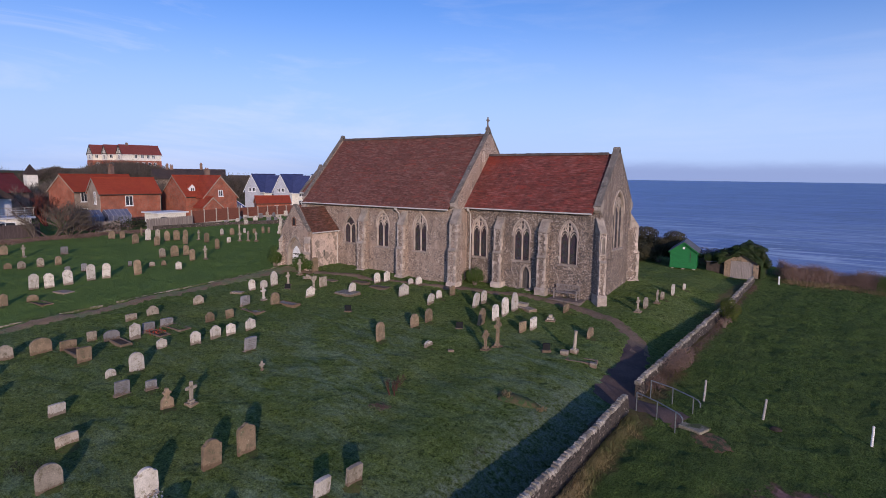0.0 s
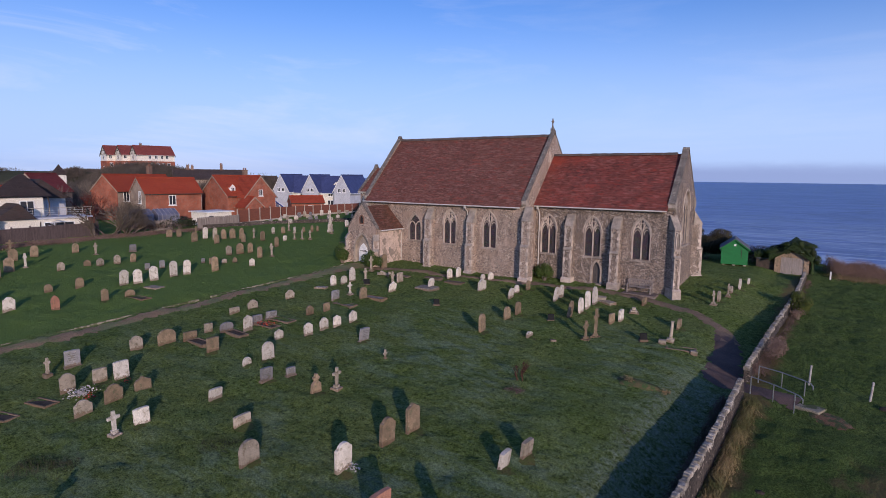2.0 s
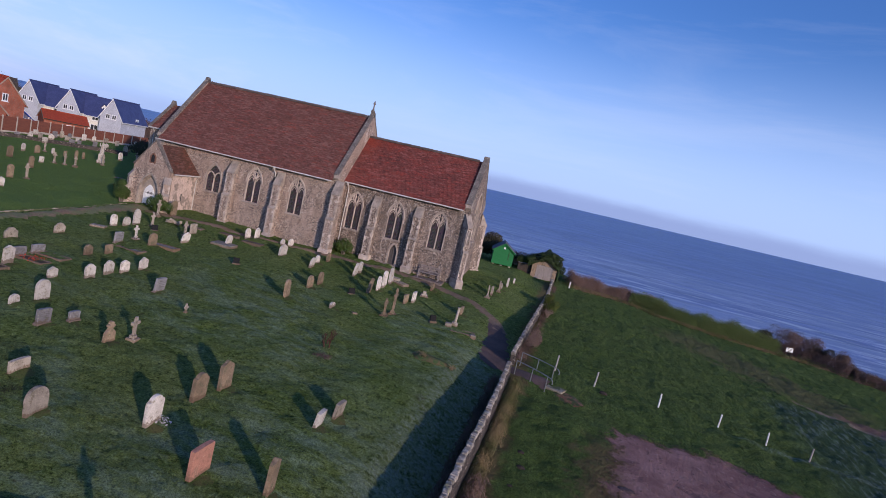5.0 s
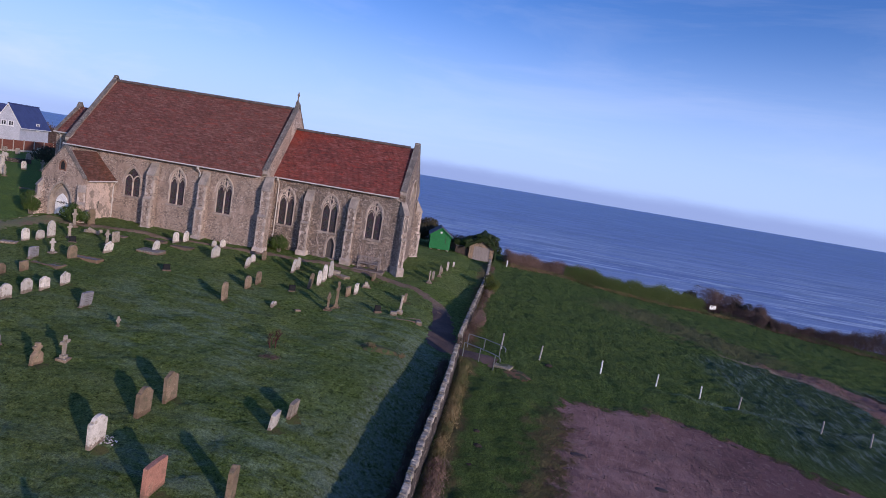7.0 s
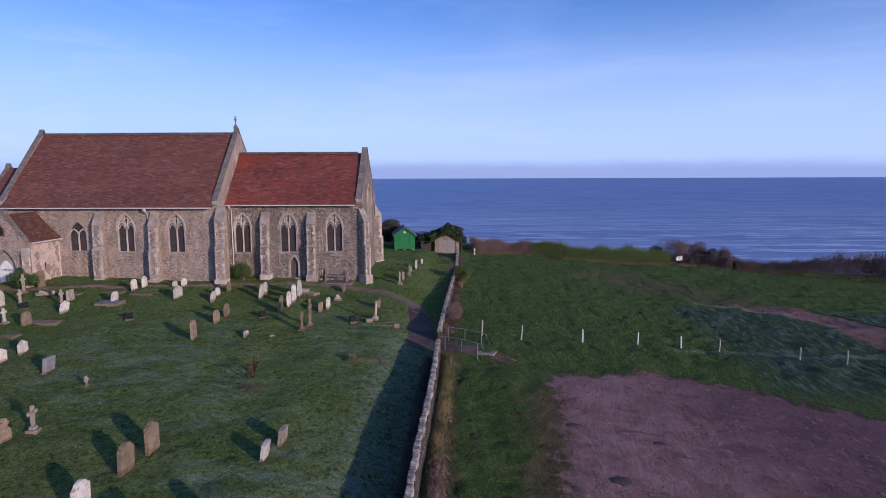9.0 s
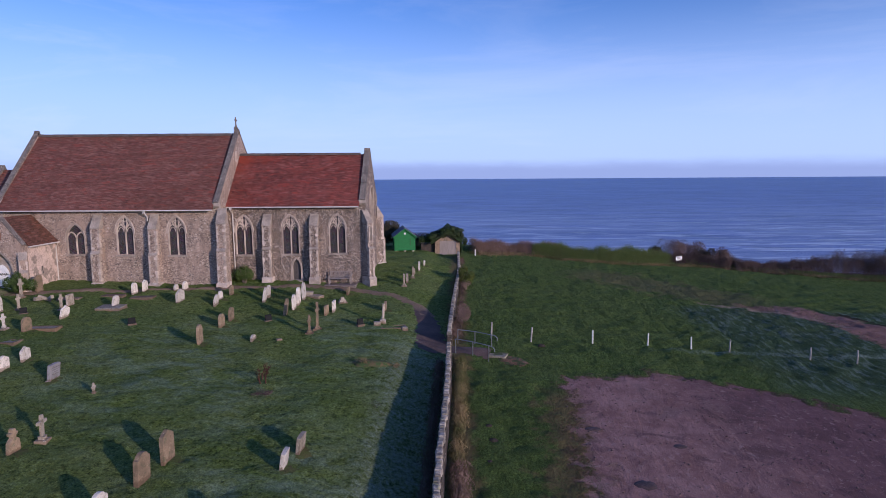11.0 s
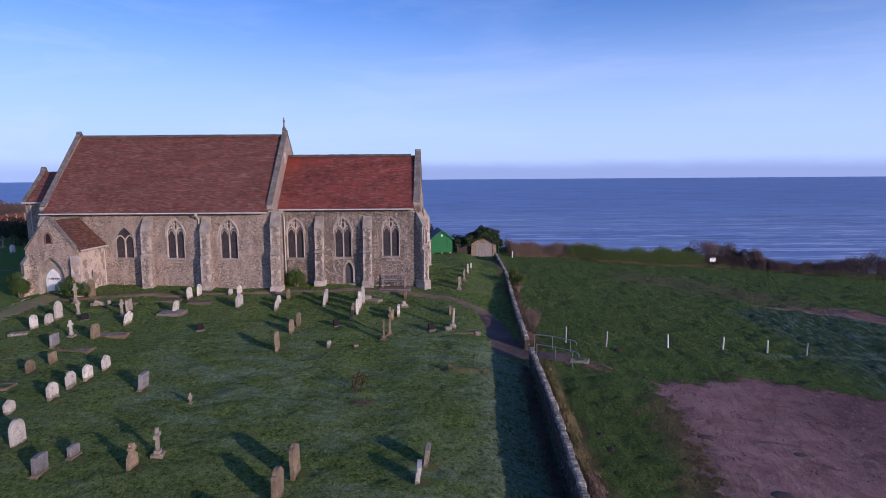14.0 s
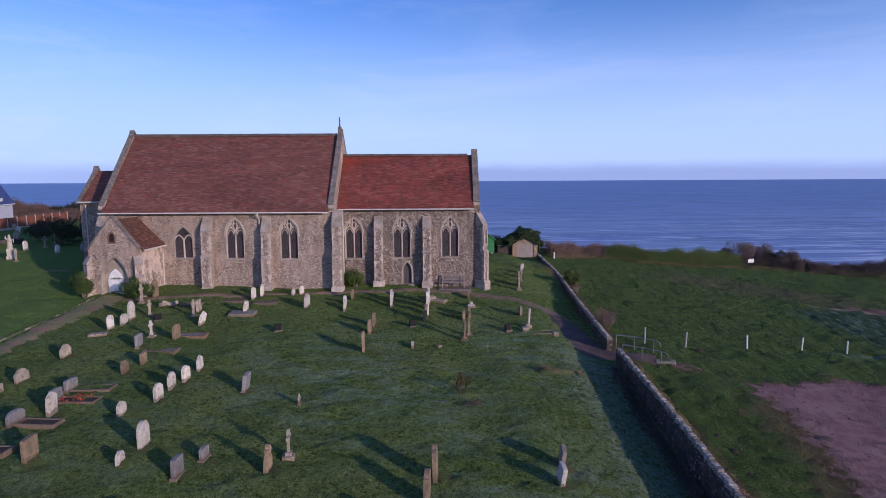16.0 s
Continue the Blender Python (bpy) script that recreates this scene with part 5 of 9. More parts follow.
headstone(-53.24, 20.77, 1.25, 0.61, "round", "white", -6, 2)
headstone(-55.23, 12.86, 0.81, 0.59, "round", "brown", -3, 0)
headstone(-55.68, 10.84, 0.61, 0.56, "round", "brown", 0, -1)
headstone(-50.57, 9.32, 1.03, 0.51, "gothic", "red", -1, 3)
headstone(-50.10, 12.40, 0.92, 0.48, "ogee", "brown", 2, -1)
headstone(-49.87, 14.09, 0.52, 0.72, "round", "brown", -1, 3)
headstone(-52.56, 23.13, 1.29, 0.61, "round", "brown", -6, -1)
headstone(-55.04, 24.36, 0.65, 0.38, "flat", "brown", 4, 1)
headstone(-56.01, 24.14, 0.49, 0.31, "flat", "grey", 2, -1)
headstone(-54.58, 25.47, 0.44, 0.51, "round", "pale", -3, -2)
headstone(-54.29, 26.43, 0.50, 0.43, "gothic", "brown", -1, -2)
headstone(-51.48, 26.29, 0.80, 0.52, "ogee", "white", -3, 3)
headstone(-57.95, 28.32, 0.94, 0.61, "ogee", "pale", -3, -1)
headstone(-57.65, 29.43, 1.07, 0.76, "round", "brown", -1, -1)
headstone(-57.38, 30.52, 1.02, 0.55, "round", "brown", 0, 0)
headstone(-54.29, 29.35, 1.15, 0.51, "round", "brown", -3, 1)
headstone(-71.97, 29.90, 0.94, 0.72, "round", "brown", 6, 2)
headstone(-71.61, 30.94, 0.95, 0.55, "ogee", "brown", -3, -1)
headstone(-67.52, 30.41, 1.05, 0.72, "round", "brown", 6, -1)
headstone(-68.10, 32.16, 1.41, 0.59, "round", "white", 2, 0)
headstone(-66.98, 32.70, 1.40, 0.49, "ogee", "pale", -6, 0)
headstone(-64.50, 31.28, 1.03, 0.58, "round", "brown", 2, -1)
headstone(-66.63, 33.64, 1.21, 0.64, "gothic", "brown", -3, 0)
headstone(-66.26, 34.60, 1.22, 0.70, "round", "brown", -6, 0)
headstone(-65.16, 35.08, 1.35, 0.55, "gothic", "brown", 0, 3)
headstone(-62.72, 36.23, 1.08, 0.60, "round", "brown", 4, 1)
headstone(-63.03, 33.77, 1.05, 0.50, "round", "brown", -6, 1)
headstone(-65.97, 40.38, 0.80, 0.42, "round", "white", 6, 2)
headstone(-65.00, 41.20, 0.87, 0.55, "round", "brown", 0, -2)
headstone(-64.59, 42.74, 0.73, 0.30, "round", "white", 0, 0)
headstone(-58.24, 34.67, 1.08, 0.47, "round", "brown", -1, 0)
headstone(-60.17, 37.42, 0.67, 0.45, "flat", "white", 2, 2)
headstone(-63.53, 44.74, 0.82, 0.34, "gothic", "brown", 0, -1)
headstone(-63.30, 45.49, 0.67, 0.30, "round", "brown", 2, 0)
headstone(-64.04, 43.77, 0.59, 0.37, "flat", "brown", 6, -1)
headstone(-39.30, 5.70, 0.89, 0.74, "flat", "grey", -6, 0)
headstone(-36.33, 4.24, 0.89, 0.67, "shoulder", "pale", -6, 2)
headstone(-36.15, 5.66, 0.70, 0.66, "flat", "pale", 0, 3)
headstone(-35.59, 6.47, 0.94, 0.73, "flat", "white", 2, -2)
headstone(-33.35, 4.99, 0.86, 0.82, "shoulder", "brown", 4, 3)
headstone(-33.31, 6.36, 0.76, 0.79, "ogee", "brown", 2, 0)
headstone(-33.17, 3.58, 0.69, 0.74, "shoulder", "pale", 2, 1)
headstone(-30.17, 4.66, 0.75, 0.66, "flat", "white", -1, -2)
headstone(-38.97, 8.97, 0.79, 0.72, "shoulder", "pale", 2, -2)
headstone(-38.42, 10.49, 0.88, 1.11, "round", "brown", 6, -1)
headstone(-38.02, 11.73, 0.49, 0.90, "flat", "brown", 4, -1)
headstone(-38.29, 13.14, 0.58, 0.53, "flat", "pale", -6, 3)
headstone(-37.58, 13.96, 0.58, 0.89, "round", "grey", -3, 3)
headstone(-35.20, 11.42, 0.83, 0.73, "flat", "brown", 2, 0)
headstone(-31.54, 12.45, 1.09, 0.75, "round", "white", 4, 0)
headstone(-31.79, 11.23, 0.52, 0.5, "round", "white", 4, 0)
headstone(-29.46, 10.67, 0.70, 0.68, "flat", "grey", -1, 0)
headstone(-28.98, 11.85, 0.46, 0.52, "flat", "grey", -6, 1)
headstone(-36.76, 14.96, 0.95, 0.65, "ogee", "white", 6, 3)
headstone(-37.33, 16.10, 0.57, 0.75, "flat", "grey", -1, 0)
headstone(-37.45, 17.35, 0.51, 0.83, "flat", "grey", -1, 0)
headstone(-40.06, 17.83, 0.73, 0.76, "shoulder", "pale", -6, 0)
headstone(-40.29, 16.48, 0.44, 0.73, "flat", "pale", -6, -1)
headstone(-33.82, 15.04, 0.62, 0.60, "ogee", "white", 0, 1)
headstone(-29.81, 7.98, 0.50, 0.70, "flat", "white", 4, 4)
headstone(-26.53, 7.11, 0.52, 0.84, "flat", "pale", 0, 2)
headstone(-23.81, 5.45, 0.97, 0.86, "round", "pale", 4, -2)
headstone(-40.25, 21.33, 0.69, 0.77, "shoulder", "pale", 0, 2)
headstone(-40.62, 26.28, 0.87, 0.55, "round", "white", 0, 0)
headstone(-40.27, 27.14, 0.72, 0.60, "round", "white", -3, 3)
headstone(-40.39, 28.29, 1.26, 0.59, "gothic", "white", -6, 2)
headstone(-35.87, 24.79, 0.95, 0.68, "round", "brown", -3, 2)
headstone(-37.30, 23.24, 0.76, 0.8, "flat", "grey", 6, 0)
headstone(-35.89, 20.99, 0.55, 0.58, "flat", "brown", 2, -1)
headstone(-36.16, 19.65, 0.6, 0.62, "shoulder", "brown", 6, -2)
headstone(-33.03, 16.70, 0.76, 0.61, "shoulder", "white", -6, 1)
headstone(-33.05, 18.06, 0.75, 0.69, "shoulder", "white", 4, 0)
headstone(-32.73, 18.91, 0.76, 0.57, "ogee", "white", -6, -1)
headstone(-32.61, 20.29, 0.78, 0.74, "ogee", "white", 6, 1)
headstone(-29.47, 17.94, 0.86, 0.75, "flat", "grey", 0, 7)
headstone(-26.41, 11.24, 0.98, 0.66, "cross", "brown", 0, 3)
headstone(-24.60, 23.89, 1.22, 0.72, "round", "brown", 6, 0)
headstone(-41.45, 33.72, 1.37, 0.66, "round", "brown", -3, -2)
headstone(-36.90, 30.52, 0.87, 0.81, "flat", "pale", 6, -2)
headstone(-35.70, 28.02, 0.81, 0.79, "ogee", "white", -1, 14)
headstone(-33.74, 30.67, 0.87, 0.67, "round", "white", 0, 8)
headstone(-34.31, 34.31, 0.89, 0.63, "round", "white", -3, -1)
headstone(-33.92, 35.12, 0.94, 0.72, "ogee", "white", 6, 1)
headstone(-29.87, 32.51, 1.03, 1.00, "ogee", "white", -3, 2)
headstone(-31.61, 35.54, 0.55, 0.55, "round", "white", -1, 0)
headstone(-31.05, 35.95, 0.70, 0.64, "shoulder", "white", -6, -1)
headstone(-27.11, 32.36, 0.74, 0.72, "round", "white", 2, 9)
headstone(-27.28, 33.70, 0.65, 0.58, "round", "white", -3, -2)
headstone(-26.93, 35.01, 0.79, 0.55, "round", "brown", -1, 0)
headstone(-24.66, 27.33, 0.86, 0.72, "round", "brown", 0, -1)
headstone(-24.56, 28.76, 0.91, 0.68, "round", "brown", 2, 1)
headstone(-21.79, 25.07, 0.31, 0.71, "gothic", "white", -1, -1)
headstone(-23.84, 33.57, 1.08, 0.72, "round", "white", 4, 8)
headstone(-23.95, 34.94, 0.90, 0.66, "round", "white", 2, 2)
headstone(-21.28, 30.23, 1.25, 0.72, "gothic", "brown", 6, 9)
headstone(-21.06, 31.80, 1.10, 0.72, "round", "white", 2, 0)
headstone(-21.10, 33.24, 1.27, 0.72, "round", "white", 0, 0)
headstone(-21.01, 34.50, 1.34, 0.72, "gothic", "white", 2, -1)
headstone(-18.48, 30.94, 0.63, 0.66, "flat", "brown", -6, 0)
headstone(-18.08, 31.67, 0.79, 0.72, "flat", "white", -1, 1)
headstone(-17.90, 36.50, 0.56, 0.69, "round", "brown", -3, 2)
headstone(-14.37, 32.18, 0.72, 0.8, "round", "brown", 2, 3)
headstone(-13.38, 40.46, 0.78, 0.72, "round", "pale", 0, -1)
headstone(-12.97, 43.29, 0.55, 0.42, "round", "pale", -6, 0)
headstone(-12.58, 44.76, 0.88, 0.43, "shoulder", "white", 0, 1)
headstone(-12.18, 46.66, 0.57, 0.33, "round", "white", -1, 1)
headstone(-20.54, 9.71, 1.08, 0.74, "shoulder", "brown", -4, 1)
headstone(-20.26, 11.07, 1.24, 0.76, "ogee", "brown", -3, -2)
headstone(-20.63, 7.29, 1.10, 0.77, "shoulder", "white", -1, 3)
headstone(-15.75, 10.88, 0.72, 0.68, "flat", "white", 1, 9)
headstone(-15.45, 12.19, 0.70, 0.68, "flat", "pale", -5, 8)
cross_stone(-66.76, 19.30, 1.24, 0.38, "plain", "pale", 6)
cross_stone(-65.52, 12.81, 1.31, 0.30, "plain", "white", -6)
cross_stone(-53.85, 30.51, 1.39, 0.43, "plain", "pale", 0)
cross_stone(-71.90, 33.33, 1.05, 0.33, "plain", "brown", 0)
cross_stone(-64.47, 36.30, 1.23, 0.37, "plain", "pale", 4)
cross_stone(-65.94, 42.92, 1.04, 0.30, "plain", "pale", 6)
cross_stone(-60.22, 38.94, 1.16, 0.50, "plain", "pale", 6)
cross_stone(-59.82, 39.80, 1.16, 0.31, "plain", "pale", 0)
cross_stone(-59.08, 40.39, 1.10, 0.40, "plain", "pale", 2)
cross_stone(-59.75, 44.62, 1.23, 0.34, "plain", "pale", 0)
cross_stone(-39.08, 4.42, 0.94, 0.30, "plain", "pale", 6)
cross_stone(-30.17, 3.50, 1.08, 0.54, "plain", "white", 6)
cross_stone(-37.45, 25.00, 1.03, 0.48, "plain", "white", 0)
cross_stone(-26.56, 16.59, 0.54, 0.32, "plain", "pale", 0)
cross_stone(-25.87, 12.10, 1.12, 0.59, "plain", "pale", 6)
cross_stone(-39.59, 29.10, 1.13, 0.41, "plain", "pale", -3)
cross_stone(-41.68, 32.13, 1.44, 0.57, "plain", "pale", 4)
cross_stone(-36.82, 29.42, 1.19, 0.39, "plain", "pale", -6)
cross_stone(-18.60, 26.50, 1.25, 0.72, "ringed", "brown", 2)
cross_stone(-18.30, 27.35, 1.87, 0.72, "ringed", "brown", 4)
cross_stone(-13.52, 39.09, 1.11, 0.66, "plain", "pale", 0)
cross_stone(-12.99, 41.93, 1.06, 0.51, "plain", "pale", 0)

headstone(-17.5, 5.75, 1.05, 1.0, "flat", "red", -2, 2)
headstone(-15.2, 6.3, 1.25, 0.55, "ogee", "brown", 5, 3)
cross_stone(-26.1, -0.9, 1.05, 0.75, "plain", "ledger", 6)
cross_stone(-17.7, 1.9, 1.25, 0.6, "plain", "brown", 3)

# modern graves in the newer ground beyond the low back wall
rng = random.Random(11)
for row in range(5):
    for i in range(10):
        x = -71.5 - row * 3.1 + i * -0.35 + rng.uniform(-0.4, 0.4)
        y = 46.0 + i * 2.15 + row * 0.4 + rng.uniform(-0.5, 0.5)
        if rng.random() < 0.8:
            headstone(x, y, rng.uniform(0.6, 0.95), rng.uniform(0.5, 0.75), rng.choice(["round", "flat", "ogee", "flat"]), rng.choice(["white", "grey", "grey", "pale", "grey"]), rng.uniform(-8, 8), 0)
for x, y, h, tone in ((-57.2, 50.6, 0.9, "grey"), (-58.9, 49.2, 0.85, "white"), (-55.0, 52.6, 0.9, "grey")):
    headstone(x, y, h, 0.62, "round", tone, 3, 0)
cross_stone(-55.7, 51.2, 1.1, 0.6, "plain", "pale", 2)

# ---- other memorials ----
GRAVEL = plain("grave_chippings", (0.17, 0.155, 0.145), (0.25, 0.23, 0.21), 8.0, 60.0, 0.9, 0.8, 0.03)
SOIL = plain("turned_soil", (0.05, 0.037, 0.028), (0.08, 0.058, 0.042), 3.0, 30.0, 0.95, 0.9, 0.04)
BLACK_STONE = plain("polished_black", (0.008, 0.008, 0.009), (0.014, 0.014, 0.014), 4.0, 60.0, 0.85, 0.05, 0.002)


def kerbed_plot(x, y, length, w, tone, turn=0, fill=GRAVEL, label="stone kerbed grave plot filled with chippings"):
    ob = thing("grave_plot", (0, 0, 0), label, "grave plot")
    for x0, x1, y0, y1 in ((0, length, -w / 2, -w / 2 + 0.11), (0, length, w / 2 - 0.11, w / 2), (length - 0.11, length, -w / 2 + 0.11, w / 2 - 0.11), (0, 0.11, -w / 2 + 0.11, w / 2 - 0.11)):
        b = bmesh.new()
        box(b, x0, x1, y0, y1, -0.2, 0.07)
        part("kerb", soft_edges(b, 0.02), STONE[tone], ob)
    b = bmesh.new()
    box(b, 0.11, length - 0.11, -w / 2 + 0.11, w / 2 - 0.11, -0.2, 0.035)
    part("infill", b, fill, ob)
    return set_down(ob, x, y, turn, 0, 0, -0.03)


def slab(x, y, length, w, hgt, tone, turn=0, lean=0, label="weathered flat ledger stone lying in the grass", name="ledger_stone"):
    b = bmesh.new()
    box(b, -length / 2, length / 2, -w / 2, w / 2, -0.25, hgt)
    ob = part(name, soft_edges(b, 0.025), STONE[tone])
    tagged(ob, label, "ledger stone")
    return set_down(ob, x, y, turn, lean, random.uniform(-2, 2))


kerbed_plot(-37.5, 14.1, 1.7, 0.7, "ledger", -4, SOIL)
kerbed_plot(-37.5, 17.5, 1.9, 0.85, "ledger", 2, GRASS)
kerbed_plot(-37.3, 16.2, 1.8, 0.75, "ledger", 0, SOIL, "stone kerbed grave plot planted with red flowers")
kerbed_plot(-36.8, 22.9, 1.9, 0.8, "ledger", -3)
kerbed_plot(-36.3, 25.5, 1.9, 0.8, "brown", 3)
kerbed_plot(-37.9, 11.8, 1.7, 0.75, "ledger", -2, SOIL, "stone kerbed grave plot of bare soil")
kerbed_plot(-36.6, 1.2, 1.4, 0.75, "brown", 14, SOIL, "brown kerbed grave plot of dark soil")
kerbed_plot(-36.6, 2.8, 1.4, 0.75, "brown", 14, SOIL, "brown kerbed grave plot of dark soil")
kerbed_plot(-49.9, 14.2, 2.0, 0.8, "brown", 5, SOIL, "sunken kerbed grave plot of bare soil")
kerbed_plot(-14.2, 28.3, 1.7, 0.8, "ledger", 8, GRASS, "low stone kerb round a grassed grave")
plot = kerbed_plot(-21.6, 1.2, 2.2, 1.25, "white", 6, GRAVEL, "broad pale stone kerbed grave with chippings")
plot.matrix_basis = plot.matrix_basis @ Matrix.Diagonal((1, 1, 2.2, 1))
for u in (0.06, 2.14):
    for v in (-0.565, 0.565):
        b = bmesh.new()
        box(b, u - 0.1, u + 0.1, v - 0.1, v + 0.1, -0.1, 0.1)
        part("corner_block", soft_edges(b, 0.02), STONE["white"]).parent = plot
slab(-33.75, 30.2, 1.7, 1.2, 0.2, "ledger", 4, 0, "broad weathered chest tomb slab on the grass", "tomb_slab")
slab(-33.1, 33.3, 1.7, 0.85, 0.1, "ledger", 6)
slab(-40.6, 24.9, 1.0, 0.6, 0.15, "pale", 20)
slab(-51.0, 16.6, 1.4, 0.9, 0.05, "white", 10)
slab(-20.4, 35.2, 1.5, 0.7, 0.16, "pale", -25)
slab(-20.9, 35.5, 0.7, 0.6, 0.34, "pale", 10, 4, "broken pale stone block beside a slab", "stone_block")
slab(-38.2, 32.4, 1.6, 0.7, 0.05, "ledger", 5)
slab(-35.6, 33.6, 1.7, 0.65, 0.05, "ledger", 3)
slab(-14.5, 28.6, 0.45, 0.35, 0.3, "pale", 12, 0, "small pale stone block at a grave's head", "stone_block")
slab(-12.6, 28.2, 0.4, 0.35, 0.22, "ledger", 20, 5, "small pale stone block at a kerb's end", "stone_block")
slab(-20.2, 25.2, 0.35, 0.25, 0.06, "pale", 40, 3, "small pale fragment of stone in the grass", "stone_block")

# heaped pieces of a fallen cross
heap = thing("fallen_cross", (0, 0, 0), "fallen pale stone cross broken on its base", "grave cross")
for dx, dy, l, a, r in ((0, 0, 0.9, 30, 25), (0.35, 0.2, 0.7, -40, -20), (-0.3, -0.25, 0.6, 80, 8)):
    b = bmesh.new()
    box(b, -l / 2, l / 2, -0.11, 0.11, -0.1, 0.14, pose(dx, dy, 0.22, 0, r, a))
    part("broken_piece", soft_edges(b, 0.02), STONE["pale"], heap)
set_down(heap, -39.4, 31.4, 0)

# broken column, tall and thin, with its square foot
col = thing("memorial_column", (0, 0, 0), "slim pale broken memorial column on a square foot", "memorial")
b = bmesh.new()
tube(b, [(0, 0, 0.2), (0, 0, 0.3), (0.01, 0, 1.2), (0.01, 0, 1.35)], [0.16, 0.105, 0.085, 0.11], 10)
part("shaft", b, STONE["pale"], col)
b = bmesh.new()
box(b, -0.22, 0.22, -0.22, 0.22, -0.2, 0.24)
part("foot", soft_edges(b, 0.03), STONE["pale"], col)
set_down(col, -14.2, 29.3, 5, 3)

# low pedestal
ped = thing("grave_pedestal", (0, 0, 0), "low stepped pale stone pedestal in the grass", "memorial")
for q, z0, z1 in ((0.42, -0.2, 0.12), (0.3, 0.12, 0.26), (0.16, 0.26, 0.46)):
    b = bmesh.new()
    box(b, -q * 0.8, q * 0.8, -q * 0.8, q * 0.8, z0, z1)
    part("step", soft_edges(b, 0.02), STONE["pale"], ped)
set_down(ped, -17.85, 33.8, 20)

# black polished vases on pale bases
for x, y in ((-30.45, 26.95), (-22.0, 28.75), (-15.65, 28.6), (-38.6, 28.2)):
    v = thing("memorial_vase", (0, 0, 0), "small black memorial tablet on a dark base", "memorial", "black tablets")
    b = bmesh.new()
    prism(b, [(-0.08, 0.08), (0.10, 0.08), (0.02, 0.46), (-0.10, 0.46)], "y", -0.22, 0.22)
    part("tablet", soft_edges(b, 0.015), BLACK_STONE, v)
    b = bmesh.new()
    box(b, -0.15, 0.18, -0.27, 0.27, -0.15, 0.09)
    part("base", soft_edges(b, 0.02), STONE["ledger"], v)
    set_down(v, x, y, -55)

# white figure on a pedestal far across the yard: a plain draped shape
b = bmesh.new()
prism(b, [(-0.34, -0.34), (0.34, -0.34), (0.34, 0.34), (-0.34, 0.34)], "z", -0.3, 0.35)
prism(b, [(-0.26, -0.26), (0.26, -0.26), (0.26, 0.26), (-0.26, 0.26)], "z", 0.35, 1.05)
tube(b, [(0, 0, 1.05), (0, 0, 1.5), (0, 0, 1.95), (0, 0, 2.15), (0, 0, 2.22), (0, 0, 2.38)], [0.24, 0.20, 0.17, 0.10, 0.11, 0.06], 10)
tube(b, [(-0.12, 0, 1.85), (-0.3, 0.02, 2.05), (-0.27, 0.02, 2.3)], [0.06, 0.07, 0.03], 6)
tube(b, [(0.12, 0, 1.85), (0.3, 0.02, 1.95), (0.3, 0.02, 1.6)], [0.06, 0.06, 0.03], 6)
angel = tagged(part("memorial_statue", b, STONE["white"], smooth=False), "white draped stone memorial statue on a square pedestal", "statue")
set_down(angel, -60.8, 45.4, 30)

# old stones in the yard's far western corner
for x, y, h, w, shape, tone, turn, lean in ((-74.2, 12.5, 1.2, 0.85, "round", "brown", 3, 1), (-70.2, 10.9, 1.3, 0.80, "round", "brown", -2, -2), (-70.0, 11.95, 1.15, 0.75, "round", "brown", 4, 2), (-69.5, 13.2, 1.1, 0.75, "round", "brown", -5, 1), (-64.9, 11.35, 1.25, 0.75, "shoulder", "brown", 2, -3), (-63.2, 9.8, 1.15, 0.80, "round", "brown", 6, 2), (-59.6, 5.6, 1.2, 0.95, "shoulder", "white", -3, 1), (-55.7, 5.6, 1.05, 0.80, "round", "white", 2, -1), (-55.8, 7.3, 0.85, 0.62, "flat", "grey", -4, 2), (-52.8, 7.3, 0.95, 0.72, "shoulder", "white", 3, 1), (-36.6, -0.7, 0.85, 0.80, "flat", "pale", 16, 6)):
    headstone(x, y, h, w, shape, tone, turn, lean)
cross_stone(-74.0, 14.5, 1.2, 0.7, "plain", "brown", 4)
cross_stone(-65.1, 9.85, 1.45, 0.75, "plain", "pale", 5)
for x, y, h, w, shape, tone, turn, lean in ((-63.6, 51.3, 0.95, 0.65, "round", "white", 4, -3), (-71.2, 60.3, 1.0, 0.7, "shoulder", "pale", 3, 2), (-72.6, 62.4, 0.9, 0.65, "round", "brown", -4, 1), (-76.2, 67.6, 1.0, 0.7, "round", "white", 2, -2), (-80.0, 72.0, 0.95, 0.7, "flat", "pale", 5, 1)):
    headstone(x, y, h, w, shape, tone, turn, lean)
cross_stone(-62.6, 52.8, 1.3, 0.7, "plain", "pale", 4)
cross_stone(-62.9, 54.8, 1.4, 0.75, "plain", "pale", 4)
kerbed_plot(-54.6, 41.2, 1.8, 0.75, "pale", 6)

MOUND = (-13.5, 21.6)
WET = ((-2.76, 16.18, 0.42, 0.26), (-1.68, 11.88, 0.5, 0.34), (0.81, 14.92, 0.4, 0.24))


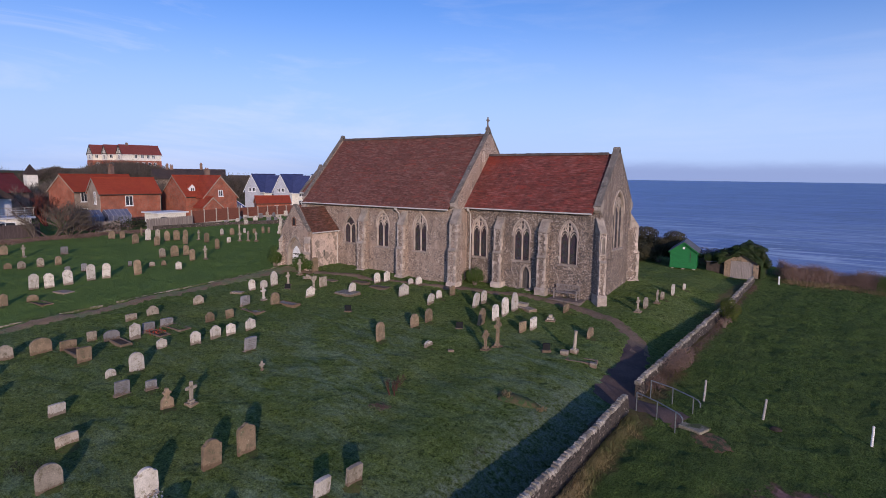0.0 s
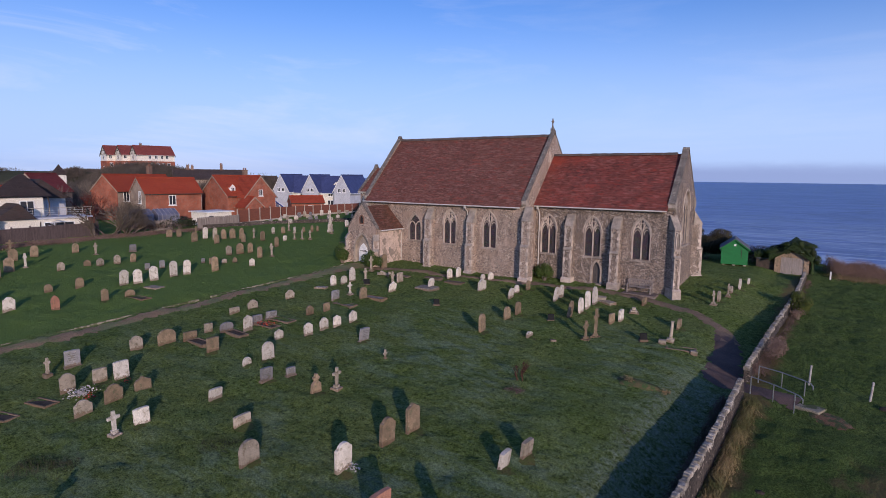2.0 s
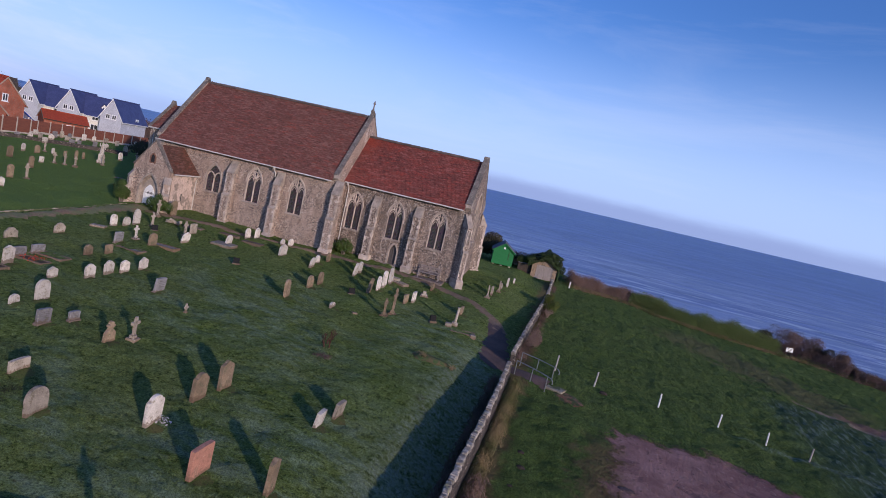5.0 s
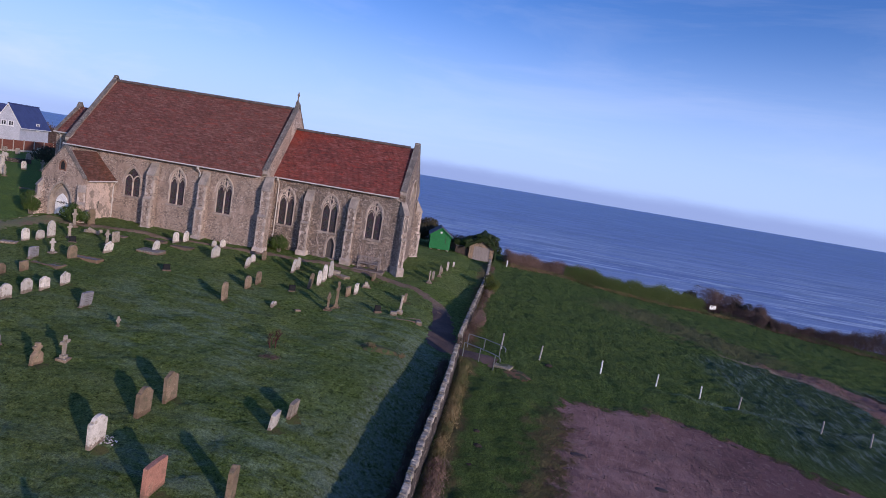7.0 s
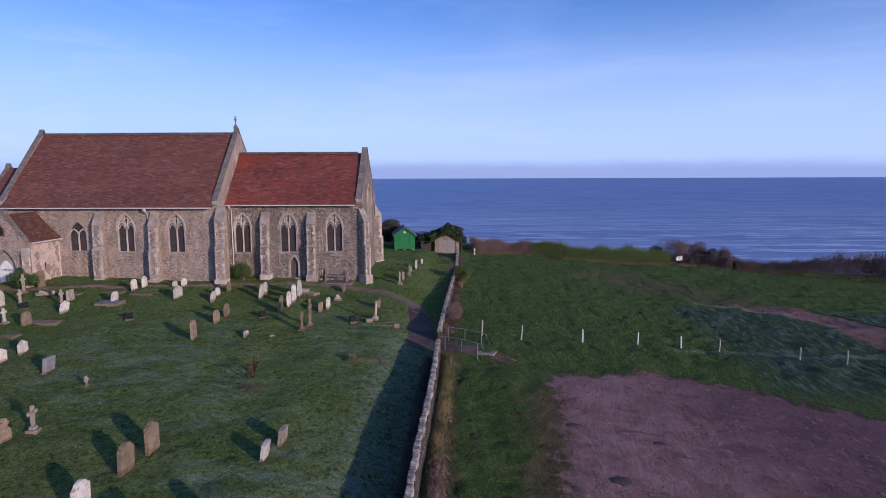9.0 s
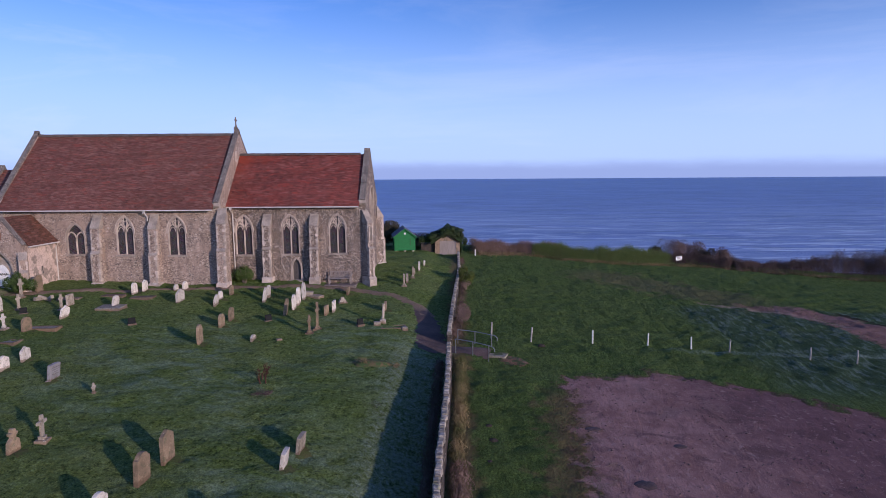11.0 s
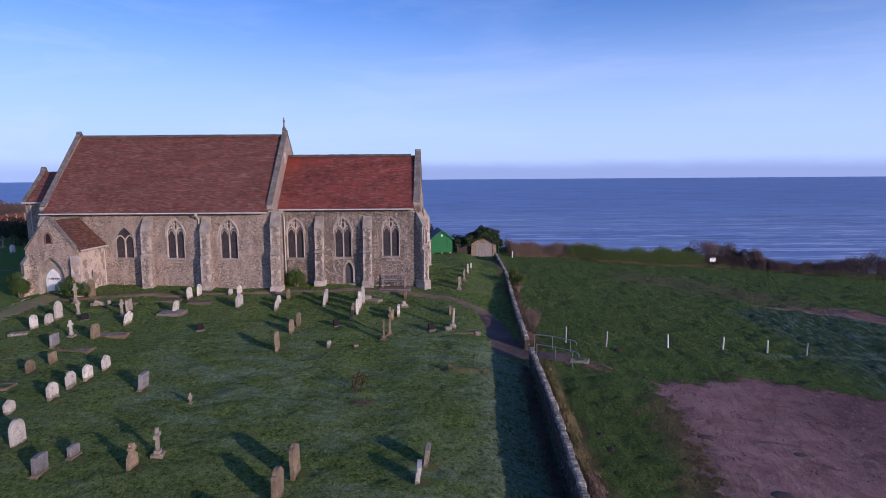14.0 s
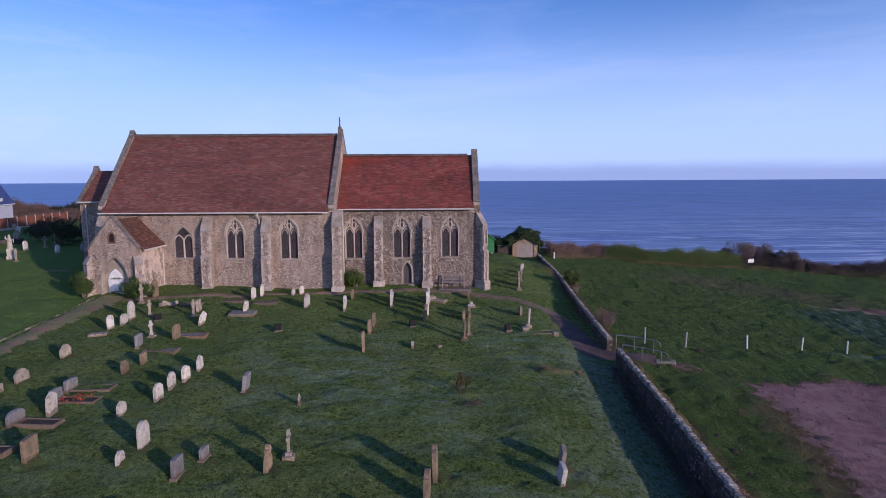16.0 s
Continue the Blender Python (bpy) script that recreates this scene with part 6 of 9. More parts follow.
def hummock(name, x, y, rx, ry, h, material, label, category, seed, group=""):
    """A low uneven heap: a dome with a ragged rim."""
    rng = random.Random(seed)
    b = bmesh.new()
    top = b.verts.new((0, 0, h))
    rings = []
    for k, (f, z) in enumerate(((0.45, 0.82), (0.8, 0.4), (1.1, -0.12))):
        rings.append([b.verts.new((rx * f * rng.uniform(0.85, 1.15) * math.cos(i * math.pi / 8), ry * f * rng.uniform(0.85, 1.15) * math.sin(i * math.pi / 8), h * z * rng.uniform(0.7, 1.25) - (0.05 if k == 2 else 0))) for i in range(16)])
    for i in range(16):
        b.faces.new((top, rings[0][i], rings[0][(i + 1) % 16]))
        for r0, r1 in zip(rings, rings[1:]):
            b.faces.new((r0[i], r1[i], r1[(i + 1) % 16], r0[(i + 1) % 16]))
    return set_down(tagged(part(name, b, material, smooth=True), label, category, group), x, y, 0)


MOSSY = plain("mossy_mound", (0.085, 0.085, 0.035), (0.13, 0.10, 0.05), 3.0, 25.0, 0.95, 0.8, 0.04, spots=(0.06, 0.10, 0.03), spot_at=(0.45, 0.56))
hummock("grave_mound", MOUND[0] - 0.5, MOUND[1] + 0.1, 1.2, 0.55, 0.24, MOSSY, "low mossy brown grave mound in frosty grass", "grave mound", 3)
MOLE = plain("molehill_soil", (0.035, 0.028, 0.022), (0.06, 0.045, 0.034), 6.0, 30.0, 0.95, 0.9, 0.03)
for i, (x, y, r) in enumerate(((-7.64, 15.95, 0.2), (-7.5, 14.7, 0.22), (-7.75, 12.95, 0.2), (-3.5, 27.2, 0.24))):
    hummock("molehill", x, y, r, r * 0.8, 0.09, MOLE, "dark fresh molehill in the grass", "molehill", 20 + i, "molehills")

WET_EARTH = plain("wet_earth", (0.06, 0.04, 0.038), (0.095, 0.062, 0.058), 4.0, 25.0, 0.8, 0.7, 0.02)
for i, (x, y, rx, ry) in enumerate(WET):
    hummock("wet_patch", x, y, rx, ry, 0.035, WET_EARTH, "dark damp patch of churned earth on bare ground", "earth", 40 + i, "damp patches")

# ---- houses and far buildings ----
BRICK = brick_material("red_brick", (0.375, 0.098, 0.054), (0.30, 0.08, 0.046), (0.27, 0.155, 0.115))
CHIMNEY_BRICK = brick_material("chimney_brick", (0.22, 0.12, 0.085), (0.17, 0.095, 0.07), (0.22, 0.17, 0.14))
BRICK_GABLE = brick_material("buff_brick", (0.34, 0.25, 0.19), (0.28, 0.205, 0.155), (0.36, 0.30, 0.25))
PANTILE = tile_material("orange_pantiles", (0.46, 0.075, 0.035), (0.52, 0.095, 0.04), (0.40, 0.06, 0.03), moss=(0.36, 0.06, 0.035), along=1, wear=0.3)
PURPLE_TILE = tile_material("dark_red_tiles", (0.24, 0.045, 0.045), (0.28, 0.055, 0.05), (0.20, 0.04, 0.04), moss=(0.17, 0.04, 0.04), along=1, wear=0.4)
BROWN_TILE = tile_material("brown_concrete_tiles", (0.085, 0.062, 0.058), (0.11, 0.08, 0.072), (0.065, 0.05, 0.048), moss=(0.10, 0.078, 0.066), along=1, wear=0.5)
SLATE = plain("blue_slate", (0.045, 0.058, 0.15), (0.06, 0.075, 0.185), 1.0, 12.0, 0.5, 0.3, 0.02)
WHITE_WALL = plain("white_render", (0.78, 0.74, 0.66), (0.72, 0.68, 0.60), 0.6, 12.0, 0.8, 0.04, 0.004)
GREY_CLAD = plain("pale_grey_cladding", (0.50, 0.51, 0.56), (0.44, 0.45, 0.50), 0.8, 14.0, 0.7, 0.1, 0.01)
FRAME_WHITE = plain("white_window_frame", (0.8, 0.8, 0.8), (0.74, 0.74, 0.74), 3, 40, 0.5, 0.0)
CONCRETE = plain("concrete_post", (0.45, 0.40, 0.34), (0.36, 0.32, 0.28), 2.0, 20.0, 0.9, 0.2, 0.01)
TIMBER = plain("dark_timber", (0.05, 0.04, 0.035), (0.08, 0.06, 0.05), 3, 40, 0.8, 0.2)


def dark_glass():
    m, nt, b = tree("window_glass", 0.08, 0.0, 0.5)
    b.inputs["Base Color"].default_value = (0.03, 0.035, 0.045, 1)
    nt.links.new(mixc(nt, noise_tex(nt, coords(nt), 0.7), (0.02, 0.025, 0.03), (0.06, 0.065, 0.08)), b.inputs["Base Color"])
    return m


PANE = dark_glass()
BLUE_GLASS = plain("blue_roof_glass", (0.03, 0.06, 0.30), (0.04, 0.09, 0.38), 1.5, 10.0, 0.2, 0.1, 0.01)
GREEN_GLASS = plain("greenhouse_glass", (0.13, 0.135, 0.19), (0.18, 0.185, 0.25), 1.5, 10.0, 0.15, 0.1, 0.01)


def house_window(parent, m, u, z, w, h, face_y, bars=2):
    """A framed window on the face at local y, looking to -y."""
    b = bmesh.new()
    t = 0.09
    for x0, x1, z0, z1 in ((u - w / 2, u + w / 2, z, z + t), (u - w / 2, u + w / 2, z + h - t, z + h), (u - w / 2, u - w / 2 + t, z + t, z + h - t), (u + w / 2 - t, u + w / 2, z + t, z + h - t)):
        box(b, x0, x1, face_y - 0.06, face_y + 0.05, z0, z1, m)
    for i in range(1, bars):
        x = u - w / 2 + w * i / bars
        box(b, x - 0.04, x + 0.04, face_y - 0.05, face_y + 0.04, z + t, z + h - t, m)
    win = part("window", b, FRAME_WHITE, parent, "white framed window")
    b = bmesh.new()
    box(b, u - w / 2 + t, u + w / 2 - t, face_y - 0.02, face_y + 0.02, z + t, z + h - t, m)
    part("pane", b, PANE, win)
    b = bmesh.new()
    box(b, u - w / 2 - 0.08, u + w / 2 + 0.08, face_y - 0.12, face_y + 0.0, z - 0.09, z - 0.002, m)
    part("sill", b, FRAME_WHITE, win)


def house(x, y, turn, length, width, eaves, ridge, wall, roof, label, front=(), gable=(), far_gable=(), chimneys=(), base=None, overhang=0.3, gable_wall=None, name="house", barge=None):
    """A gabled house. Its corner stands at x, y; local x runs along the ridge, local y across it. front: windows on the long side (y = 0);
    gable: windows on the end at x = 0, as (along, height, width, tall)."""
    z = gz(x, y) - 0.2 if base is None else base
    hs = thing(name, (x, y, z), label, "house")
    m = Matrix.Translation((x, y, z)) @ Matrix.Rotation(radians(turn), 4, "Z")
    e, r = eaves - z, ridge - z
    b = bmesh.new()
    prism(b, [(0, -1.5), (width, -1.5), (width, e), (0, e)], "x", 0.02, length - 0.02, m)
    part("wall", b, wall, hs)
    for x0, x1 in ((0, 0.02), (length - 0.02, length)):
        b = bmesh.new()
        prism(b, [(0, -1.5), (width, -1.5), (width, e), (width / 2, r - 0.05), (0, e)], "x", x0 - 0.1 if x0 == 0 else x0, x1 if x0 == 0 else x1 + 0.1, m)
        part("gable_end", b, gable_wall or wall, hs)
    k = (r - e) / (width / 2)
    for sgn in (0, 1):
        b = bmesh.new()
        y0, y1 = (-overhang, width / 2) if sgn == 0 else (width + overhang, width / 2)
        prism(b, [(y0, e - overhang * k), (y1, r), (y1, r + 0.14), (y0, e - overhang * k + 0.12)], "x", -0.25, length + 0.25, m)
        part("roof", b, roof, hs)
    b = bmesh.new()
    tube(b, [m @ Vector((-0.25, width / 2, r + 0.12)), m @ Vector((length + 0.25, width / 2, r + 0.12))], 0.13, 6)
    part("ridge", b, roof, hs)
    for x0 in (-0.27, length + 0.2):
        b = bmesh.new()
        drop = 0.5 if barge else 0.1
        prism(b, [(-overhang, e - overhang * k - drop), (width / 2, r - drop), (width + overhang, e - overhang * k - drop), (width + overhang, e - overhang * k + 0.1), (width / 2, r + 0.13), (-overhang, e - overhang * k + 0.1)], "x", x0, x0 + 0.06, m)
        part("bargeboard", b, barge or (FRAME_WHITE if wall in (GREY_CLAD, WHITE_WALL) else BRICK_GABLE), hs)
    b = bmesh.new()
    tube(b, [m @ Vector((-0.2, -overhang - 0.05, e - overhang * k)), m @ Vector((length + 0.2, -overhang - 0.05, e - overhang * k))], 0.07, 6)
    part("gutter", b, FRAME_WHITE if wall in (GREY_CLAD, WHITE_WALL) else TIMBER, hs)
    for u, zz, w, h in front:
        house_window(hs, m, u, zz, w, h, 0.0)
    for u, zz, w, h in gable:
        house_window(hs, m @ Matrix.Rotation(radians(-90), 4, "Z"), -u, zz, w, h, -0.1)
    for u, zz, w, h in far_gable:
        house_window(hs, m @ Matrix.Translation((length, 0, 0)) @ Matrix.Rotation(radians(90), 4, "Z"), u, zz, w, h, -0.1)
    for u, v, top in chimneys:
        b = bmesh.new()
        box(b, u - 0.35, u + 0.35, v - 0.28, v + 0.28, e, top - z, m)
        box(b, u - 0.42, u + 0.42, v - 0.35, v + 0.35, top - z, top - z + 0.12, m)
        ch = part("chimney", b, CHIMNEY_BRICK, hs)
        for du in (-0.17, 0.17):
            b = bmesh.new()
            tube(b, [m @ Vector((u + du, v, top - z + 0.1)), m @ Vector((u + du, v, top - z + 0.45))], 0.1, 8)
            part("chimney_pot", b, NICHE, ch)
    return hs


house(-90.4, 37.0, 84, 8.4, 5.2, 6.25, 8.35, BRICK, PANTILE, "red brick house with orange pantile roof beyond the fence", front=[(3.9, 2.6, 1.1, 1.5)], gable=[(1.7, 2.9, 0.9, 1.8)], gable_wall=BRICK_GABLE)
house(-97.4, 36.4, 106, 12.0, 5.2, 6.45, 8.75, BRICK_GABLE, PANTILE, "brick house with orange pantile roof behind its neighbour", front=[(1.6, 3.0, 1.1, 1.6), (1.6, 0.6, 1.1, 1.4)], chimneys=[(9.5, 3.3, 10.2)], gable_wall=BRICK)
house(-85.2, 47.2, 86, 6.5, 8.0, 5.8, 8.75, BRICK, PANTILE, "brick house with a broad orange pantile roof and dormer", front=[(2.0, 1.6, 0.7, 1.2)], chimneys=[(5.6, 4.0, 9.7)])
house(-82.4, 54.0, 176, 7.0, 5.4, 5.75, 8.75, BRICK, PANTILE, "brick cross wing with a steep orange gable", gable=[(2.7, 3.7, 0.75, 1.0)])
house(-80.5, 50.0, 176, 2.6, 2.8, 4.3, 5.6, BRICK, PANTILE, "low brick porch with an orange pantile roof")


# dormers on the red roofs
def dormer(x, y, z, turn, w, h, roof=PANTILE, wall=FRAME_WHITE, label="small white gabled dormer on a roof"):
    d = thing("dormer", (x, y, z), label, "dormer")
    m = Matrix.Translation((x, y, z)) @ Matrix.Rotation(radians(turn), 4, "Z")
    b = bmesh.new()
    prism(b, [(-w / 2, 0), (w / 2, 0), (w / 2, h), (0, h + w * 0.55), (-w / 2, h)], "y", 0, 1.9, m)
    part("cheeks", b, wall, d)
    for s in (-1, 1):
        b = bmesh.new()
        prism(b, [(s * (w / 2 + 0.15), h - 0.08), (0, h + w * 0.55 + 0.06), (0, h + w * 0.55 + 0.16), (s * (w / 2 + 0.15), h + 0.04)], "y", -0.15, 2.4, m)
        part("roof", b, roof, d)
    house_window(d, m, 0, 0.15, w * 0.72, h * 0.85, -0.01)
    return d


dormer(-85.9, 48.6, 6.1, 86, 0.95, 0.95)

# white houses with blue slate roofs, gables to the sea
for x, y, deep in ((-100.5, 72.1, 7.0), (-94.5, 74.6, 7.0), (-87.0, 76.1, 8.0)):
    house(x, y, 103, deep, 3.8, 5.9, 9.0, GREY_CLAD, SLATE, "pale grey gabled house front with a blue slate roof", front=[(deep * 0.6, 3.2, 0.8, 1.2)], gable=[(1.35, 3.6, 0.8, 0.8), (2.45, 3.6, 0.8, 0.8)])
house(-103.0, 72.6, 19, 14.5, 6.0, 5.6, 8.7, WHITE_WALL, SLATE, "long white terrace with a blue slate roof", front=[(4.6, 2.7, 1.1, 0.9), (11.0, 2.7, 1.1, 0.9), (4.6, 0.3, 1.3, 1.7), (11.0, 0.3, 1.3, 1.7)])
for x, y in ((-98.6, 75.4), (-92.4, 77.6)):
    dormer(x, y, 6.7, 19, 1.0, 0.5, SLATE, WHITE_WALL, "white dormer in a blue slate roof")
house(-86.5, 61.0, 60, 5.6, 3.6, 4.2, 5.2, BRICK, PANTILE, "small brick outbuilding with a red roof", front=[(3.2, 0.7, 0.8, 1.0)])

# hillside hotel in three stepped wings, black-and-white over brick
def hotel_wing(x, y, length, upper, lower, label, chimneys=()):
    wing = house(x, y, 83, length, 6.0, 15.75, 18.6, WHITE_WALL, HOTEL_TILE, label, front=[(u, 5.4, 1.0, 1.4) for u in upper], gable=[(3.0, 5.0, 1.5, 1.6), (3.0, 2.6, 1.5, 1.4)], chimneys=chimneys, base=8.6, overhang=0.55, barge=TIMBER)
    m = Matrix.Translation((x, y, 8.6)) @ Matrix.Rotation(radians(83), 4, "Z")
    b = bmesh.new()
    box(b, -0.16, length + 0.12, -0.12, 6.1, -3.0, 4.6, m)
    part("brick_storey", b, BRICK, wing)
    for u in lower:
        house_window(wing, m, u, 2.7, 1.1, 1.3, -0.14)
    for z0, z1, y0, y1 in ((6.9, 7.1, 0.1, 5.9), (8.2, 8.36, 1.4, 4.6)):
        b = bmesh.new()
        box(b, -0.15, -0.1, y0, y1, z0, z1, m)
        part("black_beam", b, TIMBER, wing)
    for y0 in (1.6, 3.0, 4.4):
        b = bmesh.new()
        box(b, -0.15, -0.1, y0 - 0.12, y0 + 0.12, 7.1, 8.2 if y0 != 3.0 else 9.6, m)
        part("black_beam", b, TIMBER, wing)
    return wing


HOTEL_TILE = tile_material("hotel_tiles", (0.30, 0.075, 0.062), (0.34, 0.088, 0.072), (0.25, 0.065, 0.058), moss=(0.24, 0.075, 0.065), along=1, wear=0.4)
hotel_wing(-211.6, 98.4, 13.0, (4.4, 6.6, 8.6, 10.4), (4.8, 7.0, 9.0, 10.9), "white hilltop hotel wing with a red tiled roof", [(2.6, 3.0, 19.3)])
hotel_wing(-217.9, 96.3, 6.0, (1.2,), (1.4,), "stepped white hotel wing with a black timbered gable")
hotel_wing(-224.2, 94.2, 6.0, (1.2,), (1.4,), "rear white hotel wing with a black timbered gable")

# turret house and dark red roof
tur = thing("turret_house", (-144.7, 47.2, 5.0), "white turret with a pyramid roof among trees", "house")
tb = bmesh.new()
box(tb, -145.7, -143.7, 46.2, 48.2, 3.0, 8.6)
part("wall", tb, WHITE_WALL, tur)
tb = bmesh.new()
apex = (-144.7, 47.2, 10.8)
for p, q in zip([(-145.9, 46.0), (-143.5, 46.0), (-143.5, 48.4), (-145.9, 48.4)], [(-143.5, 46.0), (-143.5, 48.4), (-145.9, 48.4), (-145.9, 46.0)]):
    poly(tb, [(*p, 8.5), (*q, 8.5), apex])
bmesh.ops.remove_doubles(tb, verts=tb.verts, dist=0.001)
part("roof", tb, BROWN_TILE, tur)
house(-102.2, 28.35, 117, 5.2, 5.4, 6.3, 8.8, BRICK_GABLE, PURPLE_TILE, "house with a dark red tiled roof behind bare trees")
house(-96.0, 21.8, 100, 5.0, 7.0, 4.7, 7.1, BRICK, PANTILE, "orange roofed house half hidden by its neighbour")
house(-152.0, 77.0, 57, 18.0, 8.0, 7.6, 10.0, BRICK_GABLE, BROWN_TILE, "long brown roofed row on the hillside", chimneys=[(3.5, 4.0, 11.2), (4.6, 4.0, 11.0), (12.0, 4.0, 11.5)])
house(-146.0, 96.0, 57, 8.0, 8.0, 6.2, 8.4, BRICK_GABLE, BROWN_TILE, "brown roofed house on the hillside")

# white rendered house with balcony, hip roof and outside stair
wh = thing("balcony_house", (-86.0, 18.0, 1.7), "white rendered house with a brown hipped roof and balcony", "house")
b = bmesh.new()
prism(b, [(-84.5, 16.5), (-84.5, 21.6), (-92.0, 21.6), (-92.0, 19.4)], "z", 0.5, 6.2)
part("upper_wall", b, WHITE_WALL, wh)
b = bmesh.new()
box(b, -84.5, -81.5, 15.8, 25.2, 0.5, 3.8)
part("lower_wall", b, WHITE_WALL, wh)
b = bmesh.new()
c = [(-92.6, 19.0), (-83.8, 15.8), (-83.8, 22.3), (-92.6, 22.3)]
r0, r1 = (-88.2, 20.5, 8.85), (-88.2, 21.0, 8.85)
vs = [b.verts.new((*p, 6.3)) for p in c]
t0, t1 = b.verts.new(r0), b.verts.new(r1)
for f in ((vs[0], vs[1], t0), (vs[1], vs[2], t1, t0), (vs[2], vs[3], t1), (vs[3], vs[0], t0, t1), (vs[0], vs[3], vs[2], vs[1])):
    b.faces.new(f)
part("roof", b, BROWN_TILE, wh, "brown ribbed hipped roof")
for i in range(24):
    y = 15.9 + i * 0.275
    k = min(1.0, (22.3 - y) / 1.3) if y > 21.0 else min(1.0, (y - 15.8) / 4.7)
    b = bmesh.new()
    tube(b, [(-83.78, y, 6.34), (-83.78 - 4.4 * k, y, 6.34 + 2.53 * k)], 0.035, 4)
    part("roof_rib", b, BROWN_TILE, wh)
b = bmesh.new()
prism(b, [(21.4, 5.9), (25.8, 5.9), (22.6, 8.3)], "x", -95.0, -87.5)
part("rear_roof", b, BROWN_TILE, wh)
b = bmesh.new()
box(b, -95.0, -88.0, 21.6, 25.4, 0.5, 5.95)
part("rear_wall", b, GREY_CLAD, wh)
b = bmesh.new()
prism(b, [(15.4, 3.85), (19.6, 3.85), (17.9, 5.65)], "x", -84.6, -81.0)
part("lower_roof", b, BROWN_TILE, wh)
b = bmesh.new()
box(b, -84.5, -81.3, 18.2, 25.6, 3.75, 3.95)
deck = part("balcony_deck", b, GREY_CLAD, wh, "pale balcony deck")
for i in range(9):
    b = bmesh.new()
    y = 18.4 + i * 0.88
    box(b, -81.40, -81.36, y - 0.02, y + 0.02, 3.95, 5.0)
    part("baluster_post", b, CONCRETE, deck)
b = bmesh.new()
box(b, -81.41, -81.35, 18.3, 25.6, 5.0, 5.05)
part("rail", b, CONCRETE, deck)
for z in (4.25, 4.5, 4.75):
    b = bmesh.new()
    tube(b, [(-81.38, 18.4, z), (-81.38, 25.5, z)], 0.018, 5)
    part("rail_wire", b, FRAME_WHITE, deck)
m = Matrix.Translation((-84.5, 0, 0)) @ Matrix.Rotation(radians(90), 4, "Z")
house_window(wh, m, 19.9, 4.0, 1.5, 1.8, -0.02)
m2 = Matrix.Translation((-81.5, 0, 0)) @ Matrix.Rotation(radians(90), 4, "Z")
house_window(wh, m2, 22.0, 2.5, 3.2, 0.9, -0.02, 3)
st = bmesh.new()
for i in range(10):
    box(st, -81.2, -80.2, 21.4 - i * 0.25, 21.7 - i * 0.25, 3.6 - i * 0.2, 3.66 - i * 0.2)
stair = part("outside_stair", st, GREY_CLAD, wh)
stair["kind"] = "stuff"
b = bmesh.new()
tube(b, [(-84.3, 22.0, 6.3), (-83.9, 22.0, 5.4), (-83.9, 21.9, 4.2), (-81.4, 20.0, 3.4), (-81.4, 20.0, 1.6)], 0.06, 6)
part("drainpipe", b, TIMBER, wh)

# glazed conservatory south of the balcony house
cv = thing("conservatory", (-82.0, 11.0, 1.0), "white framed conservatory with a blue glass roof", "conservatory")
b = bmesh.new()
box(b, -84.0, -80.0, 6.5, 15.2, 0.3, 2.75)
part("dwarf_wall", b, WHITE_WALL, cv)
b = bmesh.new()
box(b, -83.9, -80.06, 6.6, 15.1, 2.75, 3.85)
part("glazing", b, PANE, cv, "dark window glass")
b = bmesh.new()
poly(b, [(-79.9, 6.4, 3.95), (-79.9, 15.3, 3.95), (-83.6, 15.3, 5.35), (-83.6, 6.4, 5.35)])
bmesh.ops.solidify(b, geom=b.faces[:], thickness=0.06)
part("glass_roof", b, BLUE_GLASS, cv, "blue tinted glass roof")
for i in range(9):
    y = 6.55 + i * 1.08
    b = bmesh.new()
    box(b, -80.07, -79.97, y - 0.06, y + 0.06, 2.75, 3.85)
    part("mullion", b, FRAME_WHITE, cv)
    b = bmesh.new()
    tube(b, [(-79.88, y, 3.98), (-83.6, y, 5.40)], 0.06, 5)
    part("roof_bar", b, FRAME_WHITE, cv)
for x, z in ((-79.9, 3.95), (-83.6, 5.4)):
    b = bmesh.new()
    box(b, x - 0.08, x + 0.08, 6.35, 15.35, z - 0.1, z + 0.08)
    part("eaves_beam", b, FRAME_WHITE, cv)
b = bmesh.new()
box(b, -80.05, -79.93, 6.5, 15.2, 2.7, 2.85)
part("sill", b, FRAME_WHITE, cv)

# small lean-to conservatory against the cross wing
lc = thing("lean_to_conservatory", (-84.5, 56.0, 1.6), "small white lean-to conservatory with a blue glass roof", "conservatory")
b = bmesh.new()
prism(b, [(54.25, 1.0), (57.0, 1.0), (57.0, 3.0), (54.25, 4.75)], "x", -85.8, -82.9)
part("glazing", b, GREEN_GLASS, lc)
b = bmesh.new()
prism(b, [(54.2, 4.84), (57.15, 2.96), (57.15, 3.06), (54.2, 4.94)], "x", -86.0, -82.7)
part("glass_roof", b, BLUE_GLASS, lc, "blue tinted glass roof")
for i in range(6):
    x = -85.95 + i * 0.64
    b = bmesh.new()
    tube(b, [(x, 54.2, 4.97), (x, 57.17, 3.08)], 0.075, 5)
    part("roof_bar", b, FRAME_WHITE, lc)
for y, top in ((54.4, 4.7), (55.3, 4.1), (56.2, 3.55), (57.02, 3.05)):
    b = bmesh.new()
    box(b, -82.9, -82.82, y - 0.06, y + 0.06, 1.0, top)
    part("mullion", b, FRAME_WHITE, lc)

# white flat-roofed hut
hut = thing("white_hut", (-79.5, 40.3, 2.0), "low white flat-roofed hut behind a fence", "hut")
b = bmesh.new()
box(b, -82.0, -78.4, 39.0, 43.0, 1.5, 3.75)
part("wall", b, WHITE_WALL, hut)
b = bmesh.new()
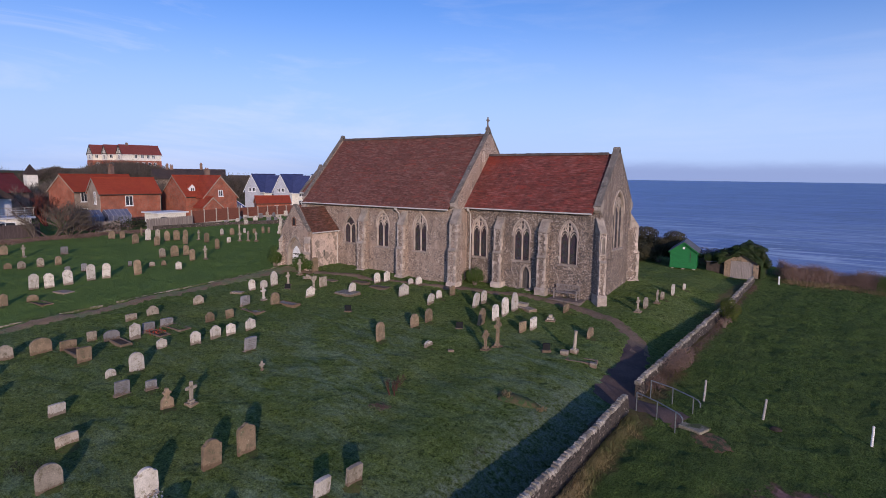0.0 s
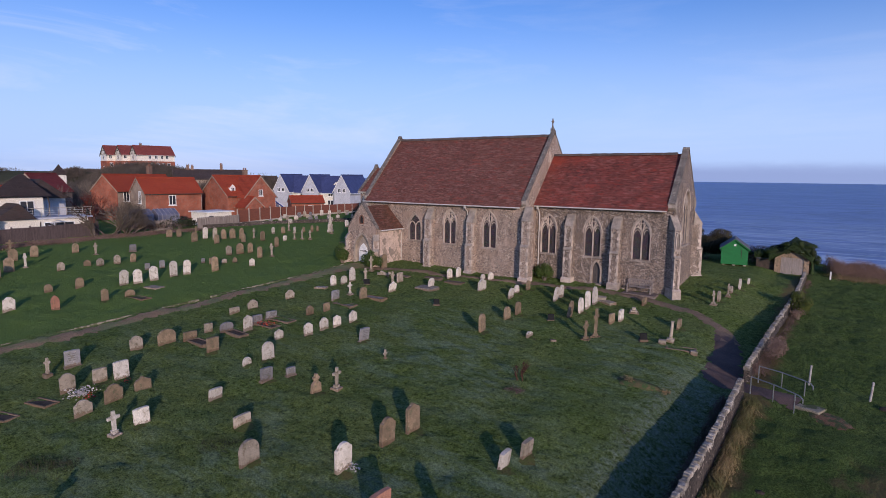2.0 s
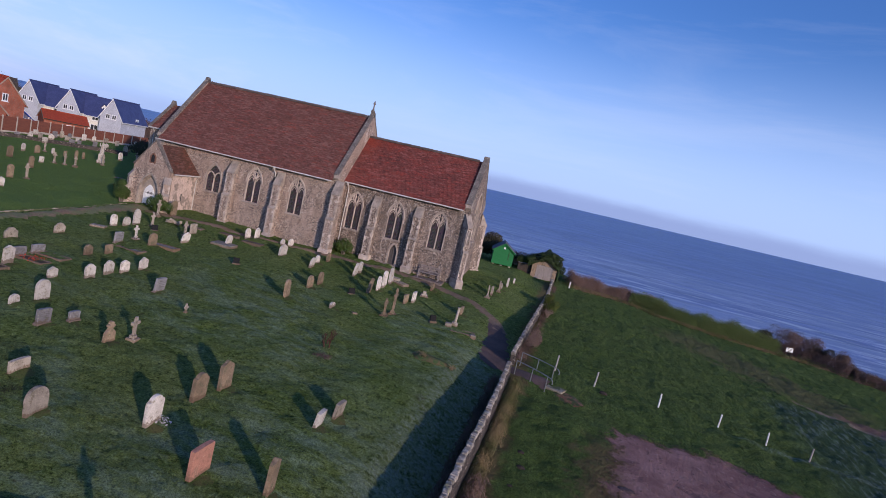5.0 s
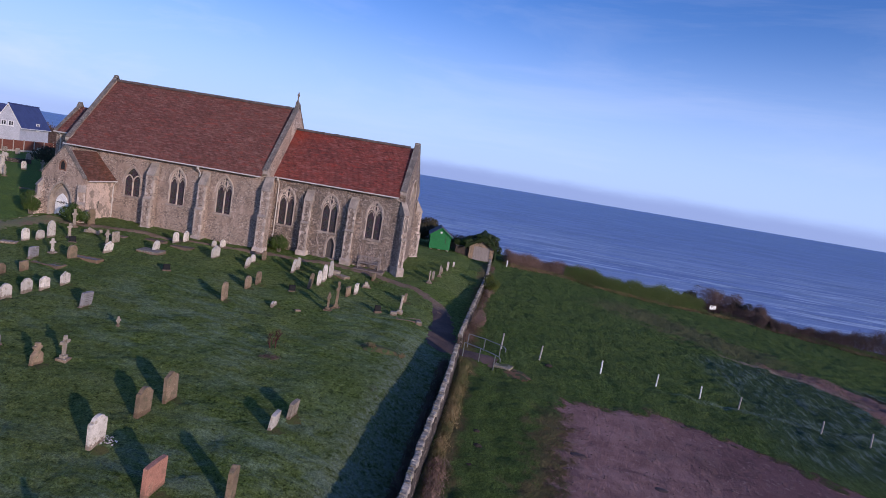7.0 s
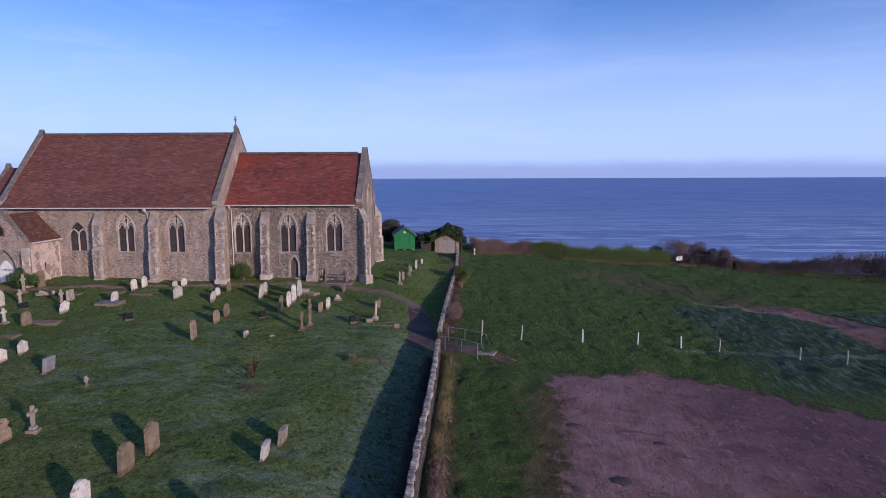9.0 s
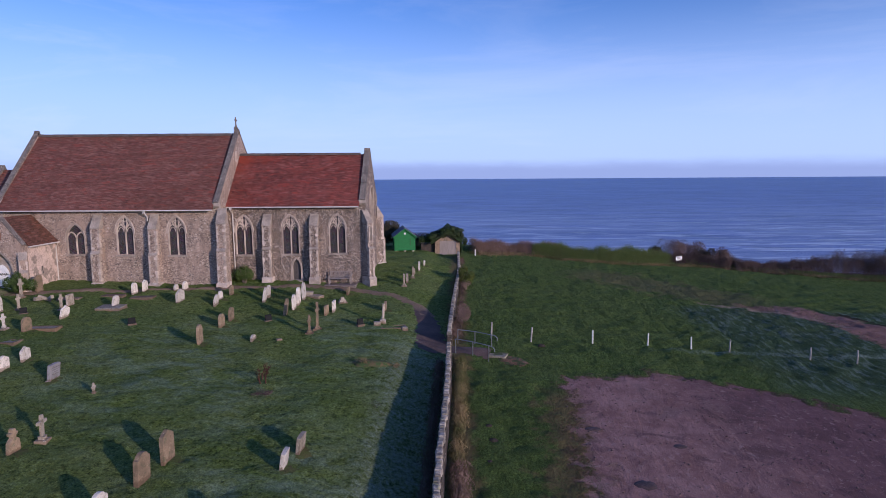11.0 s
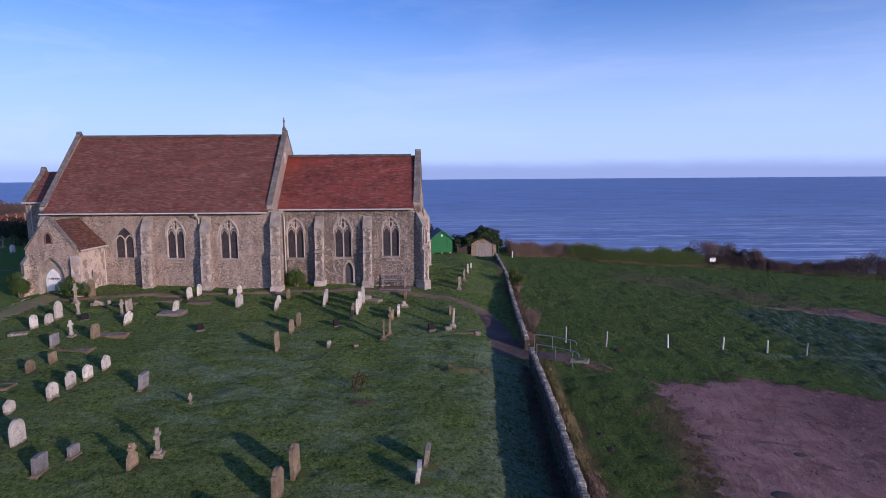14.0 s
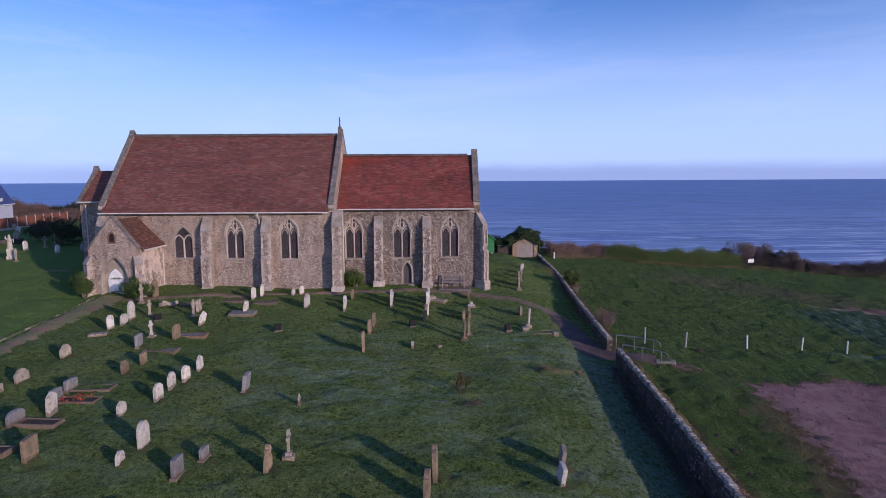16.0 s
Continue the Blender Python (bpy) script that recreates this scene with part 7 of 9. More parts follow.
box(b, -82.3, -78.1, 38.7, 43.3, 3.75, 3.9)
part("roof", b, FRAME_WHITE, hut, "flat white-edged roof")
b = bmesh.new()
box(b, -78.4, -78.36, 39.4, 40.1, 2.2, 3.3)
part("door", b, PANE, hut)

# greenhouses
GREENHOUSE_FRAME = plain("dull_greenhouse_frame", (0.30, 0.30, 0.34), (0.24, 0.24, 0.28), 2.0, 20.0, 0.6, 0.2, 0.005)
for x, y, s in ((-83.6, 31.0, 2.8), (-83.4, 34.3, 3.0)):
    gh = thing("greenhouse", (x, y, 1.9), "small glass greenhouse with a pale frame", "greenhouse", "greenhouses")
    b = bmesh.new()
    prism(b, [(-1.2, 0), (1.2, 0), (1.2, 1.6), (0, 2.4), (-1.2, 1.6)], "y", 0, s, Matrix.Translation((x, y, 1.9)))
    part("glazing", b, GREEN_GLASS, gh)
    for i in range(6):
        b = bmesh.new()
        ribbon(b, [(-1.22, 0), (-1.22, 1.6), (0, 2.42), (1.22, 1.6), (1.22, 0)], 0.05, s * i / 5 - 0.03, s * i / 5 + 0.03, Matrix.Translation((x, y, 1.9)))
        part("rib", b, GREENHOUSE_FRAME, gh)

# ---- fences ----
FENCE_BROWN = plain("red_brown_fence", (0.20, 0.07, 0.045), (0.16, 0.058, 0.04), 1.5, 20.0, 0.85, 0.4, 0.01, stretch=(1, 1, 5))
FENCE_GREY = plain("grey_boards", (0.28, 0.235, 0.21), (0.20, 0.17, 0.155), 1.5, 20.0, 0.9, 0.4, 0.01, stretch=(5, 5, 0.6), vary=0.12)
FENCE_DARK = plain("dark_fence", (0.095, 0.07, 0.07), (0.07, 0.052, 0.052), 1.5, 20.0, 0.9, 0.4, 0.01, stretch=(5, 5, 0.6))


def panel_fence(a, b, height, panel, material, post=CONCRETE, board=True, label="red-brown panel fence between concrete posts", z=None):
    a, b = Vector((*a, 0)), Vector((*b, 0))
    n = max(1, round((b - a).length / panel))
    fc = thing("fence", (a.x, a.y, gz(a.x, a.y)), label, "fence")
    for i in range(n + 1):
        p = a.lerp(b, i / n)
        z0 = gz(p.x, p.y)
        k = bmesh.new()
        box(k, p.x - 0.07, p.x + 0.07, p.y - 0.07, p.y + 0.07, z0 - 0.3, z0 + height + 0.12)
        part("post", k, post, fc)
        if i < n:
            q = a.lerp(b, (i + 1) / n)
            d = (q - p).normalized()
            s = Vector((-d.y, d.x, 0)) * 0.025
            for z1, z2, mt, nm in ((0.0, 0.28, post, "gravel_board"), (0.28, height, material, "panel")) if board else ((0.0, height, material, "panel"),):
                k = bmesh.new()
                pts = [p + d * 0.07 - s, q - d * 0.07 - s, q - d * 0.07 + s, p + d * 0.07 + s]
                prism(k, [(v.x, v.y) for v in pts], "z", z0 + z1, z0 + z2)
                pn = part(nm, k, mt, fc)
                if nm == "panel" and board:
                    for r in range(5):
                        zz = z0 + z1 + (z2 - z1) * (r + 0.5) / 5
                        k = bmesh.new()
                        prism(k, [(v.x + (s.x * 1.6 if j > 1 else -s.x * 1.6), v.y + (s.y * 1.6 if j > 1 else -s.y * 1.6)) for j, v in enumerate([p + d * 0.08, q - d * 0.08, q - d * 0.08, p + d * 0.08])], "z", zz - 0.04, zz + 0.04)
                        part("batten", k, mt, pn)
    return fc


panel_fence((-77.0, 43.0), (-77.5, 51.0), 2.0, 1.9, FENCE_BROWN)
panel_fence((-80.8, 53.0), (-81.7, 86.3), 1.7, 1.95, FENCE_BROWN)
panel_fence((-76.3, 36.4), (-76.2, 42.6), 1.35, 0.3, FENCE_GREY, FENCE_GREY, False, "weathered grey close-boarded timber fence")
panel_fence((-79.5, 14.8), (-78.8, 25.0), 1.55, 1.8, FENCE_DARK, FENCE_DARK, False, "dark stained timber garden fence")
panel_fence((-78.4, 31.0), (-77.8, 33.6), 1.25, 0.35, FENCE_GREY, FENCE_GREY, False, "leaning grey timber paling fence")

# low flint wall at the back of the old yard
lw = bmesh.new()
for (x0, y0), (x1, y1) in (((-75.4, 42.6), (-72.0, 49.5)), ((-72.0, 49.5), (-68.4, 57.6)), ((-76.0, 37.0), (-75.4, 42.6))):
    d = Vector((x1 - x0, y1 - y0, 0)).normalized()
    s = Vector((-d.y, d.x, 0)) * 0.2
    z = min(gz(x0, y0), gz(x1, y1))
    prism(lw, [(x0 - s.x, y0 - s.y), (x1 - s.x, y1 - s.y), (x1 + s.x, y1 + s.y), (x0 + s.x, y0 + s.y)], "z", z - 0.4, z + 0.5)
tagged(part("low_wall", lw, WALL_FLINT), "low old flint wall between two parts of the yard", "wall")

# ---- paths ----
TARMAC = plain("worn_tarmac", (0.085, 0.058, 0.052), (0.12, 0.080, 0.070), 0.8, 25.0, 0.9, 0.5, 0.02, spots=(0.13, 0.10, 0.08), spot_at=(0.55, 0.7))
EARTH = plain("trodden_earth", (0.25, 0.162, 0.098), (0.30, 0.20, 0.125), 0.9, 14.0, 0.95, 0.9, 0.09, spots=(0.185, 0.195, 0.088), spot_at=(0.43, 0.58), spot_scale=0.5)
LITTER = plain("leaf_litter", (0.16, 0.085, 0.05), (0.23, 0.13, 0.075), 6.0, 30.0, 0.95, 0.9, 0.03, spots=(0.06, 0.075, 0.03), spot_at=(0.46, 0.56), spot_scale=3.0)
PAVING = plain("worn_paving", (0.22, 0.175, 0.155), (0.16, 0.125, 0.11), 1.6, 20.0, 0.9, 0.4, 0.01, spots=(0.10, 0.095, 0.06), spot_at=(0.55, 0.66))
EDGING = plain("pale_edging", (0.34, 0.29, 0.22), (0.24, 0.21, 0.15), 2.0, 20.0, 0.9, 0.3, 0.01, spots=(0.09, 0.10, 0.04), spot_at=(0.50, 0.60), spot_scale=0.8)


def strip(name, line, material, label, lift=0.025, ragged=0.12):
    """A path laid on the ground along a line of (x, y, half width)."""
    pts = []
    for a, b in zip(line, line[1:]):
        n = max(2, int(math.dist(a[:2], b[:2]) / 0.4))
        pts += [tuple(u + (v - u) * i / n for u, v in zip(a, b)) for i in range(n)]
    pts.append(line[-1])
    b = bmesh.new()
    rows = []
    rng = random.Random(len(pts))
    for i, (x, y, h) in enumerate(pts):
        p, q = pts[max(i - 1, 0)], pts[min(i + 1, len(pts) - 1)]
        d = Vector((q[0] - p[0], q[1] - p[1])).normalized()
        row = []
        for s in (-1.0, -0.5, 0.0, 0.5, 1.0):
            k = s * h + (rng.uniform(-ragged, ragged) if abs(s) == 1 else 0)
            px, py = x - d.y * k, y + d.x * k
            row.append(b.verts.new((px, py, float(rough_ground(np.array(px), np.array(py))) + (lift + 0.05 if abs(s) < 1 else -0.02))))
        rows.append(row)
    for r0, r1 in zip(rows, rows[1:]):
        for j in range(4):
            b.faces.new((r0[j], r0[j + 1], r1[j + 1], r1[j]))
    return tagged(part(name, b, material, smooth=True), label, "path", kind="structure")


strip("path_west", [(-46.2, -20, 0.7), (-45.4, 0, 0.7), (-44.5, 8, 0.7), (-44.3, 16, 0.7), (-44.4, 24, 0.72), (-44.4, 29, 0.85), (-44.6, 33.6, 1.1)], EARTH, "mossy brown earth path to the church porch", 0.0, 0.28)
TRODDEN = plain("trodden_path", (0.18, 0.122, 0.082), (0.23, 0.16, 0.11), 0.9, 16.0, 0.95, 0.9, 0.07, spots=(0.12, 0.115, 0.05), spot_at=(0.55, 0.68), spot_scale=1.4)
strip("path_church", [(-43.5, 33.0, 0.5), (-38.0, 34.6, 0.4), (-31.5, 36.0, 0.4), (-27.0, 37.3, 0.42), (-22.0, 38.2, 0.5), (-17.0, 37.6, 0.5), (-14.0, 36.1, 0.5), (-12.0, 34.2, 0.6), (-11.3, 32.0, 0.8)], TRODDEN, "narrow trodden earth path along the church wall")
strip("path_gate", [(-11.6, 33.0, 0.7), (-11.1, 30.5, 0.9), (-10.9, 28.0, 1.0), (-10.6, 26.2, 1.1), (-9.6, 25.5, 0.75), (-8.4, 25.6, 0.72), (-7.0, 25.2, 0.7)], TARMAC, "dark damp tarmac path through the gap in the wall")
strip("leaf_litter", [(-6.6, 24.9, 0.5), (-5.6, 24.2, 0.6), (-4.9, 23.6, 0.25)], LITTER, "trodden brown leaf litter below the ramp", 0.0, 0.3)

# edging stones of the west path
for i in range(30):
    y = 5.0 + i * 0.95
    x = float(np.interp(y, (0, 8, 16, 29, 34), (-46.35, -45.4, -45.2, -45.35, -45.8)))
    if (i * 7) % 11 == 3:
        continue
    b = bmesh.new()
    box(b, -0.035, 0.035, -0.46, 0.46, -0.15, 0.045)
    e = tagged(part("edging_stone", soft_edges(b, 0.015), EDGING), "pale concrete edging along the earth path", "edging", "path edging")
    set_down(e, x, y, random.uniform(-2, 2))

# ---- green shed ----
GREEN_BOARD = plain("green_painted_boards", (0.012, 0.17, 0.045), (0.010, 0.14, 0.038), 1.5, 25.0, 0.55, 0.25, 0.006, stretch=(1, 1, 5))
FELT = plain("roofing_felt", (0.10, 0.105, 0.125), (0.14, 0.145, 0.165), 1.5, 40.0, 0.9, 0.4, 0.01)
GX, GY, GZ = -15.1, 58.6, 0.3
gs = thing("green_shed", (GX, GY, GZ), "bright green painted timber shed with felt roof", "shed")
m = Matrix.Translation((GX, GY, GZ)) @ Matrix.Rotation(radians(9), 4, "Z")
b = bmesh.new()
prism(b, [(-1.25, 0.06), (1.25, 0.06), (1.25, 1.75), (0, 2.66), (-1.25, 1.75)], "y", 0, 3.6, m)
part("body", b, GREEN_BOARD, gs)
for i in range(15):
    z = 0.1 + i * 0.17
    half = 1.25 if z < 1.7 else max(0.1, 1.25 - (z - 1.7) * 1.37)
    k = bmesh.new()
    prism(k, [(-0.03, z), (-0.004, z + 0.165), (0.02, z + 0.165), (0.02, z)], "x", -half, half, m)
    part("board", k, GREEN_BOARD, gs)
for s in (-1, 1):
    b = bmesh.new()
    prism(b, [(s * 1.42, 1.62), (0, 2.66), (0, 2.76), (s * 1.42, 1.72)], "y", -0.15, 3.75, m)
    part("roof", b, FELT, gs, "grey felt roof")
    b = bmesh.new()
    ribbon(b, [(s * 1.42, 1.6), (0, 2.64)], 0.12, -0.19, -0.15, m)
    part("bargeboard", b, GREEN_BOARD, gs)
b = bmesh.new()
box(b, 0.62, 0.66, -0.06, -0.03, 0.75, 1.7, m)
part("door_edge", b, TIMBER, gs)
b = bmesh.new()
box(b, -0.11, 0.11, -0.07, -0.03, 1.98, 2.2, m)
part("vent", b, FRAME_WHITE, gs, "small white vent")
for x in (-1.0, 0.0, 1.0):
    b = bmesh.new()
    box(b, x - 0.12, x + 0.12, 0.1, 3.5, -0.5, 0.06, m)
    part("bearer", b, CONCRETE, gs)

# ---- stone garage ----
GARAGE_WALL = plain("rough_brick", (0.34, 0.24, 0.165), (0.26, 0.19, 0.14), 2.0, 14.0, 0.9, 0.6, 0.03, spots=(0.16, 0.14, 0.10), spot_at=(0.52, 0.6))
OLD_DOOR = plain("silvered_boards", (0.36, 0.31, 0.29), (0.27, 0.235, 0.22), 2.0, 30.0, 0.85, 0.3, 0.006, stretch=(6, 6, 0.5))
gx0, gx1, gy, gb = -11.55, -8.55, 60.0, -0.55
OLD_ROOF = plain("ivy_grown_roof", (0.045, 0.045, 0.028), (0.07, 0.055, 0.038), 3.0, 20.0, 0.9, 0.8, 0.05)
ga = thing("garage", ((gx0 + gx1) / 2, gy, gb), "small stone garage with silvered double doors under ivy", "garage")
mid = (gx0 + gx1) / 2
b = bmesh.new()
for x0, x1 in ((gx0, gx0 + 0.55), (gx1 - 0.45, gx1)):
    box(b, x0, x1, gy, gy + 0.35, gb - 0.5, 1.35)
prism(b, [(gx0, 1.35), (gx1, 1.35), (mid, 2.2)], "y", gy, gy + 0.35)
part("front_wall", b, GARAGE_WALL, ga)
for x in (gx0, gx1 - 0.3):
    b = bmesh.new()
    box(b, x, x + 0.3, gy + 0.35, gy + 4.8, gb - 1.5, 1.3)
    part("side_wall", b, GARAGE_WALL, ga)
b = bmesh.new()
box(b, gx0, gx1, gy + 4.8, gy + 5.1, gb - 1.5, 1.4)
part("back_wall", b, GARAGE_WALL, ga)
for s in (-1, 1):
    b = bmesh.new()
    prism(b, [(mid + s * 1.75, 1.2), (mid, 2.22), (mid, 2.32), (mid + s * 1.75, 1.3)], "y", gy - 0.12, gy + 5.2)
    part("roof", b, OLD_ROOF, ga)
for i in range(2):
    d = bmesh.new()
    a = gx0 + 0.56 + i * 1.0
    box(d, a, a + 0.98, gy + 0.1, gy + 0.15, gb, 1.34)
    dr = part("door", d, OLD_DOOR, ga, "silvered boarded garage door")
    for j in range(6):
        k = bmesh.new()
        box(k, a + 0.165 * j + 0.006, a + 0.165 * (j + 1) - 0.006, gy + 0.07, gy + 0.1, gb + 0.02, 1.32)
        part("plank", k, OLD_DOOR, dr)
lean = thing("lean_to", (gx0 - 0.9, gy + 0.4, gb), "dark boarded lean-to beside the garage", "lean-to")
b = bmesh.new()
box(b, gx0 - 1.75, gx0 - 0.02, gy + 0.35, gy + 3.5, 1.0, 1.1)
part("roof", b, FELT, lean)
for x in (gx0 - 1.7, gx0 - 0.15):
    b = bmesh.new()
    box(b, x, x + 0.1, gy + 0.4, gy + 0.5, gb - 0.8, 1.0)
    part("post", b, TIMBER, lean)
b = bmesh.new()
box(b, gx0 - 1.7, gx0 - 0.1, gy + 3.3, gy + 3.4, gb - 0.8, 1.0)
part("back_boards", b, TIMBER, lean)
b = bmesh.new()
box(b, gx0 - 1.75, gx0 - 1.68, gy + 0.5, gy + 3.3, gb - 0.8, 1.0)
part("side_boards", b, TIMBER, lean)
b = bmesh.new()
box(b, gx0 - 1.68, gx0 - 0.1, gy + 0.42, gy + 0.47, gb - 0.6, 0.93)
part("gate_boards", b, TIMBER, lean)

# ---- bench by the chancel wall ----
BENCH = plain("silver_teak", (0.30, 0.255, 0.235), (0.23, 0.195, 0.18), 3.0, 40.0, 0.8, 0.3, 0.004, stretch=(1, 6, 6))
bench = thing("bench", (0, 0, 0), "silvered teak garden bench against the flint wall", "bench")
for x in (-0.82, 0.82):
    for y, h in ((-0.26, 0.62), (0.26, 0.92)):
        b = bmesh.new()
        box(b, x - 0.035, x + 0.035, y - 0.035, y + 0.035, -0.1, h)
        part("leg", b, BENCH, bench)
    b = bmesh.new()
    box(b, x - 0.04, x + 0.04, -0.32, 0.26, 0.62, 0.66)
    part("arm", b, BENCH, bench)
for i in range(5):
    b = bmesh.new()
    box(b, -0.86, 0.86, -0.29 + i * 0.11, -0.2 + i * 0.11, 0.42, 0.45)
    part("seat_slat", b, BENCH, bench)
for z in (0.5, 0.86):
    b = bmesh.new()
    box(b, -0.79, 0.79, 0.245, 0.285, z, z + 0.08)
    part("back_rail", b, BENCH, bench)
for i in range(14):
    b = bmesh.new()
    x = -0.75 + i * 0.1154
    box(b, x - 0.02, x + 0.02, 0.255, 0.275, 0.58, 0.86)
    part("back_slat", b, BENCH, bench)
BENCH_Z = max(gz(-20.2, 38.9), gz(-17.8, 38.9)) + 0.05
bench.matrix_basis = pose(-19.05, 39.15, BENCH_Z, 0, 0, 0) @ Matrix.Scale(1.12, 4)
pad = bmesh.new()
box(pad, -20.3, -17.6, 38.3, 39.72, -0.8, BENCH_Z)
tagged(part("paving_pad", soft_edges(pad, 0.03), PAVING), "worn pale paving under the bench", "paving", kind="structure")

# ---- posts, rails, sign ----
POST_WHITE = plain("white_post_paint", (0.80, 0.78, 0.75), (0.68, 0.65, 0.61), 6.0, 30.0, 0.7, 0.3, 0.01, spots=(0.33, 0.29, 0.25), spot_at=(0.58, 0.66), spot_scale=5.0)
POST_GREY = plain("grey_post", (0.42, 0.39, 0.36), (0.33, 0.30, 0.28), 5.0, 30.0, 0.9, 0.4, 0.01)
GALV = plain("galvanised_pipe", (0.22, 0.24, 0.25), (0.17, 0.19, 0.20), 4.0, 30.0, 0.45, 0.1, 0.002, metal=0.6)


def field_post(x, y, h, lean, tone, r=0.075):
    b = bmesh.new()
    tube(b, [(0, 0, -0.3), (0.004, 0, h * 0.5), (0, 0.006, h - 0.03), (0, 0, h)], [r, r * 0.97, r * 0.95, r * 0.7], 8)
    ob = tagged(part("fence_post", b, tone), ("white painted" if tone is POST_WHITE else "weathered grey") + " wooden post standing in the grass", "post", "field posts")
    return set_down(ob, x, y, random.uniform(0, 90), lean, random.uniform(-2, 2))


field_post(-6.75, 28.0, 1.1, 3, POST_GREY, 0.055)
field_post(-4.1, 27.9, 0.95, 5, POST_GREY, 0.06)
field_post(0.05, 28.1, 0.9, 4, POST_WHITE, 0.055)
for x, y in ((3.8, 28.3), (6.6, 28.0), (9.0, 27.7), (13.7, 26.7), (16.5, 26.4)):
    field_post(x, y, 0.84, random.uniform(-3, 3), POST_WHITE if x < 8 else POST_GREY, 0.05)
field_post(-6.7, 59.2, 0.85, 0, POST_WHITE)


def handrail(line, z_top):
    hr = thing("handrail", (line[0][0], line[0][1], gz(*line[0])), "grey galvanised tubular handrail beside the gap", "handrail", "gate handrails")
    top = [Vector((x, y, gz(x, y) + z_top)) for x, y in line]
    d = (top[-1] - top[-2]).normalized()
    end = [top[-1] + d * 0.25 + Vector((0, 0, -0.03)), top[-1] + d * 0.38 + Vector((0, 0, -0.14)), top[-1] + d * 0.38 + Vector((0, 0, -0.32))]
    b = bmesh.new()
    tube(b, top + end, 0.032, 8)
    part("rail", b, GALV, hr)
    for p in top:
        b = bmesh.new()
        tube(b, [p, p - Vector((0, 0, z_top + 0.2))], 0.03, 8)
        part("upright", b, GALV, hr)


handrail([(-9.0, 26.75), (-7.9, 26.55), (-6.85, 26.1)], 0.88)
handrail([(-9.15, 24.95), (-8.1, 24.6), (-7.15, 24.1)], 0.88)
sl = bmesh.new()
box(sl, -0.55, 0.55, -0.45, 0.45, -0.2, 0.06)
set_down(tagged(part("ramp_slab", soft_edges(sl, 0.03), EDGING), "pale concrete slab at the ramp's foot", "paving"), -6.5, 25.0, -20)

sg = thing("warning_sign", (0, 0, 0), "white notice board on two wooden posts by the cliff hedge", "sign")
for y in (-0.34, 0.34):
    b = bmesh.new()
    box(b, y - 0.04, y + 0.04, 0.02, 0.1, -0.4, 1.25)
    part("post", b, TIMBER, sg)
b = bmesh.new()
box(b, -0.45, 0.45, -0.03, 0.02, 0.7, 1.2)
brd = part("board", b, FRAME_WHITE, sg, "white board")
b = bmesh.new()
for i, w in enumerate((0.32, 0.24, 0.34)):
    box(b, -w, w, -0.036, -0.03, 1.06 - i * 0.16, 1.12 - i * 0.16)
part("lettering", b, CUT, brd, "dark lettering as plain bars")
set_down(sg, 20.0, 65.2, 20)

# flowers on graves: small bunches
PETALS = leaf_material("petals", (0.75, 0.7, 0.65), (0.55, 0.5, 0.5), (0.35, 0.32, 0.3))
RED_PETALS = leaf_material("red_petals", (0.5, 0.03, 0.03), (0.35, 0.02, 0.04), (0.4, 0.1, 0.03))


def quads(centres, normals, sizes, stretch=1.0, seed=0):
    """Many small leaves at once: one four-sided leaf for each centre."""
    rng = np.random.default_rng(seed)
    n = len(centres)
    r = rng.normal(size=(n, 3))
    u = np.cross(normals, r)
    u /= np.linalg.norm(u, axis=1)[:, None] + 1e-9
    v = np.cross(normals, u)
    v /= np.linalg.norm(v, axis=1)[:, None] + 1e-9
    s = sizes[:, None]
    c = centres
    pts = np.stack([c - u * s * stretch, c - v * s * 0.55, c + u * s * stretch, c + v * s * 0.55], 1)
    return pts.reshape(-1, 3), np.arange(n * 4).reshape(-1, 4)


def leaf_object(name, centres, normals, sizes, material, parent=None, stretch=1.0, seed=0):
    v, f = quads(centres, normals, sizes, stretch, seed)
    if parent:
        v = v - np.array(origin(parent))
    me = bpy.data.meshes.new(name)
    me.from_pydata(v.tolist(), [], f.tolist())
    me.materials.append(material)
    ob = new(name, me)
    if parent:
        ob.parent = parent
    return ob


def bunch(x, y, r, n, material, label, seed):
    rng = np.random.default_rng(seed)
    c = np.stack([x + rng.normal(0, r, n), y + rng.normal(0, r, n), np.zeros(n)], 1)
    c[:, 2] = ground_z(c[:, 0], c[:, 1]) + 0.06 + rng.uniform(0, 0.22, n)
    nn = rng.normal(size=(n, 3)) + (0, 0, 1.2)
    nn /= np.linalg.norm(nn, axis=1)[:, None]
    tagged(leaf_object("flowers", c, nn, rng.uniform(0.04, 0.08, n), material, None, 0.8, seed), label, "flowers", kind="stuff")


bunch(-35.2, 4.3, 0.3, 280, PETALS, "bunches of white flowers laid on a grave", 1)
bunch(-34.5, 4.4, 0.14, 40, RED_PETALS, "red flowers laid on a grave", 2)
bunch(-36.3, 16.2, 0.35, 80, RED_PETALS, "red flowers planted in a kerbed grave", 3)
bunch(-20.2, 7.4, 0.1, 25, PETALS, "white flowers at the foot of a headstone", 4)
bunch(-34.8, 6.4, 0.1, 20, RED_PETALS, "small red flowers before a headstone", 5)


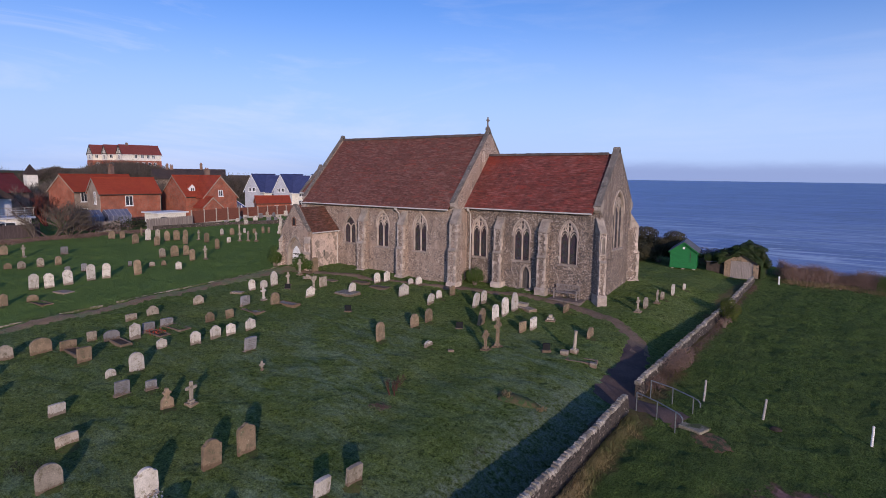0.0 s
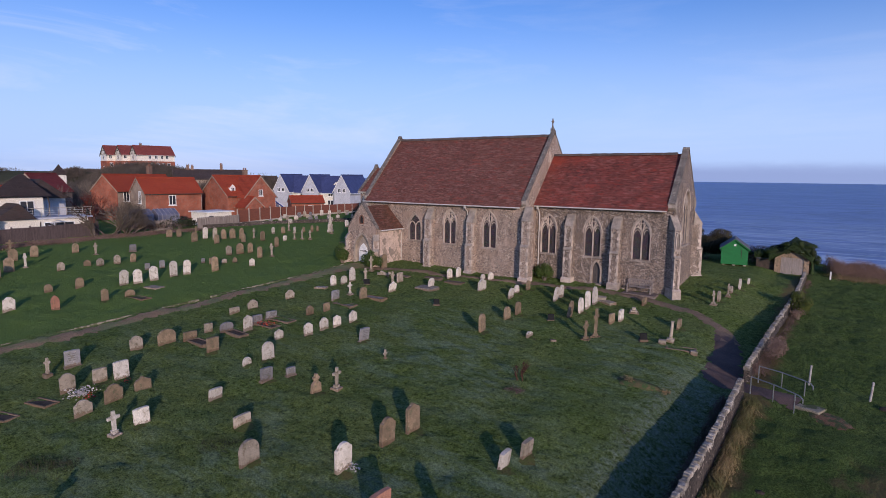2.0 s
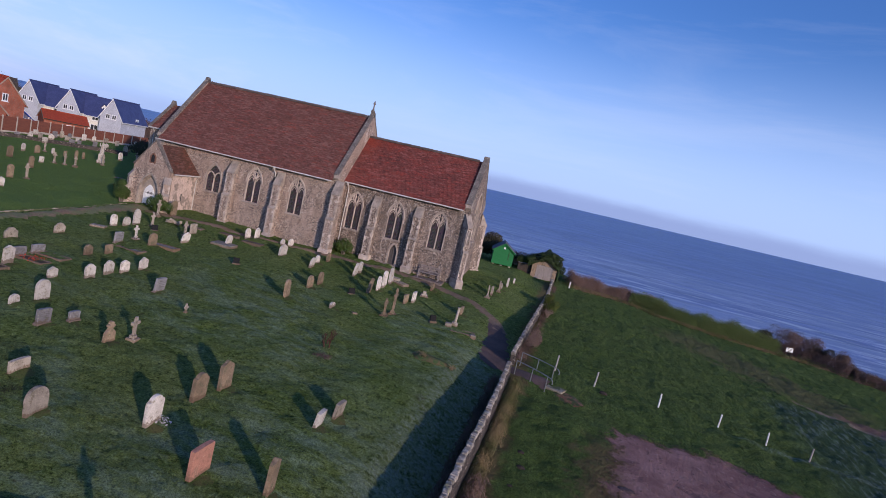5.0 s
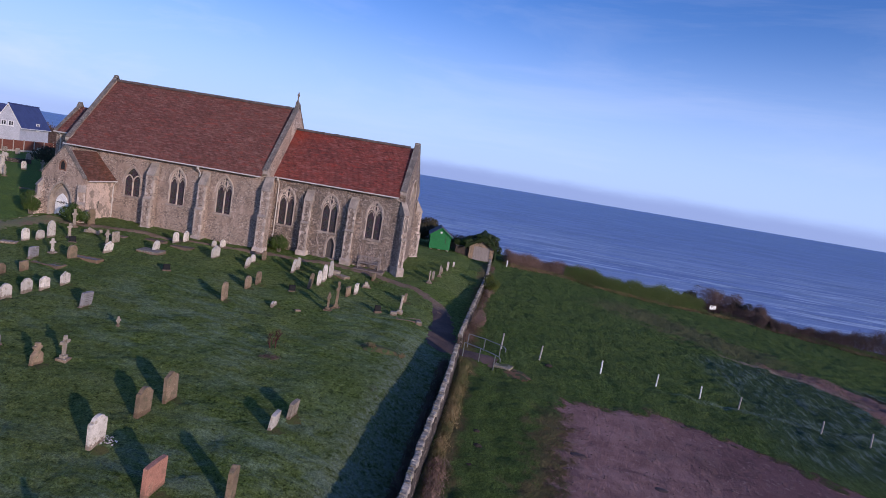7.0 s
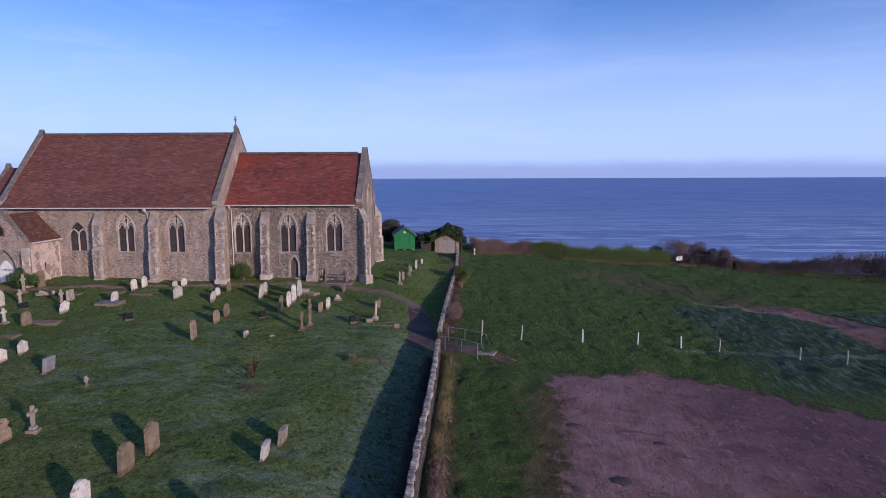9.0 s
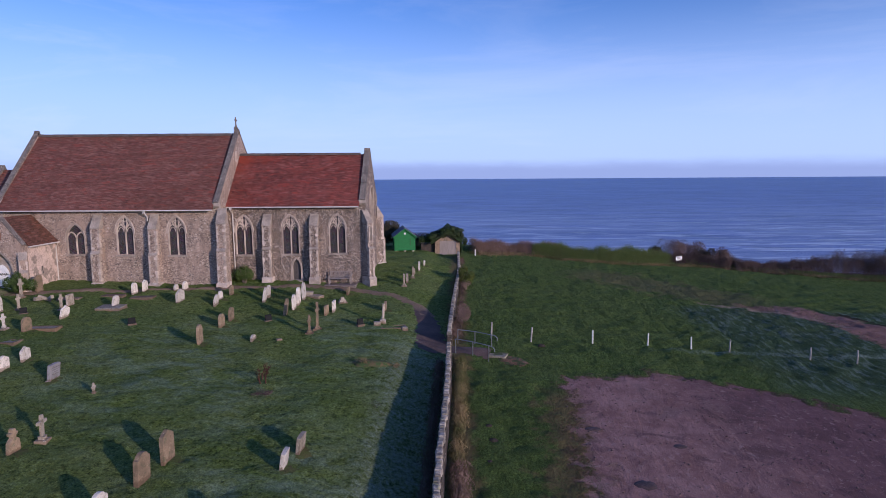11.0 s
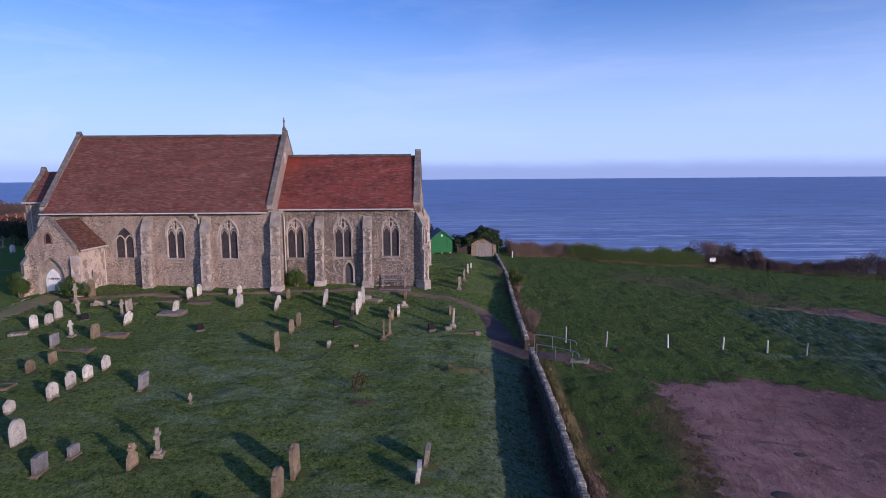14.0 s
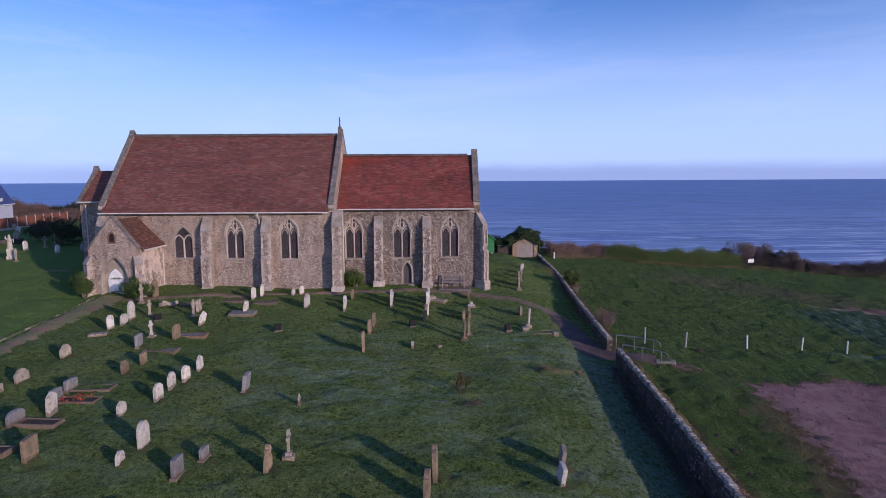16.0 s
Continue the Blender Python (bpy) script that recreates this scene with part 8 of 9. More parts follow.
# loose stones and clods scattered over the bare earth
PEBBLE = leaf_material("loose_stones", (0.25, 0.165, 0.145), (0.15, 0.095, 0.085), (0.10, 0.07, 0.065), 0.9)
rng = np.random.default_rng(77)
n = 900
px, py = rng.uniform(-3.6, 16, n), rng.uniform(6, 22.4, n)
keep = py < 22.2 - 0.53 * np.maximum(0, px - 3.5)
px, py = px[keep], py[keep]
n = len(px)
pz = rough_ground(px, py)
sz = rng.uniform(0.02, 0.07, n)
oct_v = np.array([(1, 0, 0), (0, 1, 0), (-1, 0, 0), (0, -1, 0), (0, 0, 0.8), (0, 0, -0.5)], float)
oct_f = np.array([(0, 1, 4), (1, 2, 4), (2, 3, 4), (3, 0, 4), (1, 0, 5), (2, 1, 5), (3, 2, 5), (0, 3, 5)])
v = oct_v[None] * sz[:, None, None] * rng.uniform(0.6, 1.3, (n, 6, 1)) + np.stack([px, py, pz + 0.01], 1)[:, None]
me = bpy.data.meshes.new("loose_stones")
me.from_pydata(v.reshape(-1, 3).tolist(), [], (oct_f[None] + 6 * np.arange(n)[:, None, None]).reshape(-1, 3).tolist())
me.materials.append(PEBBLE)
tagged(new("loose_stones", me), "loose stones and clods scattered on bare earth", "stones", kind="stuff")

# ---- plants ----
EVERGREEN = leaf_material("evergreen_leaves", (0.045, 0.082, 0.016), (0.085, 0.125, 0.03), (0.032, 0.06, 0.013))
IVY = leaf_material("ivy_leaves", (0.022, 0.045, 0.012), (0.045, 0.07, 0.018), (0.028, 0.032, 0.014))
GORSE = leaf_material("gorse_leaves", (0.10, 0.13, 0.018), (0.22, 0.20, 0.03), (0.07, 0.09, 0.016))
SCRUB = leaf_material("brown_scrub", (0.20, 0.125, 0.10), (0.30, 0.20, 0.158), (0.145, 0.098, 0.08), 0.8)
FAR_SCRUB = leaf_material("far_scrub", (0.105, 0.082, 0.068), (0.15, 0.118, 0.094), (0.068, 0.060, 0.046), 0.8)
CLIFF_SCRUB = leaf_material("cliff_scrub", (0.125, 0.078, 0.066), (0.20, 0.135, 0.108), (0.085, 0.06, 0.05), 0.8)
SCRUB_GREEN = leaf_material("green_scrub", (0.085, 0.135, 0.035), (0.16, 0.20, 0.065), (0.12, 0.15, 0.05), 0.8)
DARK_SCRUB = leaf_material("dark_scrub", (0.025, 0.035, 0.018), (0.045, 0.055, 0.028), (0.035, 0.03, 0.022), 0.8)
OLIVE = leaf_material("olive_thicket", (0.045, 0.042, 0.024), (0.085, 0.072, 0.042), (0.03, 0.034, 0.018), 0.8)
FADED = leaf_material("faded_stems", (0.17, 0.105, 0.10), (0.12, 0.075, 0.07), (0.10, 0.07, 0.055), 0.8)
STRAW = leaf_material("dry_straw", (0.32, 0.235, 0.12), (0.20, 0.15, 0.075), (0.09, 0.10, 0.035), 0.8)
BARK = plain("bark", (0.15, 0.118, 0.092), (0.22, 0.178, 0.14), 3.0, 30.0, 0.9, 0.5, 0.02)
RUST = leaf_material("rust_red_twigs", (0.20, 0.05, 0.03), (0.13, 0.035, 0.025), (0.10, 0.04, 0.03), 0.8)
WITHERED = leaf_material("withered_stems", (0.085, 0.035, 0.025), (0.055, 0.026, 0.02), (0.06, 0.03, 0.02), 0.8)
BLADE = leaf_material("grass_blades", (0.050, 0.088, 0.020), (0.088, 0.122, 0.046), (0.068, 0.102, 0.030), 0.8)


def cloud(centre, radii, n, rng, shell=0.55, lumps=9):
    """Leaf centres in a lumpy crown: several overlapping blobs, thicker towards their outside."""
    cx = rng.normal(size=(lumps, 3)) * 0.42
    cx[:, 2] = np.abs(cx[:, 2]) * 0.9 - 0.1
    pick = rng.integers(0, lumps, n)
    d = rng.normal(size=(n, 3))
    d /= np.linalg.norm(d, axis=1)[:, None]
    rad = rng.uniform(shell, 1.0, n) ** 0.7 * (0.42 + 0.2 * rng.random(lumps)[pick])
    p = cx[pick] + d * rad[:, None]
    return np.array(centre) + p * np.array(radii), d


def bush(x, y, rx, ry, h, n, size, material, label, seed, stems=True, name="bush", dz=0.0):
    rng = np.random.default_rng(seed)
    z = gz(x, y) + dz
    ob = thing(name, (x, y, z), label, "bush")
    c, d = cloud((x, y, z + h * 0.42), (rx, ry, h * 0.62), n, rng)
    keep = c[:, 2] > z - 0.1
    nn = d + rng.normal(size=d.shape) * 0.6
    nn /= np.linalg.norm(nn, axis=1)[:, None]
    leaf_object("foliage", c[keep], nn[keep], rng.uniform(0.6, 1.3, keep.sum()) * size, material, ob, 1.0, seed)
    if stems:
        b = bmesh.new()
        for i in range(9):
            a = i * 2.4 + seed
            q = Vector((x + rx * 0.55 * math.cos(a), y + ry * 0.55 * math.sin(a), z + h * (0.6 + 0.3 * rng.random())))
            tube(b, [(x + 0.1 * math.cos(a), y + 0.1 * math.sin(a), z - 0.15), tuple((Vector((x, y, z)) + (q - Vector((x, y, z))) * 0.55 + Vector((0, 0, 0.1)))), tuple(q)], [0.035, 0.022, 0.008], 5)
        part("stemwork", b, BARK, ob)
    return ob


bush(-27.25, 38.8, 1.05, 0.8, 1.55, 6000, 0.05, EVERGREEN, "rounded evergreen shrub against the nave wall", 1)
bush(-46.35, 33.1, 0.98, 0.85, 1.75, 7000, 0.05, EVERGREEN, "clipped evergreen shrub beside the porch door", 2)
bush(-42.75, 33.2, 0.78, 0.7, 1.5, 6000, 0.05, EVERGREEN, "clipped evergreen shrub beside the porch arch", 3)
bush(-8.35, 43.2, 0.75, 0.95, 1.55, 4200, 0.045, GORSE, "yellow-green gorse bush growing through the wall", 4)
bush(-8.2, 41.4, 0.45, 0.7, 0.7, 600, 0.04, SCRUB, "dead brown scrub beside the wall", 5)
bush(-8.5, 30.6, 0.7, 1.5, 1.4, 4200, 0.032, SCRUB, "brown leafless scrub beside the gap in the wall", 9, False)
bush(-18.6, 62.5, 2.6, 2.4, 2.7, 22000, 0.075, OLIVE, "dark evergreen thicket behind the chancel", 6)
bush(-21.0, 65.0, 3.2, 2.6, 2.9, 22000, 0.08, OLIVE, "dark evergreen thicket behind the chancel", 7)
bush(-14.0, 65.6, 2.6, 2.0, 2.0, 6000, 0.07, SCRUB, "brown thicket behind the green shed", 8)

# ivy over the garage roof
rng = np.random.default_rng(21)
ivy = thing("ivy", (-9.5, 62.0, 1.2), "thick dark ivy over the garage roof", "ivy")
cs, ds = [], []
for cx, cy, cz, r, n in ((-9.6, 61.5, 2.35, (1.3, 1.4, 0.55), 6500), (-10.6, 61.5, 1.9, (1.2, 1.3, 0.6), 6500), (-9.7, 61.2, 2.5, (0.7, 0.9, 0.65), 4000), (-11.6, 60.7, 1.75, (1.3, 0.8, 0.6), 7000), (-12.6, 61.2, 1.35, (1.2, 0.9, 0.5), 6000), (-10.7, 60.2, 2.1, (0.7, 0.45, 0.3), 3000), (-8.55, 61.3, 1.2, (0.55, 1.3, 1.0), 3000), (-12.0, 62.0, 1.2, (1.3, 1.3, 0.55), 5200), (-11.0, 60.5, 1.85, (0.9, 0.6, 0.35), 2600), (-9.2, 60.5, 1.95, (0.8, 0.6, 0.35), 2600), (-10.1, 60.5, 2.35, (0.7, 0.6, 0.4), 2200)):
    c, d = cloud((cx, cy, cz), r, n, rng)
    k = (c[:, 1] > 60.08) | (c[:, 2] > 1.6)
    cs.append(c[k]), ds.append(d[k])
# a thick mat over both slopes of the roof, over the lean-to and down the seaward side
n = 18000
u, v = rng.uniform(-1.12, 0.96, n), rng.random(n) ** 1.3 * 5.0
mat = np.stack([-10.05 + 1.75 * u, 59.82 + v, 2.42 - 1.1 * np.abs(u) + (0.12 + 0.6 * rng.random(n) * (1 - 0.5 * np.abs(u))) * (0.75 + 0.3 * np.sin(3.1 * u + 1.7 * v))], 1)
cs.append(mat), ds.append(np.stack([0.5 * u, -0.4 * np.ones(n), np.ones(n)], 1) / 1.2 + rng.normal(0, 0.25, (n, 3)))
n = 9000
u = rng.uniform(-1.14, 0.98, n)
mat = np.stack([-10.05 + 1.75 * u, 59.62 + 0.34 * rng.random(n), 2.24 - 1.03 * np.abs(u) + rng.uniform(-0.1, 0.46, n) * (0.8 + 0.35 * np.sin(5 * u + 1))], 1)
cs.append(mat), ds.append(np.array((0.0, -0.8, 0.6)) + rng.normal(0, 0.35, (n, 3)))
n = 7000
mat = np.stack([rng.uniform(-13.5, -11.4, n), 60.3 + 3.2 * rng.random(n) ** 1.3, 1.1 + 0.6 * rng.random(n)], 1)
cs.append(mat), ds.append(np.array((0.1, -0.5, 0.85)) + rng.normal(0, 0.25, (n, 3)))
n = 6000
zz = rng.random(n)
mat = np.stack([-8.4 + 0.12 * (1 - zz) * rng.random(n) + 0.1 * rng.random(n), 60.1 + 4.5 * rng.random(n) ** 1.2, -0.7 + 2.2 * zz], 1)
cs.append(mat), ds.append(np.array((0.8, -0.4, 0.3)) + rng.normal(0, 0.3, (n, 3)))
c, d = np.concatenate(cs), np.concatenate(ds)
d = d / np.linalg.norm(d, axis=1)[:, None]
leaf_object("ivy_leaves", c, d, rng.uniform(0.04, 0.09, len(c)), IVY, ivy, 0.9, 21)


# hedge and scrub along the cliff's edge
def hedge(name, line, depth, height, per_metre, size, material, label, seed, twigs=True, rise=0.0):
    """A ragged hedge along a line of (x, y, height scale); leaves and upright twigs in one sheet of stuff."""
    rng = np.random.default_rng(seed)
    P, N, S = [], [], []
    for (x0, y0, h0), (x1, y1, h1) in zip(line, line[1:]):
        ln = math.hypot(x1 - x0, y1 - y0)
        n = int(ln * per_metre)
        k = rng.random(n)
        side = rng.normal(0, depth * 0.42, n)
        dx, dy = (x1 - x0) / ln, (y1 - y0) / ln
        x, y = x0 + (x1 - x0) * k - dy * side, y0 + (y1 - y0) * k + dx * side
        lump = 0.78 + 0.09 * np.sin(x * 0.53 + seed) + 0.08 * np.sin(x * 1.27 + y * 0.9 + 2 * seed) + 0.07 * np.sin(x * 2.31 - y * 1.7) + 0.12 * rng.normal(size=n).clip(-1, 2)
        top = height * (h0 + (h1 - h0) * k) * lump * np.clip(1 - (side / (depth * 1.15)) ** 2, 0.15, 1)
        z = ground_z(x, y) + top * rng.random(n) ** 0.55 + rise
        P.append(np.stack([x, y, z], 1))
        nn = rng.normal(size=(n, 3))
        if twigs:
            nn[:, 2] *= 0.25
        N.append(nn / np.linalg.norm(nn, axis=1)[:, None])
        S.append(rng.uniform(0.6, 1.4, n) * size)
    P, S = np.concatenate(P), np.concatenate(S)
    if not twigs:
        return tagged(leaf_object(name, P, np.concatenate(N), S, material, None, 1.0, seed), label, "hedge", kind="stuff")
    # thin upright twigs and blades, each leaning its own way
    n = len(P)
    d = np.stack([rng.normal(0, 0.8, n), rng.normal(0, 0.8, n), np.ones(n)], 1)
    d = d / np.linalg.norm(d, axis=1)[:, None] * (S * rng.uniform(2.5, 6.5, n))[:, None]
    a = rng.uniform(0, 6.28, n)
    side = np.stack([np.cos(a), np.sin(a), np.zeros(n)], 1) * (S * 0.34)[:, None]
    P = P - d * 0.6
    v = np.stack([P - side, P + side, P + d], 1).reshape(-1, 3)
    me = bpy.data.meshes.new(name)
    me.from_pydata(v.tolist(), [], np.arange(3 * n).reshape(-1, 3).tolist())
    me.materials.append(material)
    return tagged(new(name, me), label, "hedge", kind="stuff")


hedge("cliff_scrub", [(-7.0, 62.5, 1.0), (-2, 65, 0.9), (2, 66.2, 0.95), (5, 67.5, 0.7)], 1.9, 2.0, 3800, 0.042, SCRUB, "brown bramble and dead scrub along the cliff edge", 31)
hedge("cliff_hedge", [(1.0, 65.2, 0.8), (5, 64.2, 0.95), (9, 63.8, 1.0), (14, 64.8, 1.0), (19, 66.6, 0.9)], 1.6, 2.15, 4600, 0.05, SCRUB_GREEN, "thick green hedge along the cliff edge", 32, False)
hedge("cliff_scrub", [(19, 70.0, 0.7), (23, 68, 0.9), (27, 65, 0.9), (33, 63.4, 0.9), (39, 62, 1.9), (48, 57.5, 2.9), (62, 50, 2.5)], 2.2, 1.8, 4200, 0.045, CLIFF_SCRUB, "brown bramble and dead scrub along the cliff edge", 33)
hedge("cliff_verge", [(-7.0, 60.8, 1.0), (-1, 63.8, 1.0), (5, 62.4, 1.0), (14, 63.0, 1.0), (23, 65.4, 1.0), (33, 61.6, 1), (48, 55.6, 1)], 1.0, 0.4, 380, 0.05, STRAW, "pale dead grass at the hedge foot", 34)
hedge("cliff_hedge", [(22, 67.6, 0.8), (30, 63.6, 0.7), (48, 56.5, 0.8)], 1.5, 1.0, 800, 0.05, SCRUB_GREEN, "low green growth in the hedge foot", 35)
for x, y, rx, h, s, mt in ((20.6, 69.6, 2.3, 3.5, 41, CLIFF_SCRUB), (23.0, 69.4, 2.2, 3.4, 48, CLIFF_SCRUB), (24.6, 68.6, 1.4, 2.6, 42, DARK_SCRUB), (27.0, 68.0, 1.5, 2.6, 43, CLIFF_SCRUB), (12.8, 64.6, 1.1, 1.9, 44, EVERGREEN), (17.6, 66.6, 1.3, 2.1, 47, DARK_SCRUB), (47.5, 60.0, 3.4, 5.4, 45, CLIFF_SCRUB), (43.0, 61.5, 2.6, 4.4, 46, CLIFF_SCRUB)):
    bush(x, y, rx, rx, h, 6000, 0.06, mt, "tangled brown bush on the cliff edge" if mt is CLIFF_SCRUB else "dark windswept bush on the cliff edge" if mt is DARK_SCRUB else "green bush on the cliff edge", s)

hedge("yard_bramble", [(-31.0, 0.2, 0.8), (-30.0, 0.9, 1.0), (-29.0, 1.5, 0.7)], 0.9, 0.2, 420, 0.03, OLIVE, "low dark bramble patch in the grass", 56)
hedge("yard_bramble", [(-26.6, 5.2, 0.8), (-25.8, 5.7, 1.0), (-25.2, 6.1, 0.6)], 0.8, 0.2, 420, 0.03, OLIVE, "low withered weeds around an old grave", 57)
# straw and dead weeds along the wall's foot
hedge("wall_weeds", [(-9.35, -10, 0.3), (-9.3, 6, 0.2), (-9.15, 12, 0.25), (-8.95, 16, 0.95), (-8.85, 23.8, 1.0)], 0.45, 0.48, 560, 0.04, STRAW, "long dry straw grass along the wall", 51)
hedge("wall_weeds", [(-9.0, 27.6, 1.0), (-8.8, 33, 0.6), (-8.5, 40, 0.3), (-8.3, 57, 0.25)], 0.4, 0.4, 120, 0.04, CLIFF_SCRUB, "dead brown weeds along the wall", 52)
hedge("wall_weeds", [(-9.2, 0.0, 0.6), (-9.1, 5.0, 0.9), (-9.0, 12.5, 1.0)], 0.5, 0.55, 620, 0.04, SCRUB, "reddish bramble along the wall", 53)
hedge("wall_weeds", [(-10.6, -8.0, 0.9), (-10.4, 8.0, 1.0), (-10.1, 23.5, 0.9)], 0.36, 0.5, 360, 0.045, FAR_SCRUB, "sparse dry weeds at the wall's foot", 54)
hedge("gate_scrub", [(-9.4, 27.0, 1.0), (-9.0, 31.0, 0.7)], 0.5, 0.8, 420, 0.04, CLIFF_SCRUB, "brown bramble by the gap in the wall", 55)


# bare shrubs and trees: forked branches that thin out
def branches(b, p, d, length, r, depth, rng):
    mid = p + d * length * 0.5 + Vector((rng.uniform(-1, 1), rng.uniform(-1, 1), rng.uniform(-0.4, 0.6))) * length * 0.12
    end = p + d * length + Vector((rng.uniform(-1, 1), rng.uniform(-1, 1), rng.uniform(-0.4, 0.6))) * length * 0.12
    tube(b, [p, mid, end], [r, r * 0.8, r * 0.6], 5 if depth > 1 else 3, False)
    if depth > 0:
        for i in range(rng.choice((2, 3, 3))):
            nd = (d + Vector((rng.uniform(-1, 1), rng.uniform(-1, 1), rng.uniform(-0.35, 0.75))) * 0.75).normalized()
            branches(b, mid.lerp(end, rng.uniform(0.3, 1.0)), nd, length * rng.uniform(0.6, 0.82), r * 0.58, depth - 1, rng)


def bare_tree(x, y, h, seed, label, stems=1, material=BARK, spread=0.35, depth=5, name="bare_tree"):
    rng = random.Random(seed)
    z = gz(x, y)
    ob = thing(name, (x, y, z), label, "tree")
    b = bmesh.new()
    for s in range(stems):
        a = rng.uniform(0, 6.28)
        d = Vector((math.cos(a) * spread, math.sin(a) * spread, 1)).normalized()
        foot = Vector((x + 0.3 * math.cos(a) * (stems > 1), y + 0.3 * math.sin(a) * (stems > 1), z - 0.2))
        r = 0.045 * h ** 0.6 * (1.3 if stems == 1 else 0.8)
        trunk = bmesh.new()
        top = foot + d * h * 0.3
        tube(trunk, [foot, foot.lerp(top, 0.5) + Vector((rng.uniform(-1, 1), rng.uniform(-1, 1), 0)) * h * 0.02, top], [r, r * 0.8, r * 0.62], 7)
        part("trunk", trunk, material, ob)
        for i in range(3):
            nd = (d + Vector((rng.uniform(-1, 1), rng.uniform(-1, 1), rng.uniform(-0.35, 0.75))) * 0.75).normalized()
            branches(b, foot.lerp(top, rng.uniform(0.6, 1.0)), nd, h * 0.22, r * 0.58, depth - 1, rng)
    part("crown", b, material, ob, "bare forked branches")
    return ob


DARK_BARK = plain("dark_bark", (0.105, 0.082, 0.062), (0.16, 0.125, 0.095), 3.0, 30.0, 0.9, 0.5, 0.02)
bare_tree(-77.2, 25.6, 6.6, 3, "many-stemmed bare shrub by the garden fence", 8, DARK_BARK, 1.0)
bare_tree(-77.0, 27.6, 4.2, 4, "many-stemmed bare shrub by the garden fence", 7, DARK_BARK, 1.1)
bare_tree(-76.6, 23.8, 4.0, 9, "many-stemmed bare shrub by the garden fence", 4, DARK_BARK, 0.8, 4)
bare_tree(-91.0, 30.5, 6.5, 5, "bare reddish tree before a brick house", 3, RUST, 0.5)
for i, (x, y, h) in enumerate(((-97, 27, 7), (-100, 31, 7.5), (-118, 42, 8), (-124, 46, 8), (-116, 36, 7))):
    bare_tree(x, y, h, 60 + i, "bare winter tree among the houses", 2, BARK, 0.4, 4)
bare_tree(-19.1, 18.8, 1.7, 71, "withered red-brown shrub in the grass", 3, WITHERED, 0.25, 3, "bare_shrub")
bush(-18.5, 17.1, 0.5, 0.4, 0.26, 420, 0.03, FADED, "low tangle of withered red-brown stems in the grass", 72, False)
bush(MOUND[0] - 0.9, MOUND[1], 0.45, 0.3, 0.4, 260, 0.035, STRAW, "dry grass tuft on a grave mound", 73, False)
bush(MOUND[0] + 1.0, MOUND[1] - 0.1, 0.3, 0.3, 0.35, 200, 0.035, STRAW, "dry grass tuft on a grave mound", 74, False)
bush(-77.9, 30.5, 1.2, 3.6, 1.2, 2600, 0.07, CLIFF_SCRUB, "brown hedge of dead scrub before the gardens", 80)
bush(-77.9, 34.8, 1.0, 2.4, 1.6, 1600, 0.09, DARK_SCRUB, "dark garden hedge beside a fence", 81)
hedge("yard_scrub", [(-76.6, 10.0, 0.5), (-76.3, 18.0, 0.6), (-75.8, 26.0, 0.6), (-75.3, 36.0, 0.5)], 1.3, 0.8, 800, 0.05, SCRUB, "dead bracken and brambles at the yard's edge", 82)
for i, (x, y, rx, h) in enumerate(((-62.5, 55.5, 2.6, 2.9), (-67.0, 58.5, 2.6, 2.6), (-57.5, 57.0, 2.6, 3.4), (-53.5, 59.0, 2.6, 3.6), (-60.0, 60.5, 2.4, 2.6))):
    bush(x, y, rx, rx, h, 3400, 0.11, DARK_SCRUB, "dark evergreen thicket north of the church", 90 + i)
hedge("hill_scrub", [(-112, 30, 0.8), (-128, 40, 0.9), (-150, 62, 1.0), (-170, 82, 0.85), (-184, 92, 0.25)], 15, 5.0, 1500, 0.14, FAR_SCRUB, "brown leafless scrub over the hillside", 95)
hedge("hill_scrub", [(-196, 70, 1.0), (-203, 84, 0.7), (-204, 100, 0.6), (-204, 122, 0.7)], 7, 1.2, 1200, 0.10, FAR_SCRUB, "brown leafless scrub below the hotel", 96)
hedge("hill_scrub", [(-104, 46, 0.9), (-118, 62, 1.0), (-132, 80, 1.15), (-140, 100, 1.0)], 8, 5.2, 1000, 0.13, FAR_SCRUB, "dark garden trees behind the houses", 97)
hedge("hill_scrub", [(-66, 90, 0.6), (-84, 96, 0.8), (-100, 105, 1.1), (-109, 109, 1.9), (-122, 112, 2.6), (-150, 128, 2.2)], 7, 1.9, 1500, 0.11, CLIFF_SCRUB, "brown scrub on the slope to the cliff", 98, False)
hedge("hill_scrub", [(-240, 60, 1.0), (-300, 40, 1.0), (-360, 0, 1.0)], 20, 2.6, 200, 0.25, FAR_SCRUB, "dark distant trees on the skyline", 99)

hedge("hill_scrub", [(-98, 103, 0.5), (-93, 103, 0.9), (-88, 102, 1.0), (-82, 100, 0.9)], 4, 2.8, 900, 0.12, DARK_SCRUB, "dark distant thicket on the slope to the sea", 100)
for i, (x, y, h, n) in enumerate(((-78.2, 27.6, 5.0, 5), (-109, 37, 7.5, 3), (-113, 33, 7.5, 3))):
    bare_tree(x, y, h, 160 + i, "bare winter tree with tangled brown branches", n, BARK, 0.6, 5)

hedge("garden_hedge", [(-79.0, 4.0, 1.0), (-78.6, 14.5, 1.0)], 1.0, 1.75, 2600, 0.05, EVERGREEN, "clipped dark green garden hedge before a conservatory", 101, False)

hedge("hill_scrub", [(-108, -6, 0.8), (-112, 8, 0.9), (-114, 18, 1.0), (-118, 32, 0.9)], 9, 4.6, 1300, 0.12, FAR_SCRUB, "dark garden trees behind the houses", 102)

